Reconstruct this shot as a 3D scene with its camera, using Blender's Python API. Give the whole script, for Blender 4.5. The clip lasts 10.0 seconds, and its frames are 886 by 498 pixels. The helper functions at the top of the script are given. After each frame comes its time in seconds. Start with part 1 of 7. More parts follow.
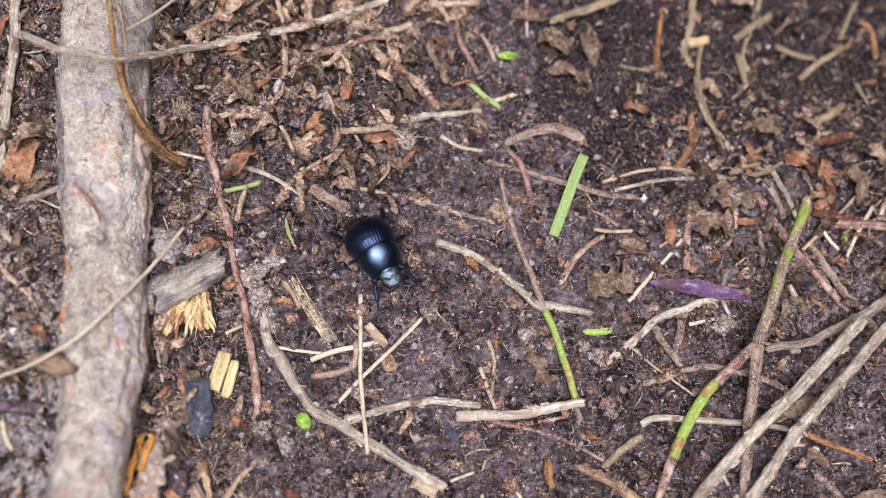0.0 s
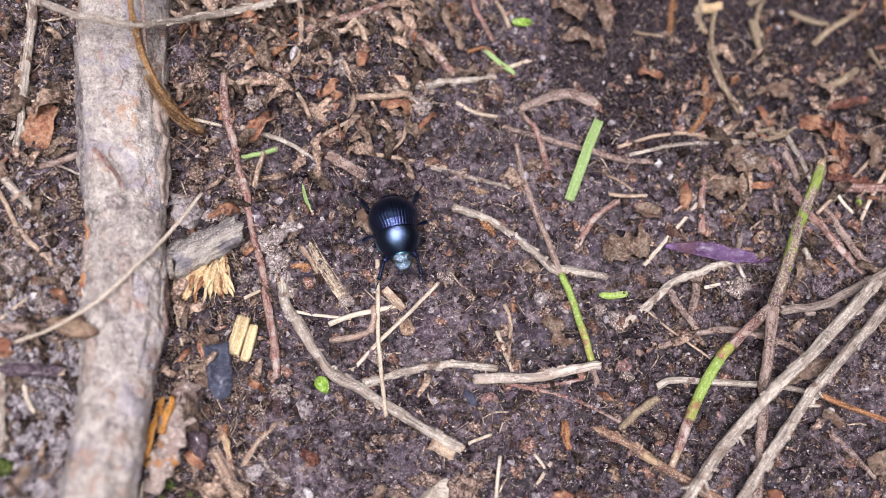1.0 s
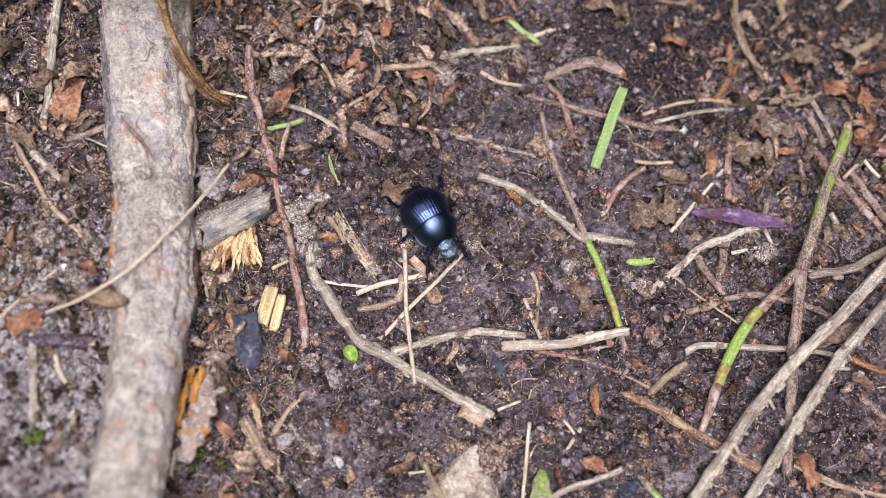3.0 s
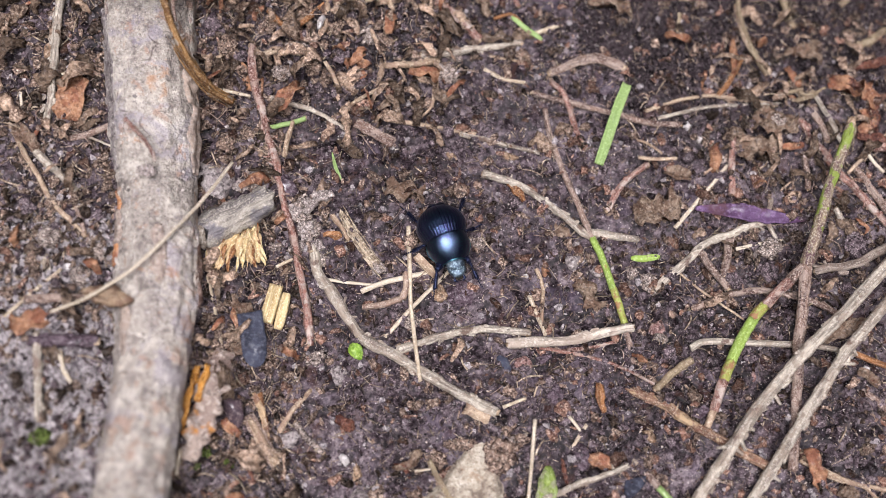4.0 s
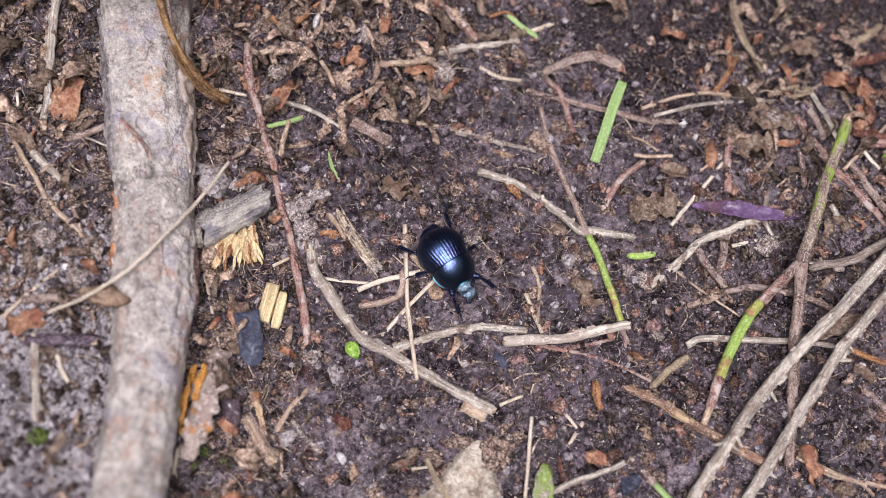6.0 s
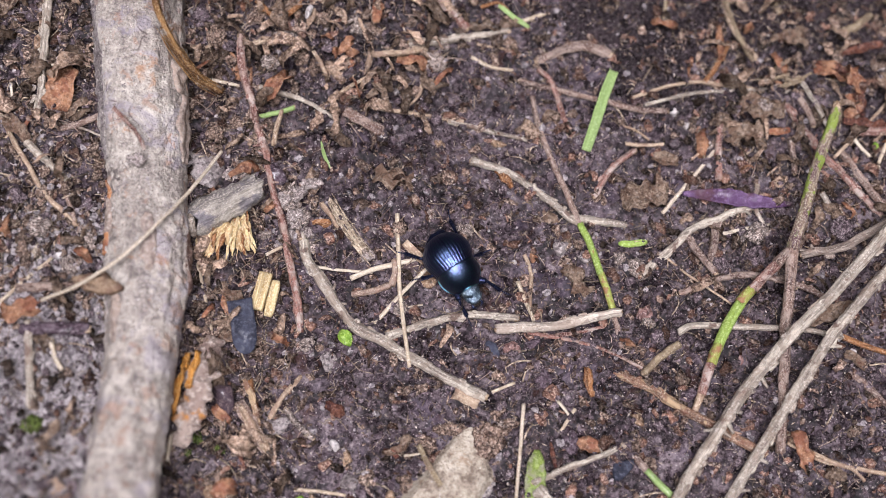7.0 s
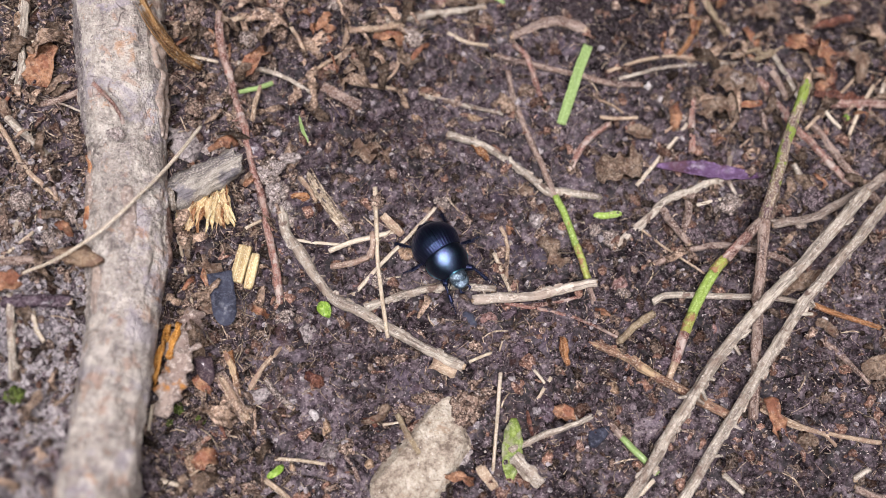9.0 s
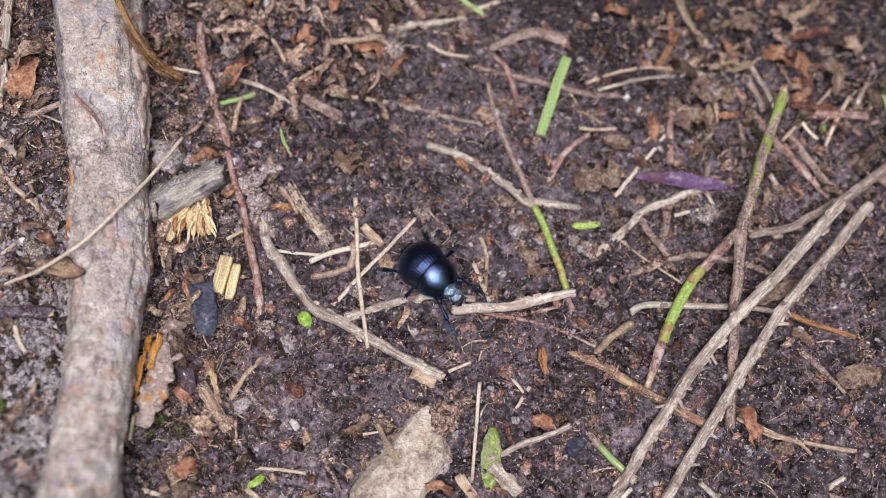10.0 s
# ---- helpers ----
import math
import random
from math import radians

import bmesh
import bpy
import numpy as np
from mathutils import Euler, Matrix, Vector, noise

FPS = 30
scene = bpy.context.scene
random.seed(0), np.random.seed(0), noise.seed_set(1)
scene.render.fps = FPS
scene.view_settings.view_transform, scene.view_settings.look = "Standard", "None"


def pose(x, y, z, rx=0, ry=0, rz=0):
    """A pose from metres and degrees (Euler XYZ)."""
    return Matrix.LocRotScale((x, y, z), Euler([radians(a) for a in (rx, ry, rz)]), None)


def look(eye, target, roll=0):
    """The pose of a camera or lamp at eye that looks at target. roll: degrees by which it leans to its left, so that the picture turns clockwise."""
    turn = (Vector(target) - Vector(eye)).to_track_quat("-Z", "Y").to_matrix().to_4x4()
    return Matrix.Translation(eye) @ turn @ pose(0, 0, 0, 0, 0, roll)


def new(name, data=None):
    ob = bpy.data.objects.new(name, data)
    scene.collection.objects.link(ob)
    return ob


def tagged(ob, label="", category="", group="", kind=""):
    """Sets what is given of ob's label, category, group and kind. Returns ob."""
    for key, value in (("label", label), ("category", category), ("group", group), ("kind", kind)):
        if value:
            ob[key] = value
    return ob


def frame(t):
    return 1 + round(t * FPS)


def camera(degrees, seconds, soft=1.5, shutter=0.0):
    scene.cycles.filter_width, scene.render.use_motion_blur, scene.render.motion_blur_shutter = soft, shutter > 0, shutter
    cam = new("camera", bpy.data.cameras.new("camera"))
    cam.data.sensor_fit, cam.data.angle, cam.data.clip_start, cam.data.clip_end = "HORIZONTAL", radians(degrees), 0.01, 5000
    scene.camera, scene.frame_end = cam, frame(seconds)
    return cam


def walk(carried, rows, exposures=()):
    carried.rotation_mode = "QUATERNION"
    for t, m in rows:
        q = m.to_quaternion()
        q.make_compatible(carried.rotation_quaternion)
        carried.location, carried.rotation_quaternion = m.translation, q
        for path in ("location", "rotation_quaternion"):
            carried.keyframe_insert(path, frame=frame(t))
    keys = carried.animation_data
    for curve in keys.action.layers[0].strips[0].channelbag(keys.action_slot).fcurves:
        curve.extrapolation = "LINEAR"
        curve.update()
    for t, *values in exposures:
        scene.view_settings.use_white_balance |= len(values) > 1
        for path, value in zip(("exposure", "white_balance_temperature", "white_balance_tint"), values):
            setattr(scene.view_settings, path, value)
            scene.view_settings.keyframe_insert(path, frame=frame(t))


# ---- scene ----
cam = camera(36.00, 10.0, soft=0.55)
cam.data.dof.use_dof = True
cam.data.dof.focus_distance, cam.data.dof.aperture_fstop = 0.2645, 6.6
PATH = [
    (0, (0.00000, -0.11931, 0.25586), (0.02256, -0.05313, -0.00493), 17.771),
    (0.5, (-0.00103, -0.12145, 0.25605), (0.02136, -0.05610, -0.00496), 17.712),
    (1, (-0.00209, -0.12460, 0.25606), (0.01913, -0.06016, -0.00528), 16.896),
    (1.5, (-0.00390, -0.12601, 0.25572), (0.01789, -0.06257, -0.00581), 17.385),
    (2, (-0.00490, -0.12671, 0.25511), (0.01546, -0.06338, -0.00656), 16.121),
    (2.5, (-0.00407, -0.12992, 0.25502), (0.01405, -0.06525, -0.00649), 13.868),
    (4, (-0.00530, -0.13115, 0.25425), (0.01289, -0.06639, -0.00724), 13.407),
    (4.5, (-0.00462, -0.13127, 0.25432), (0.01242, -0.06609, -0.00714), 12.317),
    (5, (-0.00400, -0.13018, 0.25457), (0.01327, -0.06581, -0.00707), 12.609),
    (6.5, (-0.00389, -0.13130, 0.25529), (0.01364, -0.06772, -0.00653), 12.832),
    (7, (-0.00221, -0.13432, 0.25552), (0.01490, -0.06945, -0.00601), 12.086),
    (7.5, (-0.00284, -0.13494, 0.25570), (0.01574, -0.07082, -0.00592), 13.340),
    (8, (-0.00227, -0.13725, 0.25580), (0.01497, -0.07219, -0.00568), 11.952),
    (8.5, (-0.00134, -0.13949, 0.25656), (0.01638, -0.07486, -0.00499), 12.349),
    (9, (-0.00030, -0.13941, 0.25806), (0.01890, -0.07585, -0.00365), 13.665),
    (9.5, (0.00105, -0.13809, 0.25954), (0.02168, -0.07494, -0.00216), 14.867),
    (10, (0.00186, -0.13783, 0.26091), (0.02282, -0.07462, -0.00075), 15.132),
]
EXPOSURE = [(0.0, 1.00, 6150.0, 15.6), (0.5, 1.12, 6044.0, 17.7), (1.0, 1.05, 5980.0, 19.0), (1.5, 1.03, 5980.0, 18.0), (2.0, 1.05, 5959.0, 14.4), (2.5, 1.03, 6001.0, 16.6),
            (4.0, 0.95, 6065.0, 15.3), (4.5, 1.05, 6130.0, 13.0), (5.0, 0.93, 5959.0, 18.4), (6.5, 0.90, 5916.0, 18.3), (7.0, 0.85, 5980.0, 18.0), (7.5, 0.80, 6001.0, 16.6),
            (8.0, 0.85, 6150.0, 18.6), (8.5, 0.82, 6086.0, 16.9), (9.0, 0.90, 6170.0, 16.2), (9.5, 0.87, 6086.0, 17.9), (10.0, 0.80, 6023.0, 17.1)]
walk(cam, [(t, look(eye, target, roll)) for t, eye, target, roll in PATH], EXPOSURE)

# ---- world, sun, backdrop light ----
world = bpy.data.worlds.new("overcast_sky")
scene.world = world
world.use_nodes = True
wn = world.node_tree.nodes
sky = wn.new("ShaderNodeTexSky")
sky.sky_type = "NISHITA"
sky.sun_disc = False
sky.sun_elevation, sky.sun_rotation = radians(78), radians(202)
sky.air_density, sky.dust_density, sky.ozone_density = 1.0, 6.0, 1.0
calm = wn.new("ShaderNodeHueSaturation")
calm.inputs["Saturation"].default_value = 0.75
world.node_tree.links.new(sky.outputs[0], calm.inputs["Color"])
world.node_tree.links.new(calm.outputs[0], wn["Background"].inputs["Color"])
wn["Background"].inputs["Strength"].default_value = 0.085

sun = new("sun", bpy.data.lights.new("sun", "SUN"))
sun.data.energy, sun.data.angle, sun.data.color = 2.3, radians(38), (1.0, 0.97, 0.94)
sun.matrix_world = look((0.0, 0.0, 3.0), (0.25, 0.6, 0.0))

MM = 0.001


# ---- materials ----
def material(name, base, dark, light=None, scale=300.0, fine=1800.0, rough=0.85, bump=0.4, bump_mm=0.3, metallic=0.0,
             coat=0.0, grain=0.0, spots=None, spot_scale=150.0, spot_cut=0.62, spec=0.35, island=0.0, dirt=0.55, grit=0.0,
             blotch=None, blotch_size=2.2):
    """Colour variation at three scales with relief. grain > 0: streaks along the piece (its UV, in millimetres), else solid noise."""
    m = bpy.data.materials.new(name)
    m.use_nodes = True
    n, k = m.node_tree.nodes, m.node_tree.links
    p = n["Principled BSDF"]
    p.inputs["Metallic"].default_value, p.inputs["Coat Weight"].default_value = metallic, coat
    p.inputs["Coat Roughness"].default_value = 0.12
    info = n.new("ShaderNodeObjectInfo")
    shift = n.new("ShaderNodeVectorMath")
    shift.operation = "SCALE"
    k.new(info.outputs["Random"], shift.inputs["Scale"])
    shift.inputs[0].default_value = (37.0, 11.0, 23.0)
    co = n.new("ShaderNodeUVMap" if grain else "ShaderNodeTexCoord")
    src = co.outputs[0] if grain else co.outputs["Object"]

    def coords(stretch):
        add = n.new("ShaderNodeVectorMath")
        add.operation = "MULTIPLY_ADD"
        add.inputs[1].default_value = (stretch, 1, 1)
        k.new(src, add.inputs[0])
        k.new(shift.outputs[0], add.inputs[2])
        return add.outputs[0]

    streak, plain = coords(grain or 1.0), coords(1.0)
    if grain:
        scale, fine, spot_scale = scale * MM * 3, fine * MM * 3, spot_scale * MM

    def noise_tex(s, detail, r=0.6, where=plain):
        t = n.new("ShaderNodeTexNoise")
        t.inputs["Scale"].default_value, t.inputs["Detail"].default_value, t.inputs["Roughness"].default_value = s, detail, r
        k.new(where, t.inputs["Vector"])
        return t.outputs["Fac"]

    def mix(fac, a, b, how="MIX"):
        x = n.new("ShaderNodeMix")
        x.data_type, x.blend_type = "RGBA", how
        k.new(fac, x.inputs["Factor"])
        for s, v in ((x.inputs[6], a), (x.inputs[7], b)):
            if isinstance(v, tuple):
                s.default_value = (*v, 1)
            else:
                k.new(v, s)
        return x.outputs[2]

    def ramp(src_, a, b, lo=0.0, hi=1.0):
        r = n.new("ShaderNodeMapRange")
        r.inputs["From Min"].default_value, r.inputs["From Max"].default_value = a, b
        r.inputs["To Min"].default_value, r.inputs["To Max"].default_value = lo, hi
        k.new(src_, r.inputs["Value"])
        return r.outputs[0]

    big = noise_tex(scale, 5, 0.62, streak)
    small = noise_tex(fine, 5, 0.72)
    col = mix(ramp(big, 0.38, 0.6), dark, base)
    col = mix(ramp(small, 0.5, 0.64), col, light or tuple(min(1, c * 1.6) for c in base))
    if spots:
        col = mix(ramp(noise_tex(spot_scale, 4, 0.6), spot_cut, spot_cut + 0.05), col, spots)
    if blotch:
        unit = 1 / blotch_size if grain else 1 / (blotch_size * MM)
        col = mix(ramp(noise_tex(unit, 4, 0.65), 0.5, 0.58, 0.0, 0.8), col, blotch)
    if dirt:
        worn = noise_tex(fine * 0.75, 4, 0.7, streak if grain else plain)
        col = mix(ramp(worn, 0.49, 0.41, 0.0, dirt), col, tuple(c * 0.3 for c in dark))
    if grit:
        col = mix(ramp(noise_tex(fine * 1.6, 2, 0.5), 0.66, 0.7, 0.0, grit), col, (0.62, 0.57, 0.52))
    if island:
        geo = n.new("ShaderNodeNewGeometry")
        hs = n.new("ShaderNodeHueSaturation")
        k.new(ramp(geo.outputs["Random Per Island"], 0, 1, 1 - island, 1 + island), hs.inputs["Value"])
        k.new(col, hs.inputs["Color"])
        col = hs.outputs[0]
    k.new(col, p.inputs["Base Color"])
    damp = noise_tex(fine * 0.8, 3)
    k.new(ramp(damp, 0.5, 0.66, min(1, rough + 0.2 * (metallic < 0.5)), max(0.05, rough - 0.25 * (metallic < 0.5))), p.inputs["Roughness"])
    k.new(ramp(damp, 0.53, 0.64, spec * 0.05, spec * 2.0), p.inputs["Specular IOR Level"])
    if bump:
        b = n.new("ShaderNodeBump")
        b.inputs["Strength"].default_value, b.inputs["Distance"].default_value = bump, bump_mm * MM
        k.new(small, b.inputs["Height"])
        b2 = n.new("ShaderNodeBump")
        b2.inputs["Strength"].default_value, b2.inputs["Distance"].default_value = bump, bump_mm * MM * 1.6
        k.new(big, b2.inputs["Height"])
        k.new(b.outputs[0], b2.inputs["Normal"])
        k.new(b2.outputs[0], p.inputs["Normal"])
    return m


def layered(name, stops, weights, patches, specks, rough, spec, bumps, cracks=None):
    """Earth or bark: a tone ramp over noises of several sizes (mm), coloured patches, pale mineral specks, cracks, damp gloss and relief."""
    m = bpy.data.materials.new(name)
    m.use_nodes = True
    n, k = m.node_tree.nodes, m.node_tree.links
    p = n["Principled BSDF"]
    where = n.new("ShaderNodeTexCoord").outputs["Object"]

    def tex(size, detail=4, r=0.6, warp=0.0):
        t = n.new("ShaderNodeTexNoise")
        t.inputs["Scale"].default_value, t.inputs["Detail"].default_value, t.inputs["Roughness"].default_value = 1 / (size * MM), detail, r
        t.inputs["Distortion"].default_value = warp
        k.new(where, t.inputs["Vector"])
        return t.outputs["Fac"]

    def span(src, a, b, lo=0.0, hi=1.0):
        r = n.new("ShaderNodeMapRange")
        r.interpolation_type = "SMOOTHSTEP"
        r.inputs["From Min"].default_value, r.inputs["From Max"].default_value = a, b
        r.inputs["To Min"].default_value, r.inputs["To Max"].default_value = lo, hi
        k.new(src, r.inputs["Value"])
        return r.outputs[0]

    def calc(op, a, b):
        c = n.new("ShaderNodeMath")
        c.operation = op
        for s, v in ((c.inputs[0], a), (c.inputs[1], b)):
            if isinstance(v, (int, float)):
                s.default_value = v
            else:
                k.new(v, s)
        return c.outputs[0]

    def blend(fac, a, b):
        x = n.new("ShaderNodeMix")
        x.data_type = "RGBA"
        k.new(fac, x.inputs["Factor"])
        k.new(a, x.inputs[6])
        x.inputs[7].default_value = (*b, 1)
        return x.outputs[2]

    tone = None
    for size, weight in weights:
        v = calc("MULTIPLY", tex(size, 4, 0.62), weight)
        tone = v if tone is None else calc("ADD", tone, v)
    ramp = n.new("ShaderNodeValToRGB")
    els = ramp.color_ramp.elements
    while len(els) < len(stops):
        els.new(0.5)
    for e, (at, c) in zip(els, stops):
        e.position, e.color = at, (*c, 1)
    k.new(tone, ramp.inputs[0])
    col = ramp.outputs[0]
    for size, cut, share, colour in patches:
        col = blend(span(tex(size, 5, 0.65, 0.6), cut, cut + 0.07, 0.0, share), col, colour)
    if cracks:
        size, width, colour = cracks
        vor = n.new("ShaderNodeTexVoronoi")
        vor.feature = "DISTANCE_TO_EDGE"
        vor.inputs["Scale"].default_value = 1 / (size * MM)
        shift = n.new("ShaderNodeVectorMath")
        shift.operation = "MULTIPLY_ADD"
        bend = n.new("ShaderNodeTexNoise")
        bend.inputs["Scale"].default_value = 0.7 / (size * MM)
        k.new(where, bend.inputs["Vector"])
        k.new(bend.outputs["Color"], shift.inputs[0])
        shift.inputs[1].default_value = (size * MM * 2.6,) * 3
        k.new(where, shift.inputs[2])
        k.new(shift.outputs[0], vor.inputs["Vector"])
        open_ = calc("MULTIPLY", span(vor.outputs["Distance"], width, 0.0), span(tex(size, 3), 0.5, 0.58))
        col = blend(calc("MULTIPLY", open_, 0.75), col, colour)
    for size, radius, share, colour in specks:
        vor = n.new("ShaderNodeTexVoronoi")
        vor.inputs["Scale"].default_value = 1 / (size * MM)
        k.new(where, vor.inputs["Vector"])
        grey = n.new("ShaderNodeSeparateColor")
        k.new(vor.outputs["Color"], grey.inputs[0])
        col = blend(calc("MULTIPLY", span(vor.outputs["Distance"], radius, radius * 0.7), calc("LESS_THAN", grey.outputs[0], share)), col, colour)
    k.new(col, p.inputs["Base Color"])
    damp = tex(3.2, 4, 0.6)
    k.new(span(damp, 0.42, 0.6, rough[0], rough[1]), p.inputs["Roughness"])
    k.new(span(damp, 0.45, 0.62, spec[1], spec[0]), p.inputs["Specular IOR Level"])
    last = None
    for size, depth in bumps:
        b = n.new("ShaderNodeBump")
        b.inputs["Distance"].default_value = depth * MM
        k.new(tex(size, 4, 0.65), b.inputs["Height"])
        if last:
            k.new(last, b.inputs["Normal"])
        last = b.outputs[0]
    k.new(last, p.inputs["Normal"])
    return m


SOIL = layered("damp_soil", ((0.42, (0.005, 0.0034, 0.004)), (0.472, (0.022, 0.0155, 0.018)), (0.516, (0.076, 0.056, 0.065)), (0.562, (0.168, 0.132, 0.145)), (0.63, (0.33, 0.277, 0.275))),
               ((18, 0.22), (4.0, 0.30), (1.2, 0.28), (0.45, 0.20)), ((6, 0.58, 0.5, (0.075, 0.038, 0.03)), (1.6, 0.61, 0.7, (0.17, 0.118, 0.085)), (9, 0.58, 0.3, (0.115, 0.092, 0.13))),
               ((0.8, 0.13, 0.5, (0.66, 0.61, 0.58)), (0.5, 0.18, 0.3, (0.38, 0.32, 0.31))), (0.22, 0.85), (0.8, 0.06), ((0.3, 0.2), (0.9, 0.4)))
SAND = material("pale_sandy_soil", (0.46, 0.41, 0.415), (0.17, 0.145, 0.16), (0.66, 0.61, 0.59), 150, 1900, 0.6, 1.0, 0.6, spec=0.3, dirt=0.7, grit=0.6)
DARKSOIL = material("darker_soil", (0.062, 0.046, 0.051), (0.012, 0.0085, 0.0105), (0.15, 0.12, 0.125), 150, 1900, 0.55, 1.0, 0.7, spec=0.2, dirt=0.8, grit=0.25)
CRUMB = material("soil_crumbs", (0.085, 0.062, 0.071), (0.012, 0.008, 0.0095), (0.25, 0.2, 0.205), 500, 2600, 0.40, 0.9, 0.15, island=0.6, spec=0.4, grit=0.45, dirt=0.6)
GRIT = material("pale_grit", (0.34, 0.29, 0.25), (0.2, 0.16, 0.13), (0.6, 0.55, 0.5), 700, 2500, 0.5, 0.3, 0.1, island=0.6, spec=0.5)
FLAKE = material("leaf_mould", (0.155, 0.105, 0.08), (0.028, 0.017, 0.015), (0.40, 0.315, 0.25), 700, 2200, 0.55, 1.0, 0.2, island=0.85, grit=0.08, dirt=0.85, spec=0.25)
REDFLAKE = material("red_brown_flakes", (0.16, 0.085, 0.06), (0.05, 0.024, 0.02), (0.38, 0.27, 0.21), 700, 2200, 0.5, 1.0, 0.2, island=0.8, grit=0.08, dirt=0.6)
FIBRE = material("dry_fibre", (0.32, 0.255, 0.18), (0.14, 0.1, 0.07), (0.54, 0.46, 0.36), 500, 2000, 0.75, 0.4, 0.1, island=0.7)
PEELED = material("peeled_pale_wood", (0.68, 0.60, 0.50), (0.38, 0.31, 0.25), (0.82, 0.75, 0.66), 300, 800, 0.7, 1.0, 0.3, grain=0.06, spots=(0.38, 0.30, 0.24), spot_scale=170, spot_cut=0.57, dirt=0.4, grit=0.15, blotch=(0.48, 0.39, 0.32))
GREY = material("weathered_twig_bark", (0.61, 0.54, 0.44), (0.25, 0.20, 0.165), (0.78, 0.72, 0.62), 330, 900, 0.75, 1.0, 0.35, grain=0.08, spots=(0.22, 0.155, 0.125), spot_scale=260, spot_cut=0.59, dirt=0.5, grit=0.4, blotch=(0.36, 0.29, 0.23))
GREYBROWN = material("grey_brown_twig_bark", (0.40, 0.33, 0.275), (0.16, 0.12, 0.10), (0.56, 0.48, 0.41), 330, 900, 0.75, 1.0, 0.3, grain=0.08, dirt=0.45, grit=0.3, blotch=(0.25, 0.185, 0.15))
BEIGE = material("dead_stalk", (0.46, 0.35, 0.25), (0.25, 0.17, 0.11), (0.66, 0.55, 0.42), 240, 900, 0.75, 0.8, 0.2, grain=0.1, dirt=0.36, grit=0.3, blotch=(0.27, 0.18, 0.13))
BROWN = material("brown_twig_bark", (0.27, 0.18, 0.14), (0.09, 0.053, 0.047), (0.58, 0.48, 0.41), 260, 900, 0.6, 1.0, 0.3, grain=0.12, dirt=0.45, grit=0.5, blotch=(0.40, 0.31, 0.26))
RED = material("red_brown_bark", (0.33, 0.165, 0.13), (0.12, 0.055, 0.047), (0.54, 0.41, 0.35), 260, 900, 0.6, 1.0, 0.3, grain=0.12, spots=(0.5, 0.41, 0.36), spot_scale=260, spot_cut=0.57, dirt=0.45, grit=0.5, blotch=(0.42, 0.31, 0.26))
PINKBARK = material("pinkish_tan_bark", (0.50, 0.375, 0.29), (0.24, 0.155, 0.12), (0.68, 0.57, 0.47), 260, 900, 0.65, 1.0, 0.3, grain=0.12, dirt=0.4, grit=0.3, blotch=(0.36, 0.24, 0.18))
ORANGE = material("rusty_wood", (0.32, 0.145, 0.06), (0.12, 0.05, 0.025), (0.52, 0.33, 0.19), 300, 1000, 0.65, 0.9, 0.25, grain=0.2, dirt=0.45, grit=0.3)
STRAW = material("pale_straw", (0.56, 0.47, 0.345), (0.33, 0.25, 0.17), (0.76, 0.68, 0.55), 200, 900, 0.6, 0.6, 0.15, grain=0.06, dirt=0.30, grit=0.2, blotch=(0.42, 0.33, 0.24))
WHITE_STRAW = material("bleached_straw", (0.58, 0.50, 0.39), (0.38, 0.30, 0.21), (0.78, 0.71, 0.6), 200, 900, 0.65, 0.6, 0.15, grain=0.06, dirt=0.30, grit=0.2)
KHAKI = material("khaki_dead_stalk", (0.31, 0.245, 0.155), (0.15, 0.11, 0.07), (0.47, 0.39, 0.28), 240, 900, 0.75, 0.8, 0.2, grain=0.1, dirt=0.4, grit=0.3, blotch=(0.2, 0.145, 0.1))
ROOTLET = material("amber_brown_rootlet", (0.30, 0.165, 0.065), (0.11, 0.055, 0.03), (0.5, 0.34, 0.18), 260, 900, 0.6, 1.0, 0.25, grain=0.1, spots=(0.36, 0.3, 0.24), spot_scale=300, spot_cut=0.6, dirt=0.6)
RUSTBARK = material("rusty_twig_bark", (0.36, 0.215, 0.14), (0.13, 0.07, 0.05), (0.62, 0.5, 0.38), 260, 900, 0.6, 1.0, 0.3, grain=0.12, spots=(0.5, 0.36, 0.22), spot_scale=170, spot_cut=0.57, dirt=0.45, grit=0.4, blotch=(0.20, 0.10, 0.07))
WOOD = material("raw_wood", (0.60, 0.43, 0.23), (0.36, 0.22, 0.10), (0.80, 0.68, 0.46), 300, 1000, 0.7, 0.8, 0.25, grain=0.07, dirt=0.33, grit=0.1)
YELLOWWOOD = material("fresh_yellow_wood", (0.70, 0.57, 0.31), (0.42, 0.28, 0.12), (0.83, 0.74, 0.52), 500, 1000, 0.65, 0.7, 0.25, grain=0.04, dirt=0.35, grit=0.05)
STUBWOOD = material("weathered_stub_wood", (0.46, 0.415, 0.35), (0.17, 0.15, 0.145), (0.64, 0.58, 0.5), 260, 900, 0.75, 1.0, 0.35, grain=0.09, dirt=0.5, grit=0.3, blotch=(0.2, 0.185, 0.21), blotch_size=4.0)
ENDWOOD = material("broken_wood", (0.46, 0.34, 0.23), (0.2, 0.13, 0.08), (0.66, 0.54, 0.4), 600, 2000, 0.85, 0.5, 0.2)
GREEN = material("green_stem", (0.27, 0.385, 0.08), (0.18, 0.25, 0.05), (0.42, 0.53, 0.2), 220, 800, 0.42, 0.4, 0.12, grain=0.06, spots=(0.26, 0.2, 0.07), spot_scale=400, spot_cut=0.64, dirt=0.2, grit=0.15)
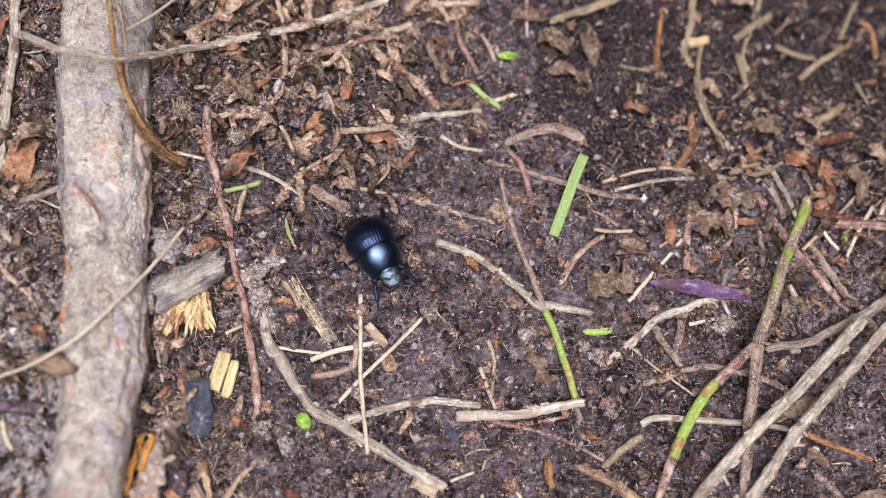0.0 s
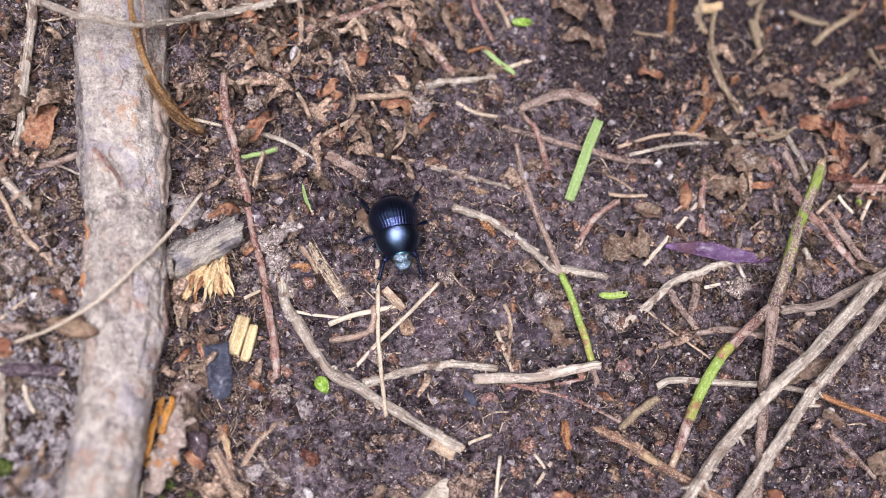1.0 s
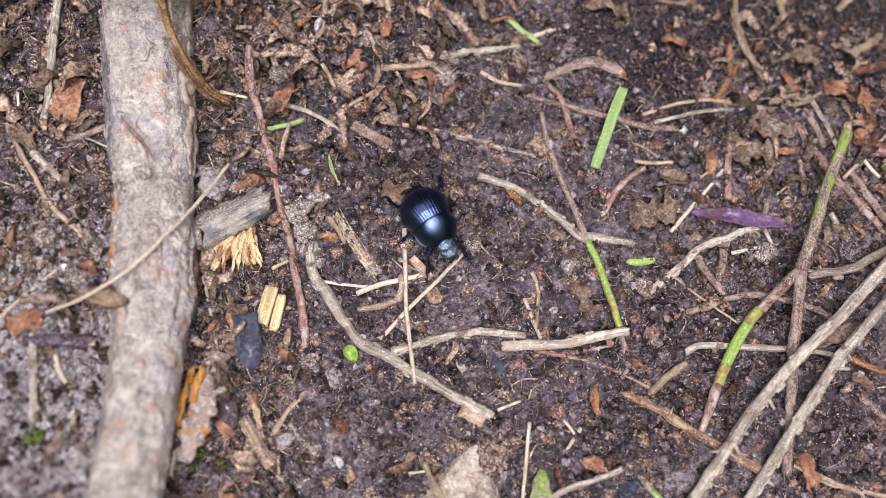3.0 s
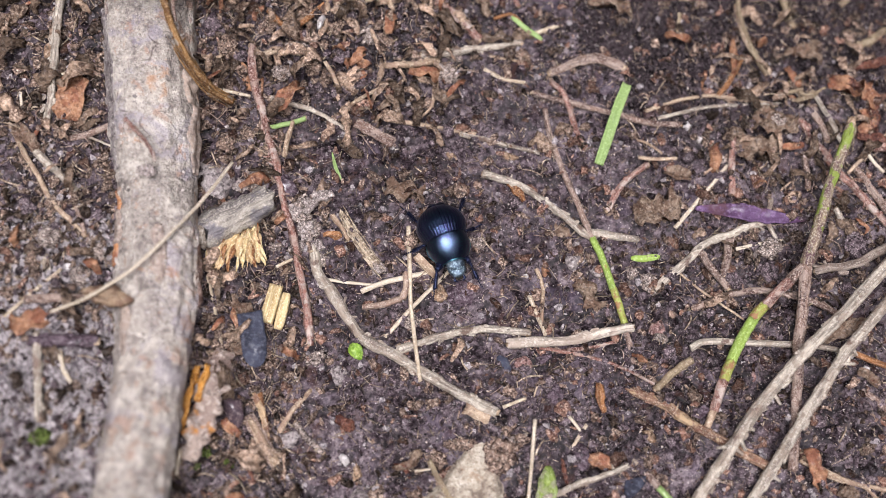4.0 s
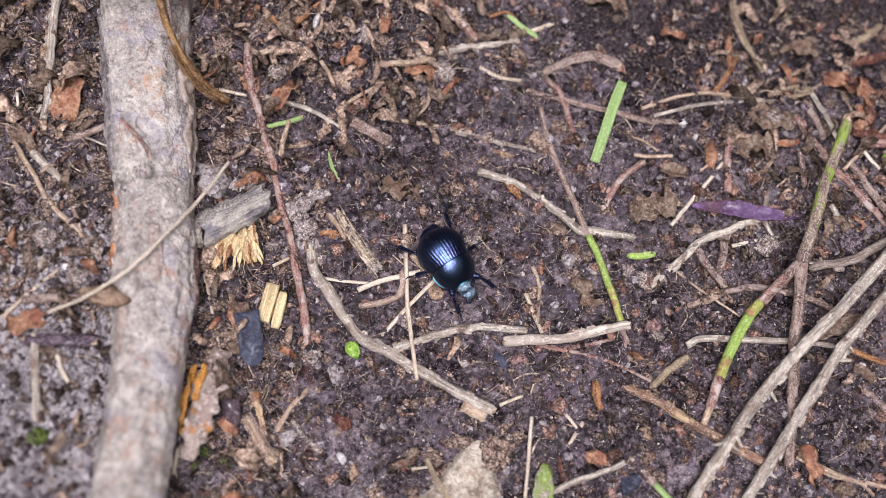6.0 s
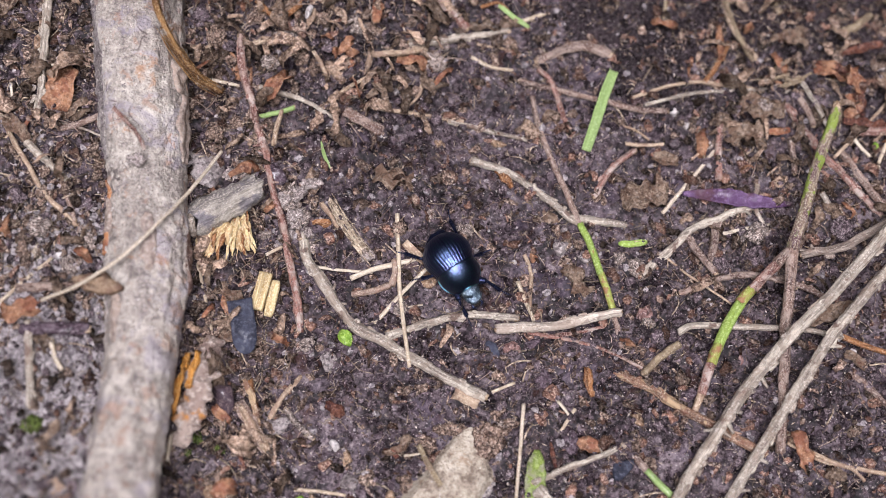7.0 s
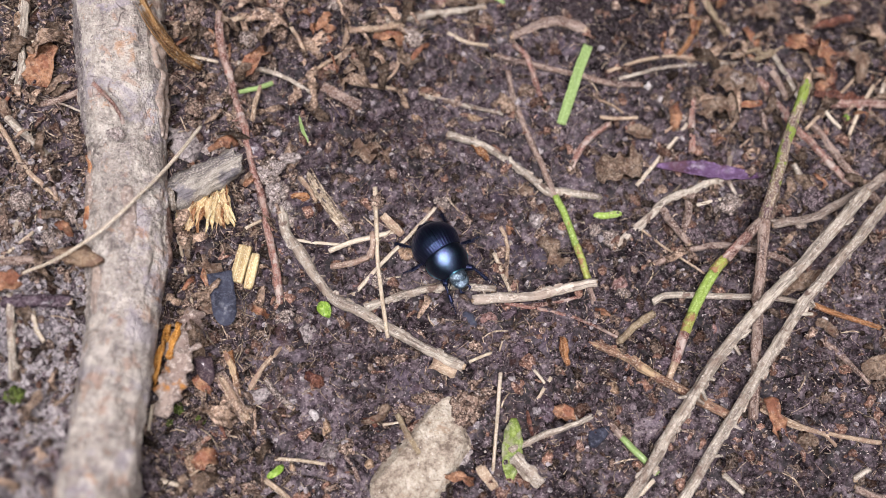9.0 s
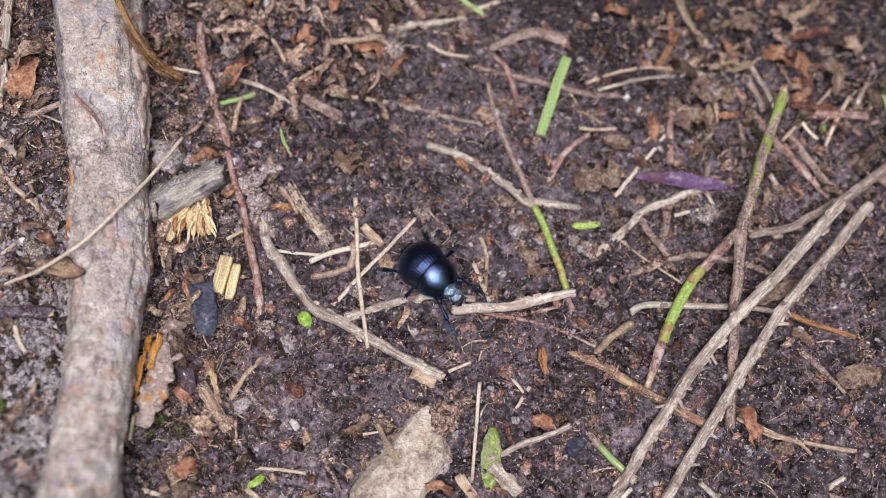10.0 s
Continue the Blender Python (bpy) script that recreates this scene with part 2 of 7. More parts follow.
GREENRED = material("green_stem_turning_red", (0.32, 0.38, 0.09), (0.22, 0.2, 0.05), (0.46, 0.5, 0.2), 220, 800, 0.45, 0.5, 0.12, grain=0.06, dirt=0.2, blotch=(0.29, 0.125, 0.085), blotch_size=1.6)
GRASS = material("green_grass", (0.27, 0.37, 0.14), (0.2, 0.29, 0.1), (0.34, 0.45, 0.19), 300, 900, 0.42, 0.1, 0.1, grain=0.04, dirt=0.21, grit=0.2)
LEAFGREEN = material("fresh_leaf", (0.22, 0.36, 0.045), (0.12, 0.22, 0.03), (0.38, 0.5, 0.14), 300, 1200, 0.4, 0.5, 0.12, dirt=0.4, grit=0.2)
DECAY = material("decaying_leaf", (0.21, 0.28, 0.06), (0.12, 0.16, 0.04), (0.36, 0.43, 0.16), 300, 1500, 0.45, 0.8, 0.2, dirt=0.4, grit=0.3, blotch=(0.24, 0.225, 0.16), blotch_size=3.5)
MOTTLE = material("mottled_stem", (0.26, 0.2, 0.13), (0.11, 0.06, 0.07), (0.5, 0.44, 0.34), 320, 900, 0.6, 0.8, 0.2, grain=0.25, spots=(0.22, 0.28, 0.06), spot_scale=240, spot_cut=0.5, dirt=0.42, grit=0.5)
PURPLE = material("purple_leaf", (0.135, 0.08, 0.16), (0.07, 0.036, 0.072), (0.2, 0.135, 0.235), 120, 900, 0.55, 0.3, 0.15, spec=0.15, dirt=0.2, grit=0.0, blotch=(0.095, 0.05, 0.06), blotch_size=7.0)
DEADLEAF = material("dead_leaf", (0.245, 0.178, 0.13), (0.10, 0.062, 0.045), (0.37, 0.29, 0.22), 330, 1500, 0.6, 1.0, 0.35, dirt=0.6, grit=0.06, blotch=(0.16, 0.1, 0.07), blotch_size=3.0)
REDLEAF = material("red_brown_leaf", (0.16, 0.07, 0.048), (0.05, 0.02, 0.018), (0.25, 0.13, 0.095), 330, 1500, 0.5, 1.0, 0.3, dirt=0.6, grit=0.05)
ORANGELEAF = material("orange_leaf", (0.35, 0.185, 0.105), (0.13, 0.06, 0.04), (0.46, 0.28, 0.18), 330, 1500, 0.5, 0.8, 0.3, dirt=0.45, grit=0.05, blotch=(0.23, 0.095, 0.06), blotch_size=2.6)
AMBER = material("amber_rot_wood", (0.50, 0.23, 0.045), (0.26, 0.1, 0.02), (0.68, 0.42, 0.16), 300, 1000, 0.55, 0.9, 0.25, grain=0.2, dirt=0.36)
DARK = material("dark_chip", (0.058, 0.062, 0.088), (0.03, 0.031, 0.044), (0.085, 0.09, 0.118), 300, 1200, 0.5, 0.2, 0.1, spec=0.15, dirt=0.2)
PEBBLE = material("grey_pebble", (0.3, 0.26, 0.25), (0.16, 0.13, 0.13), (0.5, 0.45, 0.42), 300, 1500, 0.55, 0.3, 0.12, spec=0.5, dirt=0.8, grit=0.3)
WHITE = material("white_quartz", (0.62, 0.58, 0.56), (0.42, 0.37, 0.35), (0.82, 0.8, 0.78), 400, 1700, 0.4, 0.5, 0.15, spec=0.5, dirt=0.5)
TAN = material("tan_pebble", (0.34, 0.23, 0.15), (0.16, 0.1, 0.065), (0.54, 0.42, 0.31), 300, 1700, 0.55, 0.7, 0.2, dirt=0.8, grit=0.3)
GLOSSBROWN = material("glossy_brown_stone", (0.075, 0.052, 0.062), (0.035, 0.024, 0.03), (0.17, 0.125, 0.12), 200, 1500, 0.3, 0.15, 0.1, spec=0.6, dirt=0.2)
PURPLESTONE = material("purple_stone", (0.1, 0.07, 0.085), (0.05, 0.033, 0.042), (0.2, 0.16, 0.18), 300, 1500, 0.5, 0.4, 0.12, spec=0.5, dirt=0.8, grit=0.3)
PINK = material("pink_stone", (0.24, 0.14, 0.125), (0.11, 0.06, 0.055), (0.46, 0.34, 0.31), 300, 1700, 0.55, 0.8, 0.2, dirt=0.85, grit=0.4)
STONE = layered("pale_stone", ((0.42, (0.17, 0.13, 0.10)), (0.48, (0.35, 0.29, 0.225)), (0.54, (0.49, 0.43, 0.34)), (0.63, (0.66, 0.60, 0.51))),
                ((10, 0.22), (3, 0.30), (0.9, 0.28), (0.4, 0.2)), ((6, 0.58, 0.6, (0.28, 0.16, 0.085)), (3, 0.62, 0.5, (0.14, 0.1, 0.08))),
                ((0.7, 0.16, 0.4, (0.78, 0.74, 0.68)), (0.8, 0.15, 0.2, (0.1, 0.07, 0.06))), (0.45, 0.85), (0.5, 0.2), ((0.4, 0.2), (1.6, 0.5)))
ROOT = layered("root_bark", ((0.42, (0.17, 0.145, 0.132)), (0.475, (0.34, 0.295, 0.262)), (0.525, (0.48, 0.43, 0.372)), (0.60, (0.64, 0.59, 0.52))),
               ((12, 0.22), (3.5, 0.28), (1.0, 0.28), (0.4, 0.22)), ((9, 0.53, 0.5, (0.34, 0.305, 0.365)), (4.0, 0.56, 0.6, (0.42, 0.265, 0.19)), (7, 0.61, 0.7, (0.45, 0.23, 0.11)), (3.5, 0.57, 0.5, (0.66, 0.61, 0.55))),
               ((0.8, 0.15, 0.35, (0.72, 0.68, 0.62)), (0.9, 0.16, 0.25, (0.10, 0.072, 0.066))), (0.34, 0.8), (0.7, 0.2), ((0.5, 0.3), (2.0, 0.8)), cracks=(8.0, 0.035, (0.09, 0.062, 0.058)))
PALECLOD = material("pale_crusty_soil", (0.37, 0.31, 0.285), (0.12, 0.09, 0.085), (0.66, 0.6, 0.56), 700, 2600, 0.6, 1.0, 0.25, dirt=0.7, grit=0.5, island=0.4)
PALEEND = material("pale_cut_wood", (0.56, 0.48, 0.39), (0.3, 0.24, 0.19), (0.74, 0.68, 0.6), 500, 2000, 0.8, 0.8, 0.3, dirt=0.6)
TANBARK = material("tan_splintered_bark", (0.36, 0.25, 0.16), (0.15, 0.09, 0.06), (0.56, 0.44, 0.32), 260, 900, 0.65, 1.0, 0.3, grain=0.1, dirt=0.4, blotch=(0.16, 0.095, 0.07), blotch_size=2.5)
PEEL = material("peeling_bark", (0.36, 0.285, 0.24), (0.19, 0.135, 0.115), (0.52, 0.44, 0.38), 160, 900, 0.7, 1.0, 0.3, spots=(0.44, 0.20, 0.06), spot_scale=130, spot_cut=0.57, dirt=0.5, grit=0.3)
TANLEAF = material("tan_curled_leaf", (0.27, 0.19, 0.135), (0.06, 0.037, 0.028), (0.42, 0.32, 0.245), 350, 1800, 0.55, 0.9, 0.2, island=0.85, grit=0.05, dirt=0.6)
MOSS = material("grey_mould", (0.26, 0.205, 0.175), (0.06, 0.043, 0.038), (0.58, 0.51, 0.46), 700, 2600, 0.7, 1.0, 0.25, dirt=0.9, grit=0.6, island=0.6)
GREENMOSS = material("green_moss", (0.10, 0.135, 0.03), (0.03, 0.04, 0.014), (0.26, 0.32, 0.09), 900, 2600, 0.6, 1.0, 0.25, dirt=0.9)
SHELL = material("black_blue_shell", (0.066, 0.088, 0.185), (0.062, 0.06, 0.17), (0.055, 0.14, 0.19), 250, 6000, 0.32, 0.12, 0.02, metallic=1.0, spec=0.5, dirt=0.0)
SHELL_NECK = material("satin_blue_shell", (0.072, 0.1, 0.17), (0.064, 0.07, 0.155), (0.06, 0.15, 0.19), 300, 3200, 0.31, 0.7, 0.05, metallic=1.0, spec=0.5, dirt=0.0)
SHELL_EDGE = material("turquoise_sheen_shell", (0.12, 0.34, 0.38), (0.08, 0.17, 0.3), (0.18, 0.44, 0.44), 500, 3000, 0.28, 0.1, 0.03, metallic=1.0, dirt=0.0)
SHELL_HEAD = material("rough_head_shell", (0.17, 0.22, 0.28), (0.05, 0.08, 0.12), (0.34, 0.45, 0.5), 700, 2600, 0.36, 1.0, 0.16, metallic=0.9, dirt=0.3)
SHELL_LEG = material("blue_black_leg", (0.02, 0.024, 0.055), (0.01, 0.011, 0.028), (0.05, 0.065, 0.13), 600, 3000, 0.28, 0.3, 0.05, metallic=0.7)
HAIR = material("dark_hair", (0.03, 0.025, 0.02), (0.015, 0.012, 0.01), None, 600, 3000, 0.6, 0.0)
EYE = material("glossy_eye", (0.01, 0.01, 0.012), (0.006, 0.006, 0.008), None, 600, 3000, 0.15, 0.0, spec=0.6)
WOODLAND = material("far_woodland", (0.06, 0.065, 0.04), (0.02, 0.022, 0.016), (0.09, 0.1, 0.06), 1.2, 9.0, 0.9, 0.5, 60.0)


# ---- geometry helpers; plan lengths are in millimetres ----
def smooth(t):
    t = min(1.0, max(0.0, t))
    return t * t * (3 - 2 * t)


def lay(x, y):
    """Height of the soil's large form."""
    z = -4.6 + 9.5 * smooth((-x - 16) / 42) + 3.2 * smooth((-y - 72) / 36) * (0.45 + 0.75 * smooth(x / 45))
    z -= 9.0 * smooth((x - 40) / 75) * smooth((y + 40) / 55)
    z += 3.0 * math.exp(-((x + 4) ** 2 + (y + 22) ** 2) / 260)
    z += 2.0 * smooth((x - 60) / 50) * smooth((-y - 30) / 50)
    z += 13.0 * smooth((-x - 41) / 12) * smooth((-y - 99) / 28)
    return z


def crumbly(x, y):
    """0 where the soil is smeared smooth, 1 where it lies in crumbs."""
    n = noise.noise
    return smooth(0.42 + 1.25 * n(Vector((x * 0.05, y * 0.05, 6.6))) + 0.6 * n(Vector((x * 0.14, y * 0.14, 2.6))))


def relief(x, y):
    n = noise.noise
    rough = crumbly(x, y)
    d = 1.2 * n(Vector((x * 0.085, y * 0.085, 3.1))) + 0.85 * n(Vector((x * 0.21, y * 0.21, 7.7)))
    d += 0.5 * n(Vector((x * 0.5, y * 0.5, 1.3))) + (0.30 + 0.25 * rough) * n(Vector((x * 1.0, y * 1.0, 5.2)))
    d += (0.20 + 0.14 * rough) * n(Vector((x * 2.0, y * 2.0, 8.8)))
    near = noise.voronoi(Vector((x * 0.34 + 0.4 * n(Vector((x * 0.6, y * 0.6, 2))), y * 0.34, 0.5)))[0]
    d += (0.3 + 1.5 * rough) * (min(1.0, (near[1] - near[0]) * 2.2) - 0.6)
    d -= 1.5 * smooth((n(Vector((x * 0.17, y * 0.17, 11.0))) - 0.22) * 4) * (0.3 + rough)
    d -= 3.2 * (math.exp(-((x + 10.5) ** 2 / 16 + (y + 31.5) ** 2 / 7)) + math.exp(-((x + 20.5) ** 2 / 8 + (y + 28) ** 2 / 9)))
    return d * (1 + 1.2 * math.exp(-((x + 8) ** 2 / 500 + (y + 14) ** 2 / 700)) + 0.9 * smooth((x - 50) / 45) * smooth((y + 60) / 45))


def top(x, y):
    return lay(x, y) + relief(x, y)


def mesh_of(name, verts, faces, mats, uvs=None, soft=True, face_mats=None):
    me = bpy.data.meshes.new(name)
    me.from_pydata([tuple(c * MM for c in v) for v in verts], [], faces)
    for m in mats if isinstance(mats, (list, tuple)) else (mats,):
        me.materials.append(m)
    if uvs is not None:
        layer = me.uv_layers.new(name="UVMap")
        idx = np.empty(len(me.loops), dtype=np.int32)
        me.loops.foreach_get("vertex_index", idx)
        layer.data.foreach_set("uv", np.asarray(uvs, dtype=np.float32)[idx].ravel())
    if face_mats is not None:
        me.polygons.foreach_set("material_index", face_mats)
    if soft:
        me.polygons.foreach_set("use_smooth", [True] * len(me.polygons))
    me.update()
    return me


def part(name, geo, mat, parent, label="", soft=True):
    """One mesh object from (verts, faces, uvs) under a thing or a part."""
    ob = new(name, mesh_of(name, geo[0], geo[1], mat, geo[2] if len(geo) > 2 else None, soft))
    ob.parent = parent
    return tagged(ob, label) if label else ob


def thing(name, at, label, category, group="", geo=None, mat=None, kind=""):
    """A top-level thing at a place in millimetres: an empty, or a mesh where geo is given."""
    ob = new(name, mesh_of(name, geo[0], geo[1], mat, geo[2] if len(geo) > 2 else None) if geo else None)
    ob.matrix_basis = pose(at[0] * MM, at[1] * MM, at[2] * MM)
    return tagged(ob, label, category, group, kind)


def spline(pts, step=1.0):
    """Points along a smooth line through pts."""
    pts = [Vector(p) for p in pts]
    if len(pts) == 2:
        n = max(2, int((pts[1] - pts[0]).length / step))
        return [pts[0].lerp(pts[1], i / n) for i in range(n + 1)]
    ext = [2 * pts[0] - pts[1], *pts, 2 * pts[-1] - pts[-2]]
    out = []
    for a, b, c, d in zip(ext, ext[1:], ext[2:], ext[3:]):
        n = max(2, int((c - b).length / step))
        for i in range(n):
            t = i / n
            out.append(0.5 * (2 * b + (c - a) * t + (2 * a - 5 * b + 4 * c - d) * t * t + (3 * b - a - 3 * c + d) * t ** 3))
    return [*out, pts[-1]]


def tube(path, r0, r1, segs=10, amp=0.12, seed=0.0, wander=0.0, flat=1.0, ends=True, taper=0.0, knots=0.0):
    """A knobbly tapering tube along path: verts, faces, uvs (millimetres along and around)."""
    verts, faces, uvs = [], [], []
    up, s, n = Vector((0, 0, 1)), 0.0, len(path)
    for i, p in enumerate(path):
        d = (path[min(i + 1, n - 1)] - path[max(i - 1, 0)]).normalized()
        side = d.cross(up)
        side = side.normalized() if side.length > 1e-4 else Vector((1, 0, 0))
        u2 = side.cross(d)
        if i:
            s += (p - path[i - 1]).length
        t = i / max(1, n - 1)
        r = r0 + (r1 - r0) * t
        if taper:
            r *= min(1.0, 0.25 + (1 - t) / taper) if t > 1 - taper else 1.0
        if knots:
            r *= 1 + knots * max(0.0, noise.noise(Vector((s * 0.16, seed, 9.0)))) * 1.6
        c = p + (side * noise.noise(Vector((s * 0.12, seed, 0))) + u2 * 0.5 * noise.noise(Vector((s * 0.12, seed, 5)))) * wander
        c = c + (side * noise.noise(Vector((s * 0.45, seed, 2))) + u2 * 0.4 * noise.noise(Vector((s * 0.45, seed, 7)))) * wander * 0.35
        for k in range(segs):
            a = 2 * math.pi * k / segs - math.pi / 2
            q = Vector((s * 0.35, math.cos(a) * 1.2 + seed, math.sin(a) * 1.2))
            rr = r * (1 + amp * (noise.noise(q) + 0.6 * noise.noise(q * 3.1) + 0.35 * noise.noise(q * 8.3)))
            jag = 0.0
            if ends and i in (0, n - 1):
                jag = r * 0.7 * noise.noise(Vector((k * 1.7, seed, i)))
            verts.append(tuple(c + side * (math.cos(a) * rr) + u2 * (math.sin(a) * rr * flat) + d * jag))
            uvs.append((s + seed * 13, a * max(r0, r1)))
    for i in range(n - 1):
        for k in range(segs):
            a, b = i * segs + k, i * segs + (k + 1) % segs
            faces.append((a, b, b + segs, a + segs))
    faces.append(tuple(range(segs))[::-1])
    faces.append(tuple((n - 1) * segs + k for k in range(segs)))
    return verts, faces, uvs


def sheet(path, width, thick=0.2, curl=0.2, ragged=0.15, seed=0.0, tip=0.35, across=7, twist=0.0, wave=0.3, start=None):
    """A bent strip or leaf of real thickness along path, pointed by tip at its far end and by start at its near end."""
    verts, uvs, faces = [], [], []
    n = len(path)
    start = tip if start is None else start
    s = 0.0
    for layer in (0, 1):
        s = 0.0
        for i, p in enumerate(path):
            d = (path[min(i + 1, n - 1)] - path[max(i - 1, 0)]).normalized()
            side = d.cross(Vector((0, 0, 1))).normalized()
            up = side.cross(d)
            if i:
                s += (p - path[i - 1]).length
            t = i / max(1, n - 1)
            prof = min(1.0, (1 - tip) + tip * math.sqrt(max(0, 1 - t)) * 2) * min(1.0, (1 - start) + start * math.sqrt(t) * 2) if tip or start else 1.0
            if tip > 0.8:
                prof = math.sin(math.pi * min(1, max(0.02, 0.04 + t * 0.94))) ** 0.7
            for j in range(across):
                v = 2 * j / (across - 1) - 1
                edge = 1 + ragged * noise.noise(Vector((s * 0.6, v * 1.5 + seed, 2.0))) * 1.8
                x = v * width / 2 * prof * edge
                z = curl * width * v * v * prof + wave * noise.noise(Vector((s * 0.3, x * 0.3, seed))) * 1.5 + x * math.tan(twist) * (t - 0.5)
                verts.append(tuple(p + side * x + up * (z + thick * layer)))
                uvs.append((s + seed * 7, x))
    m = n * across
    for i in range(n - 1):
        for j in range(across - 1):
            a = i * across + j
            faces.append((a, a + across, a + across + 1, a + 1))
            faces.append((m + a, m + a + 1, m + a + across + 1, m + a + across))
    rim = [j for j in range(across)] + [i * across + across - 1 for i in range(1, n)] + [(n - 1) * across + j for j in range(across - 2, -1, -1)] + [i * across for i in range(n - 2, 0, -1)]
    for a, b in zip(rim, rim[1:] + rim[:1]):
        faces.append((a, b, b + m, a + m))
    return verts, faces, uvs


BALLS = {}


def ball(level):
    if level not in BALLS:
        bm = bmesh.new()
        bmesh.ops.create_icosphere(bm, subdivisions=level, radius=1)
        bm.verts.ensure_lookup_table()
        BALLS[level] = ([v.co.copy() for v in bm.verts], [tuple(v.index for v in f.verts) for f in bm.faces])
        bm.free()
    return BALLS[level]


def lump(a, b, c, level=3, amp=0.25, seed=0.0, freq=1.1, turn=0.0, fine=0.08, flats=0.0, cuts=()):
    """An irregular stone: half-sizes a, b, c, turned about z by degrees."""
    vs, fs = ball(level)
    rot = Euler((0, 0, radians(turn))).to_matrix()
    out = []
    for v in vs:
        q = v * freq + Vector((seed, seed * 0.7, 0))
        k = 1 + amp * noise.noise(q) + fine * noise.noise(q * 3.7) + fine * 0.6 * noise.noise(q * 8.9)
        w = Vector((v.x * a, v.y * b, v.z * c)) * k
        for nx, ny, nz, d in cuts:
            over = w.x / a * nx + w.y / b * ny + w.z / c * nz - d
            if over > 0:
                w = w - Vector((nx * a, ny * b, nz * c)) * over * 0.9
        if flats:
            w.z = min(w.z, c * flats)
        out.append(tuple(rot @ w))
    return out, fs, [(v.x * a, v.y * b) for v in vs]


def facets(seed, count):
    """Random planes that chip a lump into a faceted stone."""
    rng = random.Random(seed)
    out = []
    for _ in range(count):
        v = Vector((rng.gauss(0, 1), rng.gauss(0, 1), rng.gauss(0.2, 0.8))).normalized()
        out.append((v.x, v.y, v.z, rng.uniform(0.5, 0.78)))
    return out


def moved(geo, d):
    return [(v[0] + d[0], v[1] + d[1], v[2] + d[2]) for v in geo[0]], *geo[1:]


def joined(geos):
    vs, fs, us = [], [], []
    for g in geos:
        k = len(vs)
        vs += g[0]
        fs += [tuple(i + k for i in f) for f in g[1]]
        us += g[2] if len(g) > 2 and g[2] else [(0, 0)] * len(g[0])
    return vs, fs, us


def grounded(pts, r):
    """Plan points (x, y, lift) set on the soil, lifted by lift over it."""
    return [Vector((x, y, lay(x, y) + r * 0.75 + h)) for x, y, h in pts]


def resting(path, r):
    """The same line raised until most of it lies clear of the soil's crumbs."""
    short = sorted(top(p.x, p.y) + 0.3 * r - p.z for p in path)[int(len(path) * 0.8)]
    return [p + Vector((0, 0, min(1.3, max(0.0, short)))) for p in path]


SEEDS = iter(range(1, 100000))


def bark_bits(ob, path, r, mat, seed, flakes, stubs):
    """Lifted bark flakes and snapped side shoots along a twig."""
    rng = random.Random(seed)
    for kind in ["f"] * flakes + ["s"] * stubs:
        i = rng.randrange(1, len(path) - 2)
        p, d = path[i], (path[i + 1] - path[i - 1]).normalized()
        side = d.cross(Vector((0, 0, 1))).normalized()
        a = rng.uniform(-1.3, 1.3)
        out = (side * math.sin(a) + side.cross(d) * math.cos(a)).normalized()
        if kind == "f":
            l = r * rng.uniform(0.9, 2.4)
            e = d * (l * rng.choice((-1, 1)))
            q = [p + out * r * 0.92, p + out * r * 1.06 + e * 0.5, p + out * r * rng.uniform(1.05, 1.45) + e]
            part("bark_flake", sheet(spline(q, l / 4), r * rng.uniform(0.35, 0.9), 0.1, rng.uniform(-0.2, 0.2), 0.6, rng.uniform(0, 99), 0.5, 4, 0.2, 0.1), mat, ob)
        else:
            out = (side * rng.choice((-1, 1)) + d * rng.uniform(-0.8, 0.8) + Vector((0, 0, 0.25))).normalized()
            part("side_stub", tube([p + out * r * 0.6, p + out * r * 1.3, p + out * r * rng.uniform(1.6, 2.8)], r * 0.4, r * 0.25, 6, 0.3, rng.uniform(0, 99)), mat, ob)


def twig(name, label, pts, r0, r1, mat, category="twig", group="fallen twigs", amp=0.18, wander=0.6, knots=0.2, segs=12, flat=1.0, taper=0.0, flakes=None):
    """A fallen twig: shaft with two broken ends, loose bark and side stubs."""
    k = next(SEEDS)
    seed = k * 0.731
    path = resting(spline(grounded(pts, max(r0, r1)), max(0.4, min(0.8, r0))), max(r0, r1))
    base = Vector((path[0].x, path[0].y, lay(path[0].x, path[0].y)))
    path = [p - base for p in path]
    length = sum((b - a).length for a, b in zip(path, path[1:]))
    ob = thing(name, base, label, category, group)
    part("shaft", tube(path, r0, r1, segs, amp, seed, wander * min(1.0, r0 + 0.2), flat, True, taper, knots), mat, ob)
    for end, nxt, r in ((path[0], path[1], r0), (path[-1], path[-2], r1)):
        if r > 0.42 and not taper:
            d = (end - nxt).normalized()
            part("broken_end", moved(tube([d * -0.5, d * (0.12 + 0.25 * r)], r * 0.86, r * 0.55, 8, 0.5, seed + 3), end), ENDWOOD, ob, "pale splintered broken end")
    r = (r0 + r1) / 2
    if r > 0.6 and flat == 1.0:
        bark_bits(ob, path, r, mat, k, int(length / 2.6) if flakes is None else flakes, int(length / 14))
    elif r > 0.4:
        bark_bits(ob, path, r, mat, k, 0, int(length / 9))
    return ob


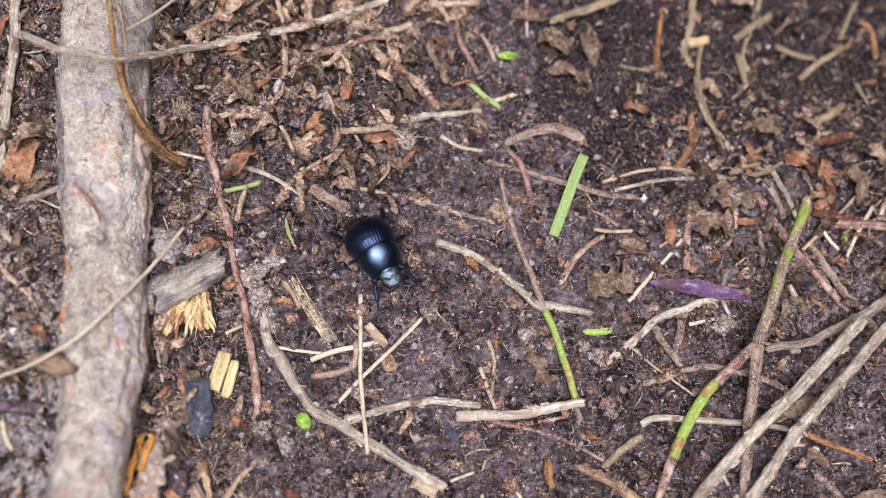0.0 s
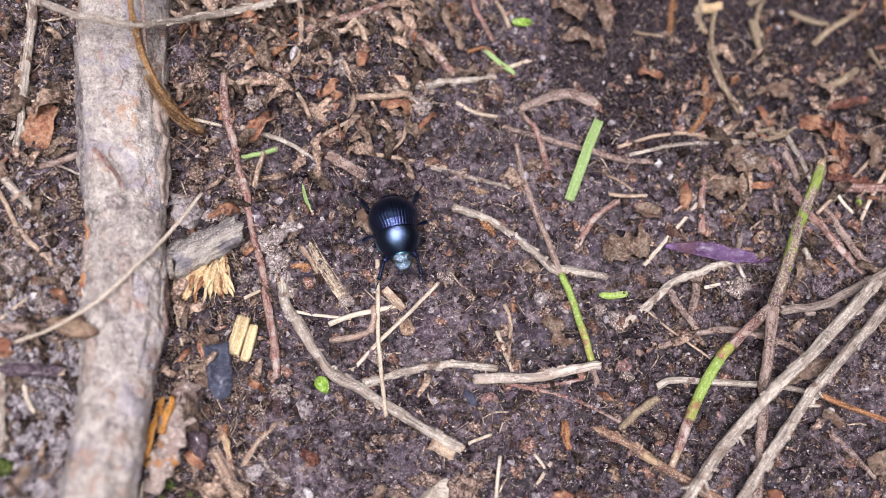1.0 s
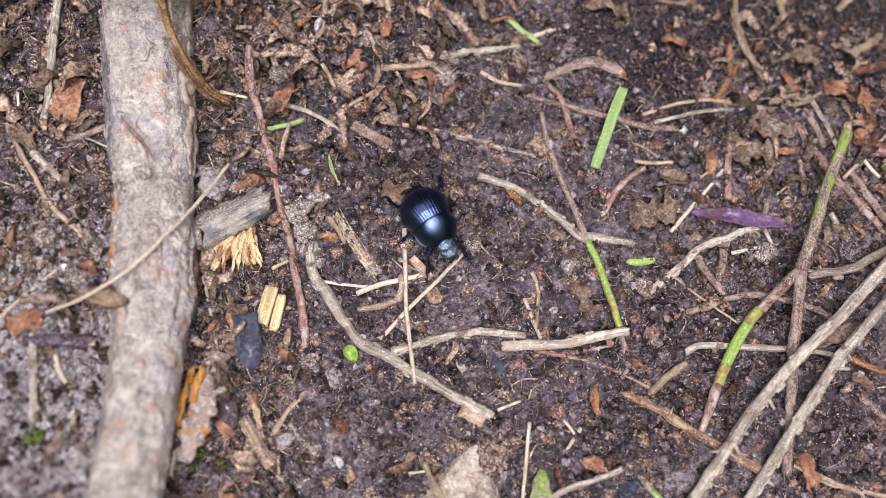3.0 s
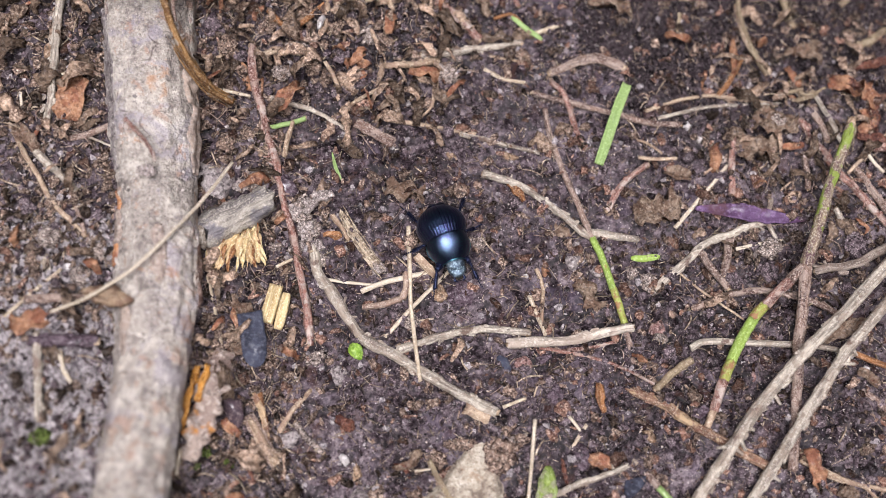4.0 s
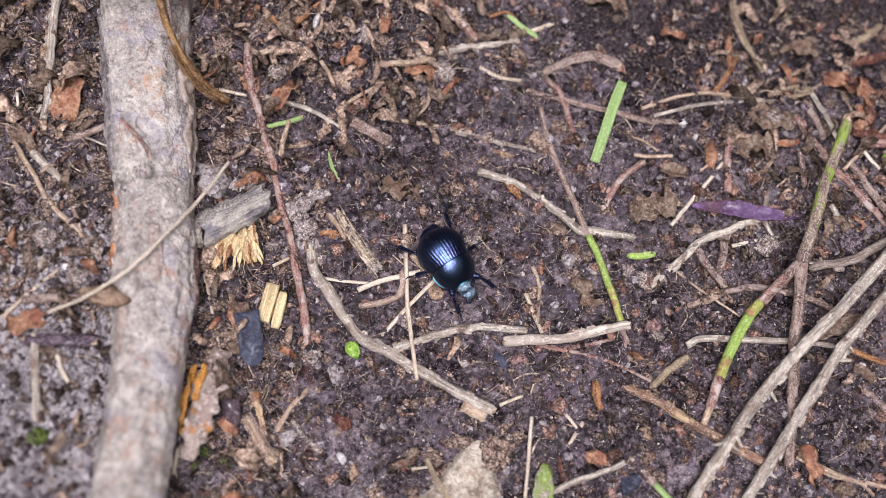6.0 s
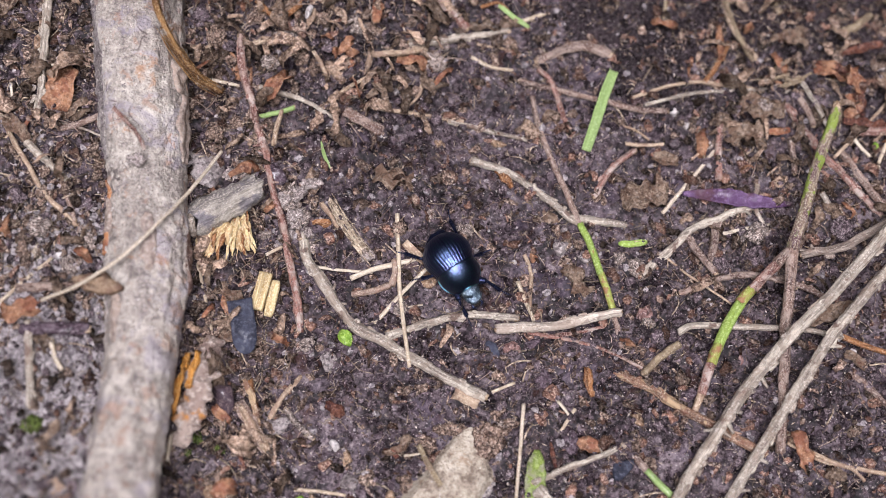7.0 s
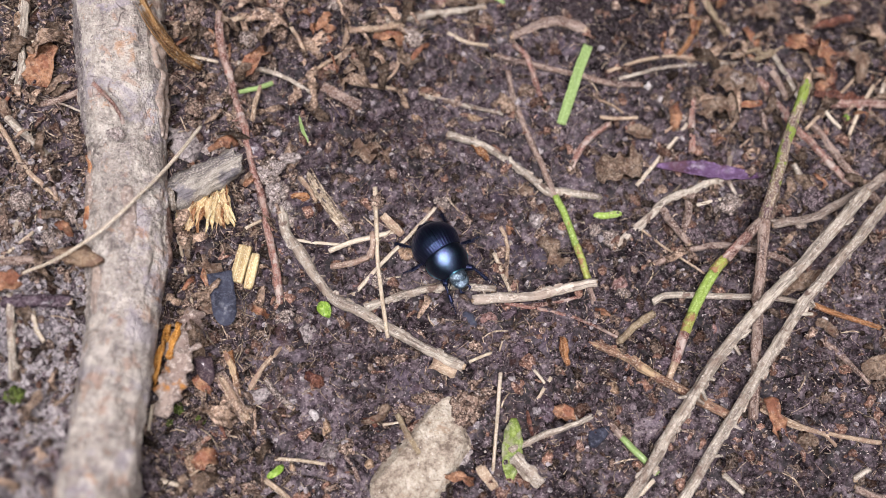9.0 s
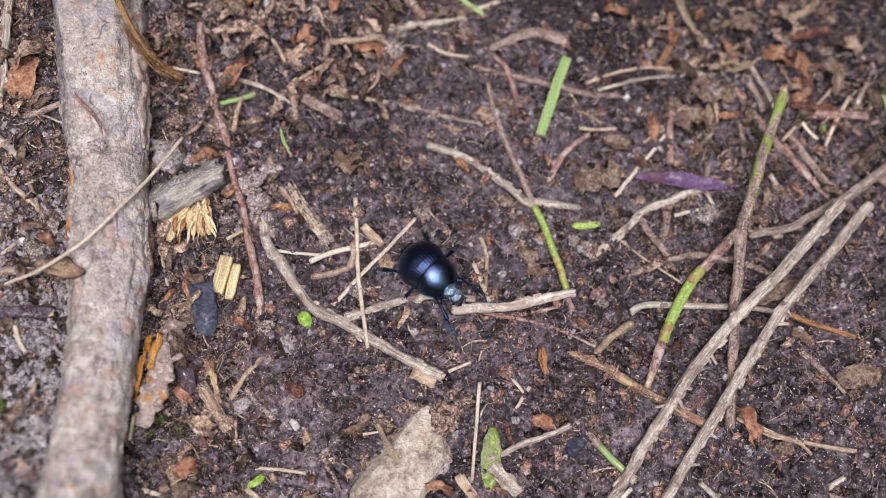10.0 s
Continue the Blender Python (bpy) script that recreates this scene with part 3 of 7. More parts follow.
def stalk(name, label, sections, category="stem", group="", wander=0.3, amp=0.1, knots=0.12):
    """A stem in differently coloured lengths: sections of (part name, label, points, r0, r1, material)."""
    first = grounded(sections[0][2], sections[0][3])[0]
    base = Vector((first.x, first.y, lay(first.x, first.y)))
    ob = thing(name, base, label, category, group)
    for pname, plabel, pts, r0, r1, mat in sections:
        path = [p - base for p in spline(grounded(pts, max(r0, r1)), 0.8)]
        part(pname, tube(path, r0, r1, 12, amp, next(SEEDS) * 0.731, wander, 1.0, True, 0.0, knots), mat, ob, plabel)
    return ob


def straw(name, label, pts, r, mat=None, category="straw", group="scattered straws", flat=0.7, wander=0.2):
    seed = next(SEEDS) * 0.731
    path = resting(spline(grounded(pts, r), 0.8), r)
    base = Vector((path[0].x, path[0].y, lay(path[0].x, path[0].y)))
    return thing(name, base, label, category, group, tube([p - base for p in path], r, r * 0.85, 8, 0.07, seed, wander, flat, True), mat or STRAW)


def leaf(name, label, pts, width, mat, category="leaf", group="leaf and bark scraps", **kw):
    path = resting(spline(grounded(pts, 0.2), 0.6), 0.2)
    base = Vector((path[0].x, path[0].y, lay(path[0].x, path[0].y)))
    return thing(name, base, label, category, group, sheet([p - base for p in path], width, seed=next(SEEDS) * 0.731, **kw), mat)


def pebble(name, label, x, y, a, b, c, mat, turn=0, sink=0.4, category="pebble", group="scattered pebbles", lift=0.0, **kw):
    kw = {"amp": 0.42, "fine": 0.16, **kw}
    z = top(x, y) + c * (1 - 2 * sink) + lift
    k = next(SEEDS)
    return thing(name, (x, y, z), label, category, group, lump(a, b, c, seed=k * 0.731, turn=turn, cuts=facets(k, 7), **kw), mat)


GRAINS = {}


def grain_mesh(mat, k):
    """One of eight angular grains of unit size, shared."""
    if (mat.name, k) not in GRAINS:
        g = lump(1.0, 0.6 + 0.08 * k, 0.45 + 0.06 * k, 2, 0.7, k * 3.3 + 1, 1.6, 0, 0.3)
        GRAINS[mat.name, k] = mesh_of("grain", g[0], g[1], mat, g[2])
    return GRAINS[mat.name, k]


def clod(name, label, x, y, a, b, c, mat, turn=0, category="soil clod", lift=0.0):
    """A crumbly aggregate of soil or mould: grains stuck round a core."""
    k = next(SEEDS)
    rng = random.Random(k)
    ob = thing(name, (x, y, top(x, y) + c * 0.25 + lift), label, category, "crumbly clods")
    part("core", lump(a * 0.72, b * 0.72, c * 0.72, 3, 0.6, k * 0.7, 1.8, turn, 0.25), mat, ob)
    for i in range(16):
        t, h, f = rng.uniform(0, 6.28), rng.uniform(-0.2, 1.0), rng.uniform(0.16, 0.42)
        w = math.sqrt(max(0.05, 1 - h * h)) * rng.uniform(0.6, 1.05)
        g = new("grain", grain_mesh(mat, rng.randrange(8)))
        g.parent = ob
        g.matrix_basis = pose(a * 0.8 * w * math.cos(t) * MM, b * 0.8 * w * math.sin(t) * MM, c * 0.8 * h * MM, rng.uniform(0, 90), 0, rng.uniform(0, 360)) @ Matrix.Scale(min(a, b) * f, 4)
    return ob


def bundle(name, label, pts, width, count, mat, category="plant fibre"):
    """Frayed fibres lying side by side."""
    k = next(SEEDS)
    rng = random.Random(k)
    line = grounded(pts, 0.3)
    base = Vector((line[0].x, line[0].y, lay(line[0].x, line[0].y)))
    d = (line[-1] - line[0]).normalized()
    side = d.cross(Vector((0, 0, 1))).normalized()
    ob = thing(name, base, label, category)
    for i in range(count):
        o = side * ((i / max(1, count - 1) - 0.5) * width) + Vector((0, 0, rng.uniform(-0.1, 0.5)))
        a, b = rng.uniform(-1.2, 1.5), rng.uniform(-1.5, 1.5)
        fan = rng.uniform(0.2, 2.0)
        path = [p - base + o * (fan if j else 1.0) for j, p in enumerate(line)]
        path[0], path[-1] = path[0] - d * a, path[-1] + d * b
        part("fibre", sheet(spline(path, 0.6), width / count * rng.uniform(0.35, 1.5), 0.12, rng.uniform(-0.3, 0.4), 0.5, rng.uniform(0, 99), 0.4, 4, 0.3), mat, ob)
    return ob


# ---- ground ----
def axis(lo, hi, step, far):
    inner = list(np.arange(lo, hi + step / 2, step))
    d, out = step, []
    grow = []
    while d < far:
        d *= 1.7
        grow.append(d)
    left = [lo - sum(grow[:i + 1]) for i in range(len(grow))][::-1]
    right = [inner[-1] + sum(grow[:i + 1]) for i in range(len(grow))]
    return left + inner + right


def ground():
    xs, ys = axis(-80, 130, 0.42, 20000), axis(-138, 30, 0.42, 20000)
    verts = []
    for y in ys:
        for x in xs:
            verts.append((x, y, top(max(-400, min(400, x)), max(-400, min(400, y)))))
    n = len(xs)
    faces = [(j * n + i, j * n + i + 1, (j + 1) * n + i + 1, (j + 1) * n + i) for j in range(len(ys) - 1) for i in range(n - 1)]
    kinds = []
    for j in range(len(ys) - 1):
        for i in range(n - 1):
            x, y = xs[i], ys[j]
            # soil colour turns darker towards the far right and round the leaf mould
            w = smooth((x - 28 + 14 * noise.noise(Vector((x * 0.05, y * 0.05, 1)))) / 34) * smooth((y + 52 + 14 * noise.noise(Vector((x * 0.06, y * 0.06, 8)))) / 36)
            w = max(w, 0.9 * math.exp(-((x + 8) ** 2 / 500 + (y + 6) ** 2 / 700)))
            pale = smooth((-x - 44) / 6) * (0.06 + 0.94 * smooth((-y - 52) / 24))
            near = abs(x - 25) < 130 and abs(y + 55) < 110
            pick = noise.noise(Vector((x * 0.7, y * 0.7, 4))) * 0.5 + 0.5
            kinds.append(0 if not near else 2 if pick < pale * 1.3 - 0.12 else 1 if pick < w else 0)
    tagged(new("ground", mesh_of("ground", verts, faces, [SOIL, DARKSOIL, SAND], face_mats=kinds)), "dark damp crumbly forest soil", "ground", kind="structure")


def woodland():
    """A far ring of dark trees that closes the clearing."""
    rng = random.Random(5)
    verts, faces = [], []
    n, m = 220, 16
    for j in range(m):
        for i in range(n):
            a = 2 * math.pi * i / n
            q = Vector((math.cos(a) * 5, math.sin(a) * 5, j * 0.45))
            r = 9500 + 1500 * noise.noise(q) + 500 * noise.noise(q * 4) - 110 * j
            h = (13500 + 2600 * noise.noise(Vector((q.x * 1.3, q.y * 1.3, 4))) + 1200 * noise.noise(Vector((q.x * 5, q.y * 5, 4)))) * j / (m - 1)
            verts.append((math.cos(a) * r, math.sin(a) * r, h - 400))
    for j in range(m - 1):
        for i in range(n):
            k = (i + 1) % n
            faces.append((j * n + i, j * n + k, (j + 1) * n + k, (j + 1) * n + i))
    tagged(new("backdrop", mesh_of("backdrop", verts, faces, WOODLAND)), "dark ring of distant woodland", "woodland", kind="structure")


ground()
woodland()


# ---- the big root ----
def root_form(path, radius, segs, seed):
    """Surface of a root: a function of place along and angle, in millimetres."""
    frames, s = [], 0.0
    for i, p in enumerate(path):
        d = (path[min(i + 1, len(path) - 1)] - path[max(i - 1, 0)]).normalized()
        side = d.cross(Vector((0, 0, 1))).normalized()
        s += (p - path[i - 1]).length if i else 0.0
        frames.append((s, p, side, side.cross(d)))

    def at(i, a, lift=0.0):
        s, p, side, up = frames[i]
        c, w = math.cos(a), math.sin(a)
        q = Vector((s * 0.045 + seed, c * 0.9, w * 0.9))
        rr = radius(s, p) * (1 + 0.07 * noise.noise(q * 1.5) + 0.04 * noise.noise(q * 5))
        rr += 0.4 * noise.noise(Vector((s * 0.42, c * 3.6, w * 3.6))) + 0.18 * noise.noise(Vector((s * 1.0, c * 8, w * 8))) + 0.08 * noise.noise(Vector((s * 2.2, c * 17, w * 17)))
        rr += 0.3 * smooth((noise.noise(Vector((s * 0.07 + 9, c * 2.2, w * 2.2))) - 0.12) * 6) + 0.7 * smooth((w - 0.72 + 0.2 * c) * 7) * smooth((p.y + 62) / 14) + lift
        return p + side * (c * rr) + up * (w * rr * 0.92)
    return frames, at


def root_mesh(frames, at, segs, base, r):
    verts, faces, uvs = [], [], []
    n = len(frames)
    for i in range(n):
        for k in range(segs):
            a = 2 * math.pi * k / segs - math.pi / 2
            verts.append(tuple(at(i, a) - base))
            uvs.append((frames[i][0], a * r))
    for i in range(n - 1):
        for k in range(segs):
            a, b = i * segs + k, i * segs + (k + 1) % segs
            faces.append((a, b, b + segs, a + segs))
    faces += [tuple(range(segs))[::-1], tuple((n - 1) * segs + k for k in range(segs))]
    return verts, faces, uvs


def bark_scale(frames, at, base, i0, i1, a0, a1, seed, lift=0.5):
    """A plate of bark standing proud of the root, with an uneven outline."""
    rows, cols = max(4, (i1 - i0)), 12
    mid, half = (a0 + a1) / 2, (a1 - a0) / 2
    verts, faces, uvs = [], [], []
    for top_ in (0, 1):
        for r in range(rows + 1):
            t = r / rows
            i = min(len(frames) - 1, i0 + round((i1 - i0) * t))
            w = half * (math.sin(math.pi * (0.08 + 0.84 * t)) ** 0.6) * (1 + 0.5 * noise.noise(Vector((t * 4, seed, 1))))
            for c in range(cols + 1):
                v = 2 * c / cols - 1
                a = mid + w * v + 0.12 * noise.noise(Vector((t * 3, seed, 4)))
                edge = 1 - abs(v) ** 6
                verts.append(tuple(at(i, a, (lift * (0.45 + 0.55 * edge) + 0.1 * noise.noise(Vector((t * 9, v * 5, seed)))) if top_ else -0.4) - base))
                uvs.append((frames[i][0], a * 9))
    m, n = (rows + 1) * (cols + 1), cols + 1
    for r in range(rows):
        for c in range(cols):
            a = m + r * n + c
            faces.append((a, a + 1, a + n + 1, a + n))
    rim = list(range(n)) + [r * n + cols for r in range(1, rows + 1)] + [rows * n + c for c in range(cols - 1, -1, -1)] + [r * n for r in range(rows - 1, 0, -1)]
    for a, b in zip(rim, rim[1:] + rim[:1]):
        faces.append((a, b, b + m, a + m))
    return verts, faces, uvs


def big_root():
    pts = [(-42, 46, -8), (-43, 10, -2), (-43.3, -20, 1.8), (-42.5, -40, 2.6), (-41.2, -62, 3.6), (-41.8, -85, 6), (-43.6, -105, 11), (-46.5, -130, 17), (-49, -160, 20)]
    path = spline([Vector(p) for p in pts], 0.5)
    base = Vector((-41, -60, lay(-41, -60)))
    frames, at = root_form(path, lambda s, p: 7.5 + 0.5 * noise.noise(Vector((s * 0.035, 2, 0))) - 1.0 * smooth((-p.y - 74) / 14) + 0.7 * smooth((-p.y - 108) / 18) + 1.5 * smooth((p.y + 58) / 30), 96, 0.0)
    ob = thing("tree_root", base, "thick pale grey-brown tree root with peeling bark in soil", "tree root")
    part("bark", root_mesh(frames, at, 96, base, 9.0), ROOT, ob, "pale grey-brown worn bark")
    rng = random.Random(8)
    n = len(frames)
    for k in range(16):
        i0 = rng.randrange(int(n * 0.1), int(n * 0.85))
        a0 = radians(rng.uniform(5, 165))
        part("bark_scale", bark_scale(frames, at, base, i0, min(n - 1, i0 + rng.randrange(6, 30)), a0, a0 + radians(rng.uniform(8, 26)), k * 1.7, rng.uniform(0.1, 0.3)), rng.choice((ROOT, ROOT, ROOT_TAN)), ob)
    ys = [f[1].y for f in frames]
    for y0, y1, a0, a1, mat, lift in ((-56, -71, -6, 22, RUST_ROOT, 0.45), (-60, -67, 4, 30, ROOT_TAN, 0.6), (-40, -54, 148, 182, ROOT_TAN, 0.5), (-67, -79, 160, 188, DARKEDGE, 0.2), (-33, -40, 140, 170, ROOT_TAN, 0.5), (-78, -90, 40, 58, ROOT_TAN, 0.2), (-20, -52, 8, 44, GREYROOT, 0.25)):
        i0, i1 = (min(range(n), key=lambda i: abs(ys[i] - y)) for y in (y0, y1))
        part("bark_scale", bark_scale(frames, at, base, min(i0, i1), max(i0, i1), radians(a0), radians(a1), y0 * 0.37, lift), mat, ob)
    rng = random.Random(21)
    for mat, count, name in ((ROOT_PALE, 2600, "sandy_crust"),):
        bits = []
        for k in range(count):
            i = int(n * (0.2 + 0.45 * rng.random() ** 1.4))
            a = radians(rng.gauss(80, 32))
            if noise.noise(Vector((i * 0.012, a * 1.4, 2.0))) < -0.12:
                continue
            r = 0.1 + 0.38 * rng.random() ** 3
            bits.append(moved(lump(r, r * rng.uniform(0.6, 1.2), r * 0.6, 1, 0.6, rng.uniform(0, 99), 1.5, rng.uniform(0, 180)), at(i, a, 0.05) - base))
        tagged(part(name, joined(bits), mat, ob, "sandy crust of grains on the bark"), kind="stuff")


ROOT_TAN = material("tan_root_bark", (0.35, 0.275, 0.225), (0.24, 0.185, 0.165), (0.5, 0.43, 0.37), 90, 1100, 0.6, 0.9, 0.3, dirt=0.4, grit=0.3)
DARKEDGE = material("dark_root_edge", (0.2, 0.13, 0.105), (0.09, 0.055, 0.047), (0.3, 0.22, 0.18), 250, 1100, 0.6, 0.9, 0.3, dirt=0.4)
RUST_ROOT = material("rusty_root_bark", (0.46, 0.22, 0.10), (0.24, 0.10, 0.055), (0.56, 0.38, 0.25), 250, 1100, 0.6, 0.9, 0.3, dirt=0.3)
GREYROOT = material("dark_grey_root_bark", (0.26, 0.23, 0.22), (0.15, 0.125, 0.125), (0.4, 0.36, 0.33), 150, 1100, 0.6, 1.0, 0.3, dirt=0.5, grit=0.3)
ROOT_PALE = material("pale_root_bark", (0.44, 0.395, 0.345), (0.29, 0.255, 0.25), (0.64, 0.59, 0.53), 90, 1100, 0.6, 0.9, 0.3, dirt=0.35, grit=0.3)
big_root()


# ---- broken branch stub with torn yellow wood ----
def branch_stub():
    rng = random.Random(3)
    base = (-28.8, -64.3, lay(-28.8, -64.3))
    ob = thing("branch_stub", base, "short weathered grey branch stub with torn yellow wood beneath", "branch")
    path = spline([Vector(p) for p in ((-4.3, 0.8, 2.6), (-1, 2.4, 2.8), (4, 5.0, 2.6), (8.5, 7.5, 2.0))], 0.5)
    part("shaft", tube(path, 3.2, 2.7, 24, 0.28, 4.2, 0.3), STUBWOOD, ob, "grey weathered shaft")
    part("broken_end", lump(1.2, 2.9, 2.8, 4, 0.3, 2.0), PALEEND, ob, "pale blunt end").location = Vector((-4.6, 0.6, 2.6)) * MM
    for i in range(70):
        x, y = rng.uniform(-4.0, 8.0), rng.uniform(-2.6, 0.2)
        x0 = x * 0.6 + 1
        l = rng.uniform(1.6, 6.6)
        a = (-2.25 if x0 < 2.0 else -1.35) + rng.gauss(0.0, 0.32)
        p = [Vector((x0 + 0.4, y + (x0 + 3) * 0.28, rng.uniform(1.2, 2.4))), Vector((x0 + math.cos(a) * l * 0.5, y + (x0 + 3) * 0.2 + math.sin(a) * l * 0.5, rng.uniform(1.4, 3.0))),
             Vector((x0 + math.cos(a) * l, y + (x0 + 3) * 0.2 + math.sin(a) * l, rng.uniform(0.3, 1.4)))]
        part("wood_strand", sheet(spline(p, 0.6), rng.uniform(0.25, 1.15), 0.18, 0.4, 0.9, rng.uniform(0, 90), 0.5, 4, rng.uniform(-0.6, 0.6), 0.6), rng.choice((YELLOWWOOD, WOOD, WOOD, ORANGE)), ob)


branch_stub()

# ---- things lying on the soil ----

# sticks and stems
twig("curved_stick", "curved weathered grey stick with flaking bark on the soil", [(-12.6, -67.2, 0), (-10.9, -72.4, 0), (-4.7, -82.8, 0), (3.2, -88.8, 0), (11.6, -94.2, 0), (21.2, -99.8, 0.3)], 1.08, 0.9, GREY, knots=0.2, amp=0.2, segs=14)
twig("stick", "grey-beige bark-covered stick half buried in soil", [(3.1, -86.5, 0), (11.1, -84.9, 0), (19.9, -83.6, 0), (28.5, -84.6, 0)], 0.81, 0.72, GREY, amp=0.25)
twig("stick", "pale peeling stick with broken ends on dark soil", [(24.1, -86.8, 0.5), (33.9, -86.4, 0.7), (41.7, -85.6, 0.8), (48.5, -84.4, 1)], 0.99, 0.81, PEELED, amp=0.2, segs=14)
twig("twig", "thin red-brown twig under a pale stick", [(33.3, -88.6, 0), (39.4, -88, 0), (45.3, -87.1, 0)], 0.41, 0.32, RED)
twig("twig", "thin reddish twig with a red tip", [(30.1, -87.6, 0), (38.2, -89.4, 0), (45.6, -92.3, 0), (51.6, -95.7, 0)], 0.36, 0.32, RED, knots=0.05)
twig("peeling_twig", "red-brown twig with peeling bark and soil on it", [(-23.9, -24.9, 1.5), (-23.5, -31.7, 1.2), (-21.5, -41.1, 1), (-19.4, -50.4, 1), (-16.6, -63.2, 1), (-14.7, -73.5, 1), (-13.8, -85.2, 0.3)], 0.63, 0.77, RED, amp=0.3, knots=0.35, segs=14)
stalk("stem", "half-green dying stem with brown upper length", [
    ("brown_length", "dry brown length", [(34.6, -38.8, 0), (36, -47.3, 0), (39.2, -57, 0), (42.2, -66, 0.5)], 0.56, 0.65, BROWN),
    ("green_length", "yellow-green living length", [(42.2, -66, 0.5), (44.2, -71.4, 0.7), (45.4, -76.4, 0.6)], 0.69, 0.74, GREEN),
    ("turning_length", "orange-brown turning length", [(45.4, -76.4, 0.6), (46.2, -79.8, 0.4), (47, -83.5, 0)], 0.74, 0.7, GREENRED),
    ("brown_tip", "brown buried tip", [(47, -83.5, 0), (47.9, -87.5, -0.4), (48.5, -92, -1)], 0.61, 0.52, BROWN)])
twig("forked_stick", "rough grey-beige stick with frayed end", [(21.3, -52.2, 0.2), (27.4, -54.3, 0.3), (32.9, -58, 0.3), (38.7, -62.9, 0.2), (42.7, -66.5, 0)], 0.81, 0.63, GREY, amp=0.3, knots=0.35)
twig("stick_stub", "short grey broken stick stub", [(42, -65.1, 0), (47.1, -65.9, 0), (51.3, -66.6, 0)], 0.81, 0.63, GREY, amp=0.3)
twig("rough_twig", "thin rough twig crusted with grey lichen", [(2.6, -40.3, 0), (11.1, -41.9, 0), (20.4, -43.6, 0)], 0.45, 0.36, BEIGE, amp=0.3, knots=0.3)
twig("rough_twig", "thin rough twig crusted with grey lichen", [(17.3, -43.5, 0), (25.7, -45.9, 0), (33, -48, 0)], 0.54, 0.36, GREY, amp=0.35, knots=0.3)
twig("stick", "grey bark-covered stick lying on dark soil", [(10.1, -27, 0), (20, -25.9, 0), (30.9, -24.5, 0)], 0.81, 0.63, GREY, amp=0.2)
twig("twig", "pale pinkish twig piece with a broken end", [(2.5, -29.4, 0), (8.3, -28.7, 0), (13.5, -28.2, 0)], 0.72, 0.63, BEIGE)
straw("straw", "thin curved dry straw on soil", [(24, -27.1, 0), (29.2, -28.1, 0), (33.8, -30.1, 0)], 0.3, BEIGE)
straw("straw", "yellow curved straw piece", [(22.7, -30, 0), (26.6, -32.1, 0), (30.9, -33.1, 0)], 0.43, STRAW)
twig("bark_piece", "curled brown bark piece with a pale patch", [(35.9, -31.3, 0), (41.3, -29.2, 0.5), (46.6, -28.5, 0.6), (51.4, -30.6, 0)], 0.81, 1.17, BROWN, amp=0.35, flat=0.6)
twig("twig", "brown twig with pale cut ends", [(32.2, -35.3, 0), (37.9, -37, 0), (46.9, -39.7, 0.4), (54.9, -41.9, 0), (62.1, -43, 0)], 0.54, 0.59, BROWN)
twig("bent_twig", "bent reddish twig on soil", [(36.4, -33, 0), (38.9, -35.9, 0), (40.3, -42.6, 0), (41.8, -46.5, 0)], 0.54, 0.63, RED)
leaf("grass_piece", "bright green cut piece of a grass blade", [(51.5, -34.3, 1.2), (49, -39.8, 1.8), (46.9, -45.1, 1.5), (44.5, -51, 1)], 2.1, GRASS, tip=0.12, curl=0.16, ragged=0.02, thick=0.3, wave=0.1, category='grass blade')
stalk("branched_stem", "mottled green and purple forked stem with a broken top", [
    ("upper_length", "mottled green-purple upper length", [(92.3, -48, 12), (87.6, -60.0, 8.4), (82.4, -74.1, 5.2)], 1.04, 1.21, MOTTLE),
    ("broken_top", "pale frayed broken top", [(92.7, -46.6, 12.3), (92.4, -48.2, 11.8)], 0.78, 0.95, ENDWOOD),
    ("side_branch", "brown side branch", [(82.4, -74.1, 5.2), (80.8, -75.4, 4.6), (79.4, -76.8, 4.0)], 0.95, 1.0, BROWN),
    ("streaked_length", "red-brown streaked length", [(79.4, -76.8, 4.0), (76.8, -79.0, 3.0), (74.4, -81.3, 2.4)], 1.0, 1.02, RED),
    ("turning_length", "brown length turning green", [(74.4, -81.3, 2.4), (73.0, -82.6, 2.2), (71.8, -83.9, 2.0)], 1.02, 1.04, GREENRED),
    ("green_length", "fresh green length", [(71.8, -83.9, 2.0), (69.2, -87.5, 1.6), (66.6, -92, 1.2)], 1.04, 1.06, GREEN),
    ("spotted_length", "green length turning red", [(66.6, -92, 1.2), (65.4, -94.2, 1), (64.6, -95.8, 0.9)], 1.06, 1.02, GREENRED),
    ("red_length", "reddish sheathed length", [(64.6, -95.8, 0.9), (63.3, -98.7, 0.6), (62.1, -101.4, 0.4)], 1.02, 0.87, RED),
    ("pale_tip", "pale woody tip", [(62.2, -101.4, 0.4), (60.5, -104.8, 0)], 0.78, 0.69, BEIGE),
    ("brown_branch", "brown-purple dry branch", [(82.4, -74.1, 5.2), (80.8, -84, 2.6), (78.4, -97.4, 1), (75.8, -113.2, 0)], 1.13, 0.95, BROWN)], amp=0.15)
twig("long_stick", "long weathered grey stick snapped off above soil", [(102.0, -70.5, 8.2), (99.8, -72.8, 8), (89.5, -82.7, 6.5), (77.4, -93.6, 5), (67.4, -104.3, 3.5), (53.7, -122.8, 1.5), (47, -132.2, 0.5)], 1.21, 1.05, GREY, knots=0.12, segs=16, wander=0.3)
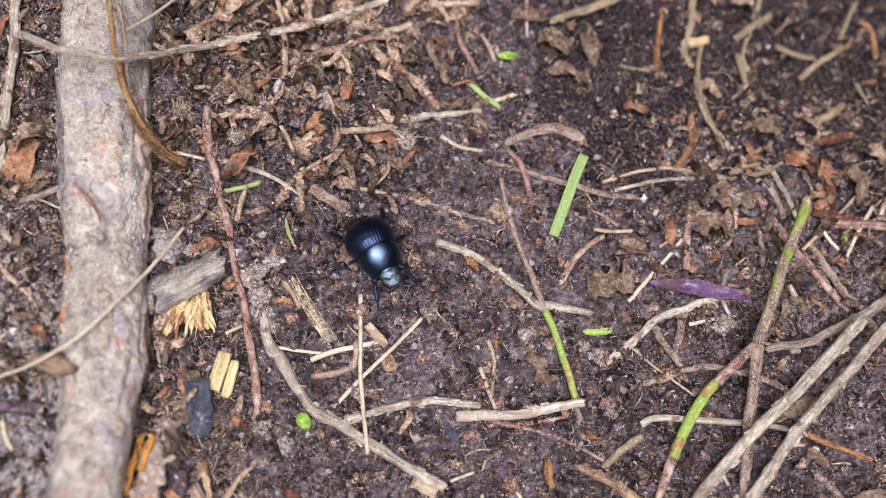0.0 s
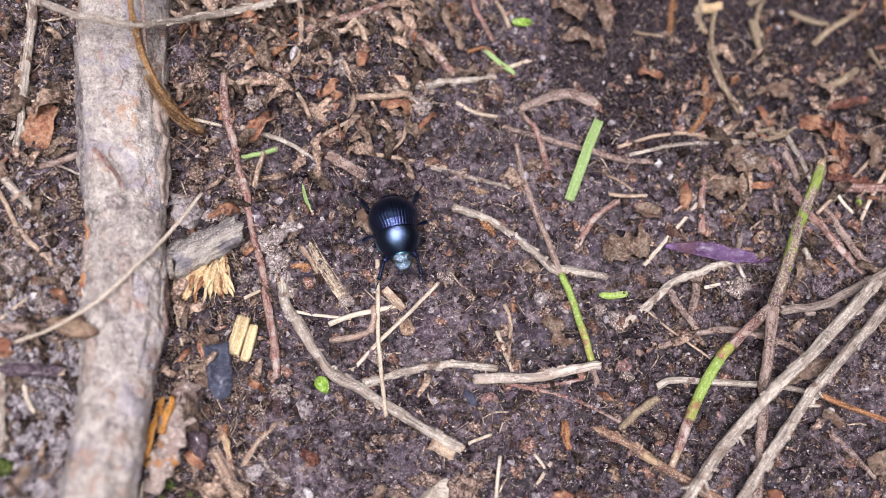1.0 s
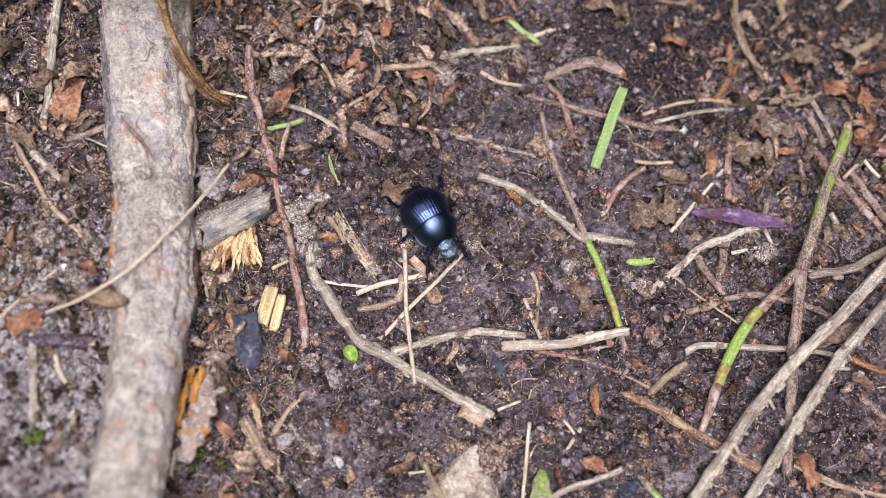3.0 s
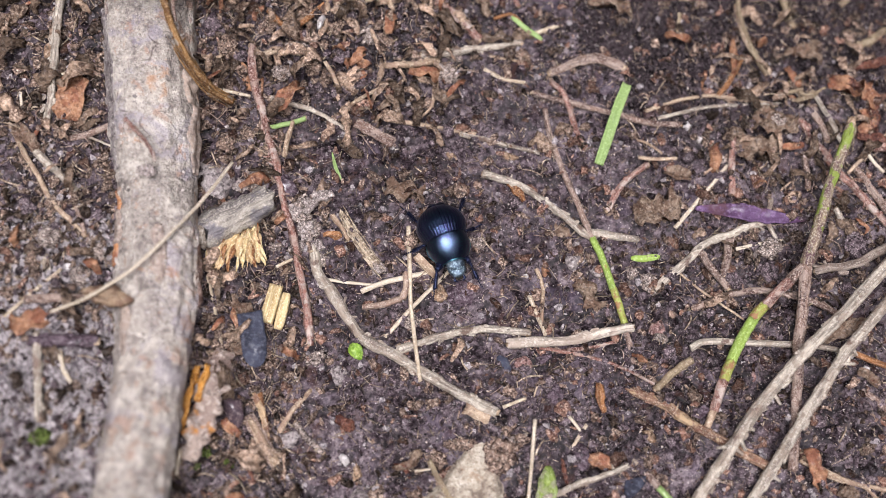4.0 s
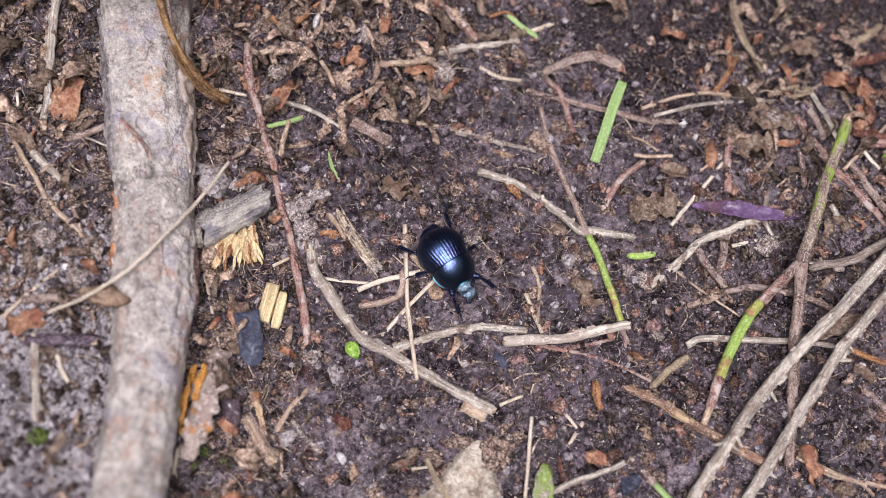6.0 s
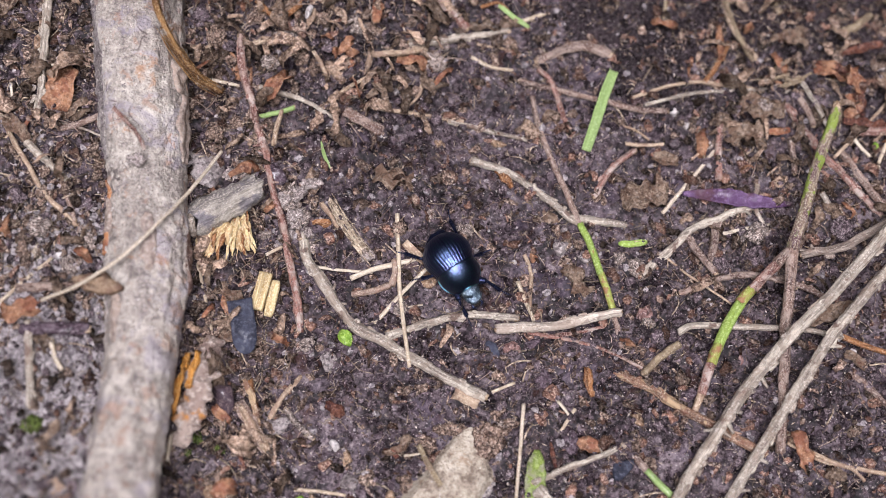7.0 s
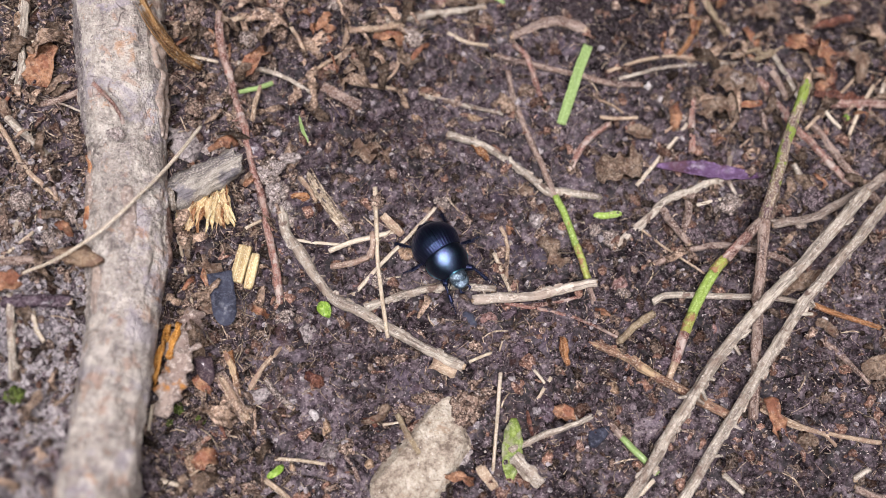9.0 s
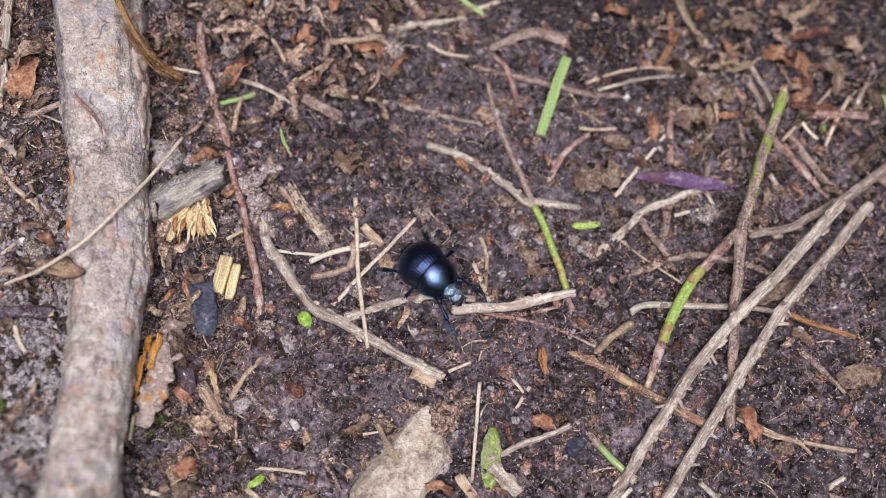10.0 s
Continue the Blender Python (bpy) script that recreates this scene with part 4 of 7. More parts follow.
twig("long_stick", "long weathered grey stick above soil", [(108.6, -70.9, 6), (99.0, -80.2, 6), (87.4, -92, 5), (77.2, -105.1, 3), (64.3, -122.8, 1), (57, -132.7, 0.5)], 1.05, 1.05, GREY, knots=0.12, segs=16, wander=0.3)
stalk("twig", "grey-purple twig with an orange-brown bare end", [
    ("shaft", "grey-purple bark", [(59.5, -89, 0), (62.8, -87.5, 0.3), (71.5, -88.4, 0.4), (82.4, -89.5, 0.4), (90.9, -91.5, 0.4)], 0.69, 0.56, GREY),
    ("bare_end", "orange-brown bare end", [(90.9, -91.5, 0.4), (95, -93.4, 0.3), (103.3, -96.9, 0)], 0.56, 0.52, ORANGE)], category='twig')
twig("stick", "orange-brown diagonal stick with torn bark", [(47, -96.7, 0), (53.4, -100.3, 0), (59.9, -105.1, 0.3), (67.4, -109.8, 0.6), (73, -113.3, 0.3)], 0.81, 0.99, RUSTBARK, amp=0.25, knots=0.25)
twig("curved_twig", "curved brown twig on soil", [(60.9, -80.9, 0), (67.4, -78.6, 0), (75.4, -78, 0), (84, -80.1, 0), (89.1, -83, 0)], 0.63, 0.63, BROWN)
twig("stick", "knobbly grey stick between brown leaf litter", [(53.4, -76.8, 0), (59, -72.4, 0), (64.5, -68.1, 0.3), (71, -65.5, 0.3), (77.9, -63.7, 0)], 0.81, 0.63, GREY, amp=0.25, knots=0.3)
twig("stick", "dark grey-brown stick running beneath a forked stem", [(85.1, -74.8, 1.6), (93.3, -74.0, 2.6), (100.8, -70.1, 3.2), (106.7, -67.4, 3.4), (114.2, -62.7, 3.4), (121.0, -58.0, 3.0)], 0.8, 1.2, GREYBROWN, knots=0.2)
twig("stick", "red-brown twig leaning in leaf litter", [(86.5, -42.5, 0), (92, -52.8, 0.5), (96.9, -59.1, 0.5), (102.3, -67.3, 0)], 0.81, 0.72, RED)
twig("stick", "brown twig beside another in leaf litter", [(96.3, -52.8, 0), (101.2, -61.7, 0.4), (108, -71.4, 0)], 0.72, 0.72, BROWN)
twig("twig", "short red-brown upright-lying twig", [(72.4, -45, 0), (71.8, -51.1, 0), (71.3, -57.9, 0)], 0.68, 0.72, RED)
twig("twig", "orange-brown curved twig piece", [(45.6, -60.5, 0), (48.6, -55.5, 0), (54.7, -51.1, 0)], 0.63, 0.63, RED)
straw("straw", "pale tapering needle-like straw", [(59, -64.3, 0), (65.1, -57.9, 0), (70.8, -51.7, 0)], 0.43, WHITE_STRAW)
straw("straw", "pale thin straw behind a stem", [(94.5, -54.7, 1.5), (100.5, -49.4, 1.5), (107.2, -43, 1)], 0.38, BEIGE)
twig("twig", "bent pale twig over leaf litter", [(76.6, -16.2, 0), (77.2, -22.3, 0), (78.9, -27.6, 0), (81.6, -32.2, 0)], 0.54, 0.45, BEIGE)
twig("twig", "orange-brown short twig on soil", [(70.3, -36.9, 0), (73.8, -32.4, 0), (76.4, -28.3, 0)], 0.54, 0.59, ORANGE)
twig("twig", "thin beige twig crossing others", [(55.2, -39.7, 0), (63.6, -37.3, 0), (69.5, -36.9, 0), (76.5, -38.1, 0), (85.5, -39.5, 0)], 0.36, 0.45, BEIGE)
twig("twig", "thin grey twig crossing others", [(57.4, -41.3, 0), (65.7, -39.5, 0), (76.4, -38.9, 0), (88.1, -39.6, 0)], 0.36, 0.36, GREY)
twig("stick", "grey rough stick beside the root", [(-59.7, -1, 1), (-59.9, -12.8, 1), (-59.8, -19.7, 1), (-60.6, -27.6, 0.8), (-61.3, -35.4, 0.4), (-62.1, -42.5, 0)], 1.05, 0.65, GREY, amp=0.25)
twig("long_straw", "bent beige dead stalk with brown end", [(-69.2, -42.1, 0), (-64.7, -50.9, 0.4), (-60.4, -58.3, 0.4), (-54.4, -64.8, 0)], 0.5, 0.45, BEIGE)
twig("twig", "pale grey peeled twig on soil", [(-63.7, -48.1, 0), (-59.6, -52.7, 0), (-56.4, -56.2, 0)], 0.81, 0.63, GREY)
twig("twig", "short brown twig on soil", [(-57.1, -57, 0), (-55.7, -60.6, 0), (-54.6, -63.9, 0)], 0.45, 0.45, BROWN)
straw("straw", "pale straw lying on soil", [(-69.3, -80.1, 0), (-63.2, -74.8, 0.4), (-58.8, -70.9, 0)], 0.38, STRAW)
straw("straw", "yellowish straw by the root", [(-60.3, -32.7, 0), (-55.5, -32.1, 0), (-51.1, -31.7, 0)], 0.43, STRAW)
straw("straw", "white thin straw over an orange leaf", [(-58.7, -39.4, 1), (-57.2, -31.8, 1)], 0.3, WHITE_STRAW)
straw("straw", "short white straw on soil", [(-67.1, -36.2, 0), (-66.8, -39.3, 0)], 0.3, WHITE_STRAW)
twig("twig", "short brown split twig by the root", [(-58, -45.7, 0), (-54.3, -44.7, 0), (-50, -42.7, 0)], 0.54, 0.63, BROWN)
straw("straw", "thin grey straw by the root", [(-60.2, -44.1, 0), (-54.3, -45.4, 0), (-49.7, -47.2, 0)], 0.26, GREY)
twig("twig", "dark red-brown twiglet lying on the big root", [(-46.0, -45.3, 11.2), (-43.6, -48.0, 12.2), (-41.6, -50.2, 12.0), (-40.4, -53.0, 11.6)], 0.42, 0.34, RED, amp=0.3, knots=0.3)
clod("soil_clod", "crumbly pinkish tuft of soil on the big root", -42.0, -54.6, 1.9, 1.5, 0.7, PALECLOD, lift=10.6)
twig("thin_root", "orange-brown thin root draped over the big root", [(-41.7, -6, 13), (-40.1, -14.2, 14), (-39.1, -20.8, 14), (-37.3, -27.1, 13.5), (-35, -32, 11), (-31.3, -35.8, 5), (-27.8, -36.8, 1)], 0.5, 0.75, ROOTLET, amp=0.3, knots=0.3)
straw("straw", "pale straw crossing a red twig", [(-30.2, -33.9, 0.3), (-27.2, -34.5, 0.6), (-24.2, -35.1, 0.6)], 0.38, WHITE_STRAW)
twig("twig", "grey thin twig with a frayed tip", [(-20.3, -35.4, 0.5), (-12.5, -37.9, 0.3), (-4.6, -42.8, 0)], 0.54, 0.36, GREY)
twig("green_bit", "short green stalk piece on soil", [(-20.3, -41.2, 0), (-17.2, -40.4, 0), (-13.5, -39.6, 0)], 0.45, 0.54, GRASS)
leaf("grass_piece", "small fine green grass blade", [(-8.4, -47, 0.6), (-7.8, -50.1, 1), (-6.6, -53, 0.4)], 0.68, GRASS, tip=0.85, curl=0.1, ragged=0.02, category='grass blade')
leaf("wood_chip", "brown flat wood chip on soil", [(-3.6, -41, 0), (-0.1, -43.1, 0), (3.9, -45.4, 0)], 2.02, BROWN, tip=0.1, thick=0.9, ragged=0.2, category='wood chip')

# straws round the beetle
straw("straw", "grey-tipped upright-lying dry straw", [(6, -62.5, 0.3), (6, -69.8, 0.9), (5.9, -77.9, 1.6), (6.2, -84.7, 1.4), (7.0, -93.4, 1.4)], 0.46, STRAW)
straw("straw", "pale straw crossing other straws", [(0.7, -84.4, 0.2), (5.6, -79.3, 0.8), (11.7, -73.6, 1), (17.9, -67.2, 0.6)], 0.43, WHITE_STRAW)
straw("straw", "pale dry straw under others", [(-10, -72.5, 0), (-4.9, -73.4, 0), (0.8, -74, 0)], 0.34, WHITE_STRAW)
straw("straw", "pale flattened straw under others", [(-3.6, -75.1, 0), (1.7, -73.4, 0), (10.3, -71.5, 0)], 0.56, WHITE_STRAW)
stalk("curled_bark", "pinkish tan hooked curl of bark on soil", [
    ("upright_arm", "", [(4.9, -71.8, 0.5), (5.0, -74.4, 0.9), (4.0, -77.0, 0.8)], 0.55, 0.7, PINKBARK),
    ("long_arm", "", [(4.0, -77.0, 0.8), (1.6, -78.0, 0.8), (-1.2, -78.4, 0.6), (-3.4, -78.5, 0.2)], 0.7, 0.55, PINKBARK)], category="bark", amp=0.3, wander=0.5)
leaf("fibre_strip", "frayed beige fibrous strip on soil", [(-7.6, -58.9, 0.4), (-4.9, -63.4, 0.8), (-2.4, -67.4, 0.7), (0.3, -71.4, 0.4)], 1.5, STRAW, tip=0.5, ragged=0.7, wave=0.6, thick=0.35, category='plant fibre')
bundle("fibre_bundle", "loose frayed fibres over a fibrous strip", [(-6.6, -59.6, 0.9), (-4.0, -64.5, 1.2), (-1.8, -68, 1.0), (0.6, -71.2, 0.7)], 1.7, 6, FIBRE)
clod("crumbly_clod", "crumbly beige clod at the end of a fibrous strip", -0.2, -70.6, 1.7, 1.5, 0.8, PALECLOD, turn=30)
leaf("wood_chip", "short pale flat wood chip", [(7.3, -68.5, 0.3), (9.1, -70.7, 0.4), (10.9, -72.7, 0.2)], 1.69, BEIGE, tip=0.1, thick=0.6, category='wood chip')
straw("straw", "fine white fibre on soil", [(3.4, -80.8, 0), (6.9, -81.2, 0), (10.2, -80.9, 0)], 0.2, WHITE_STRAW)
straw("straw", "hollow pale straw end on soil", [(28.9, -77.2, 0.4), (30.1, -81.1, 0.5), (31.4, -85.4, 0.9)], 0.43, WHITE_STRAW)
straw("straw", "pale thin straw over soil", [(28.3, -101.6, 1.0), (27.3, -107.6, 1.6), (25.4, -120.1, 1.0)], 0.38, WHITE_STRAW)
twig("twig", "grey twig lying over a green leaf", [(28.9, -116.4, 0.6), (37, -113.5, 0.5), (46.7, -110.4, 0.2)], 0.63, 0.54, GREY)
leaf("leaf", "green lance-shaped leaf decaying in the middle", [(30.1, -110.4, 0.4), (29.6, -113.6, 1.0), (29.1, -117.5, 1.0), (28.5, -122.4, 0.3)], 3.9, DECAY, tip=0.9, curl=0.16, ragged=0.12, wave=0.5)
stalk("stem", "short stem with a brown top and green length", [
    ("brown_top", "brown withered top", [(46.9, -111, 0), (48.9, -113, 0), (50.3, -115.2, 0.3)], 0.61, 0.61, BROWN),
    ("green_length", "fresh green length", [(50.3, -115.2, 0.3), (52.7, -118, 0.5), (56.5, -122.4, 0.4)], 0.61, 0.69, GRASS)])

# wood by the root
leaf("bark_plate", "peeling grey and orange bark plate against the root", [(-29.4, -86.6, 1.8), (-31.2, -92.0, 3.2), (-33.0, -98.6, 3.8), (-36.0, -107.0, 2.6)], 4.9, PEEL, thick=0.55, tip=0.4, curl=-0.04, ragged=0.45, wave=0.7, category='bark')
clod("rotten_wood", "crumbling amber rotten wood beneath bark", -34.6, -91.6, 1.1, 2.6, 1.6, AMBER, turn=-14, category='bark', lift=2.0)
clod("rotten_wood", "crumbling amber rotten wood beneath bark", -36.4, -96.6, 0.9, 3.0, 1.6, AMBER, turn=-8, category='bark', lift=2.2)
clod("rotten_wood", "dark rusty rotten wood beneath bark", -35.4, -99.5, 0.8, 2.2, 1.4, RUSTBARK, turn=-16, category='bark', lift=1.6)
leaf("wood_chip", "raw yellow split wood wedge beside a stub", [(-19.8, -73.9, 0.9), (-20.8, -77.4, 1.2), (-21.9, -80.9, 0.8)], 2.6, YELLOWWOOD, tip=0, curl=-0.06, ragged=0.04, thick=1.5, wave=0.1, category='wood chip')
leaf("wood_chip", "narrow raw yellow wood wedge beside another", [(-17.9, -75.4, 0.6), (-18.7, -78.8, 1.0), (-19.7, -82.2, 0.6)], 1.9, YELLOWWOOD, tip=0.25, curl=-0.05, ragged=0.08, thick=1.2, wave=0.1, category='wood chip')
leaf("dark_leaf", "blue-black smooth leaf fragment", [(-24.8, -79.3, 3), (-24.1, -84.4, 3.4), (-23.6, -89.8, 2.8)], 4.7, DARK, tip=0.75, start=0.0, curl=0.06, ragged=0.04, thick=0.2, wave=0.1)
pebble("dark_stone", "dark glossy brown stone in soil", -28.1, -97.8, 2.5, 4.2, 2.0, GLOSSBROWN, turn=18, category='stone', lift=1.5, fine=0.05, amp=0.25)
leaf("wood_chip", "orange-red chip beneath a dark stone", [(-29.6, -99.4, 0.6), (-28.6, -101.0, 1.2), (-27.0, -102.2, 0.5)], 1.8, ORANGELEAF, tip=0.4, thick=0.5, ragged=0.4, category='wood chip')
leaf("wood_splinter", "long pale brown split wood splinter", [(-25.2, -99.2, 0.6), (-22.8, -103.6, 1.3), (-19.8, -108.6, 0.5)], 1.5, BEIGE, thick=0.6, tip=0.5, ragged=0.4, category='wood chip')
leaf("wood_splinter", "narrow tan wood splinter beside others", [(-24.2, -94.4, 0.6), (-22.6, -98.6, 1.2), (-21.6, -103.4, 0.5)], 1.1, RUSTBARK, thick=0.5, tip=0.5, ragged=0.5, category='wood chip')
leaf("leaf", "pinkish dead leaf flake on soil", [(-9.2, -99.9, 0.3), (-7.4, -100.8, 1.0), (-5.8, -101.0, 0.3)], 2.2, REDLEAF, tip=0.5, ragged=0.5, wave=0.8, curl=0.3)
leaf("leaf", "curled tan leaf flake by the dark leaf", [(-28.8, -84.4, 0.8), (-27.2, -85.8, 1.8), (-25.6, -86.2, 0.8)], 2.4, DEADLEAF, tip=0.4, ragged=0.4, wave=0.8, curl=0.3)
leaf("wood_chip", "brown split wood splinter", [(-25.1, -98.5, 0), (-22.9, -103.4, 0.5), (-19.9, -108.5, 0)], 2.48, BROWN, thick=0.8, tip=0.3, ragged=0.3, category='wood chip')
twig("twig", "rough beige short twig on soil", [(-19.7, -101.7, 0), (-17, -97.7, 0), (-13.7, -94, 0)], 0.54, 0.45, BEIGE, amp=0.3)
twig("twig", "rough pale short twig", [(-16.7, -100.1, 0), (-14.5, -103, 0), (-11.6, -106, 0)], 0.63, 0.63, MOSS, amp=0.35)
twig("twig", "orange short twig beside a dark stone", [(-23.3, -94.2, 0), (-22.8, -97.5, 0), (-22.1, -102.3, 0)], 0.54, 0.63, ORANGE)
leaf("leaf", "small bright green leaf on soil", [(-5.8, -85.5, 0.6), (-4.9, -87.1, 0.9), (-4.1, -88.6, 0.5)], 2.7, LEAFGREEN, tip=0.9, curl=0.1, ragged=0.03)
straw("straw", "thin fibre hanging from the broken wood", [(-32.6, -71.8, 1), (-31.3, -78.4, 0.8), (-30.1, -85.1, 0.3)], 0.34, STRAW)
leaf("bark_chunk", "tan pointed bark splinter lying against the root", [(-53.8, -75.9, 3.2), (-50.2, -77.2, 6.0), (-47.2, -78.4, 8.0), (-44.4, -79.0, 9.4)], 3.8, TANBARK, tip=0.9, curl=-0.25, ragged=0.3, thick=1.0, wave=0.5, category='bark')
leaf("leaf", "orange-brown curled leaf piece", [(-67.6, -81.4, 0.6), (-64.3, -81.2, 1.7), (-60.8, -80.3, 0.6)], 3.54, ORANGELEAF, tip=0.4, curl=0.32, ragged=0.55, wave=0.8)
twig("stick", "purple-grey rotten stick in soil", [(-64, -84.4, 0), (-57.3, -84.5, 0), (-51.8, -84.9, 0)], 1.08, 1.17, PURPLESTONE, amp=0.3)
twig("stick", "purple-grey upright-lying stick on soil", [(-62.7, -83.3, 0.5), (-62.2, -90.7, 0.5), (-61.7, -99, 0.2)], 0.81, 0.72, GREY)
straw("straw", "pale short straw on soil", [(-58.4, -86.4, 0.4), (-57.7, -89.8, 0.5), (-56.3, -92.4, 0.2)], 0.51, WHITE_STRAW)
leaf("leaf", "orange nibbled leaf piece by the root", [(-57, -33.3, 0.3), (-57.2, -37.9, 1.7), (-58, -42, 0.4)], 5.4, ORANGELEAF, tip=0.3, curl=0.2, ragged=0.22, wave=0.7)
leaf("leaf", "grey-brown oval leaf on soil", [(-68, -42.5, 0.5), (-65.6, -45.5, 1.4), (-63.5, -47.9, 0.5)], 2.53, DEADLEAF, tip=0.6, curl=0.27, wave=0.8, ragged=0.4)
twig("twig", "half-buried dark brown twig", [(-65.2, -76.6, 0), (-60.1, -76.6, 0), (-54, -76.5, 0)], 0.81, 0.9, BROWN, amp=0.3)

# leaf litter
leaf("purple_leaf", "purple-brown folded leaf strip", [(63.2, -60.7, 1), (70.1, -61.6, 1.5), (76.8, -63, 1.3), (84.6, -64.1, 0.8)], 3.1, PURPLE, tip=0.9, curl=0.2, ragged=0.12, thick=0.4)
leaf("leaf", "crumpled pale dead leaf fragment", [(50.9, -61.6, 0.4), (54.7, -60.9, 1.5), (60.2, -60.2, 0.4)], 4.89, DEADLEAF, tip=0.4, curl=0.27, ragged=0.85, wave=1.4)
leaf("leaf", "tan torn leaf fragment on soil", [(38.2, -75, 0.4), (40.1, -77.6, 1.3), (42.6, -80.4, 0.3)], 2.87, DEADLEAF, tip=0.5, curl=0.32, ragged=0.85, wave=1.2)
leaf("leaf", "crumpled brown leaf fragment behind the beetle", [(2, -54.4, 0.3), (5.9, -55.3, 1.6), (9.5, -56.1, 0.4)], 3.71, DEADLEAF, tip=0.4, curl=0.22, ragged=0.85, wave=1.4)
leaf("leaf", "red-brown leaf in the litter", [(99.4, -31.6, 0.5), (103.4, -30.8, 1.5), (108.8, -29.6, 0.5)], 1.92, REDLEAF, tip=0.6, curl=0.32, ragged=0.45, wave=0.8)
leaf("leaf", "orange-brown leaf in the litter", [(93.5, -34.4, 0.5), (97.6, -36.5, 1.5), (102.5, -38.1, 0.4)], 3.38, ORANGELEAF, tip=0.6, curl=0.32, ragged=0.55, wave=0.8)
leaf("leaf", "red-brown leaf in the litter", [(101.6, -36.2, 0.5), (101.4, -41.6, 1.5), (102, -45.6, 0.4)], 2.02, REDLEAF, tip=0.5, curl=0.32, ragged=0.55, wave=0.8)
leaf("leaf", "red-brown leaf in the litter", [(97.7, -46.7, 0.5), (103.1, -47.9, 1.5), (109.3, -48.4, 0.4)], 1.72, REDLEAF, tip=0.5, curl=0.32, ragged=0.55, wave=0.8)
leaf("leaf", "pale brown folded leaf beneath grey sticks", [(84.9, -88.4, 0.4), (88.1, -87, 1.3), (94.3, -85.2, 0.4)], 2.87, DEADLEAF, tip=0.6, curl=0.32, wave=0.8, ragged=0.4)
leaf("leaf", "orange-brown decayed leaf piece", [(79.1, -109.3, 0.2), (80, -113.1, 1.1), (81.9, -117.4, 0.2)], 2.53, ORANGELEAF, tip=0.5, curl=0.27, ragged=0.65, wave=0.8)
leaf("leaf", "orange rotten chip on soil", [(40.7, -95.2, 0.2), (40.9, -97.5, 0.4), (41.4, -100.8, 0)], 1.46, ORANGE, tip=0.5, thick=0.6, ragged=0.6, wave=0.4)
leaf("leaf", "orange chip beside a stick", [(26.1, -54.3, 0.2), (27.9, -56, 0.5), (29.1, -57.9, 0.1)], 1.24, ORANGE, tip=0.5, thick=0.6, ragged=0.6, wave=0.4)
leaf("leaf", "green-yellow leaf sliver on soil", [(49.6, -70.3, 0.3), (51.8, -70.5, 0.5), (55.3, -70.2, 0.1)], 1.24, GREEN, tip=0.6, thick=0.4)
pebble("pine_cone_scale", "orange-brown lump in soil", 40.0, -109.9, 2.93, 1.91, 1.57, ORANGELEAF, turn=-30, category='stone')
leaf("leaf", "reddish bark sliver on soil", [(32.7, -109.5, 0.2), (32.9, -111.2, 0.9), (33.3, -113.7, 0.1)], 0.66, REDLEAF, tip=0.5, thick=0.6, wave=0.8, ragged=0.4, curl=0.32)
straw("straw", "V-shaped pale straw bit", [(34.7, -101.3, 0.2), (36.7, -104.4, 0.3)], 0.34, WHITE_STRAW)
straw("straw", "yellowish straw bit on soil", [(37.9, -103, 0.2), (34.9, -107, 0.1)], 0.38, STRAW)
straw("straw", "short straw by a stick end", [(22.4, -98.9, 0.2), (26.9, -97.3, 0.2)], 0.34, STRAW)
straw("straw", "yellow straw lying in soil", [(-15.4, -115.3, 0.2), (-10.7, -115.8, 0.3), (-6, -116.8, 0.1)], 0.38, STRAW)
twig("twig", "thin twig with roots in the corner", [(78.4, -110.8, 0), (83.2, -114.3, 0.3), (89.3, -116.8, 0.3), (99.9, -119, 0)], 0.45, 0.45, BEIGE, amp=0.3, knots=0.4)
twig("twig", "brown thin twig on soil", [(91, -98.8, 0), (94.6, -102.5, 0), (99.2, -107.7, 0)], 0.63, 0.45, BROWN)
twig("twig", "beige twig with a dark tip", [(51.6, -96.9, 0), (55.3, -93.7, 0), (59.2, -91.3, 0)], 0.72, 0.81, KHAKI)

# stones and pebbles
thing("stone", (13.4, -116.8, top(13.4, -116.8) + 0.4), "pale sandy faceted stone half sunk in dark soil", "stone", "", lump(8.2, 13.2, 4.2, 5, 0.16, 3.1, 1.3, -41, 0.05, 0.62, [(0.92, 0.1, 0.35, 0.62), (0.35, 0.9, 0.25, 0.70), (-0.95, 0.1, 0.3, 0.66), (0.2, -0.95, 0.2, 0.85), (0.62, 0.0, 0.78, 0.66), (-0.2, 0.5, 0.84, 0.6)]), STONE)
thing("stone_slab", (19.2, -117.0, top(19.2, -117.0) + 0.2), "grey-beige crumbling slab beside a pale stone", "stone", "", lump(1.9, 6.2, 1.5, 4, 0.4, 6.1, 1.6, -42, 0.2, 0.5, facets(71, 6)), PEBBLE)
clod("stone", "brown crumbling stone edge in soil", 20.7, -108.1, 3.83, 5.17, 1.69, FLAKE, turn=-20, category='stone')
clod("stone", "brown crumbling stone edge in soil", 17.1, -114.9, 2.25, 4.05, 1.24, CRUMB, turn=-30, category='stone')
clod("crumbly_clod", "brown soil crust on a stone edge", 8.7, -108.1, 2.93, 2.48, 1.35, FLAKE)
clod("crumbly_clod", "brown soil crust on a stone edge", 14.2, -105.5, 3.83, 1.57, 1.12, FLAKE)
clod("crumbly_clod", "brown soil crust on a stone edge", 5.7, -115.9, 1.80, 3.38, 1.12, FLAKE)
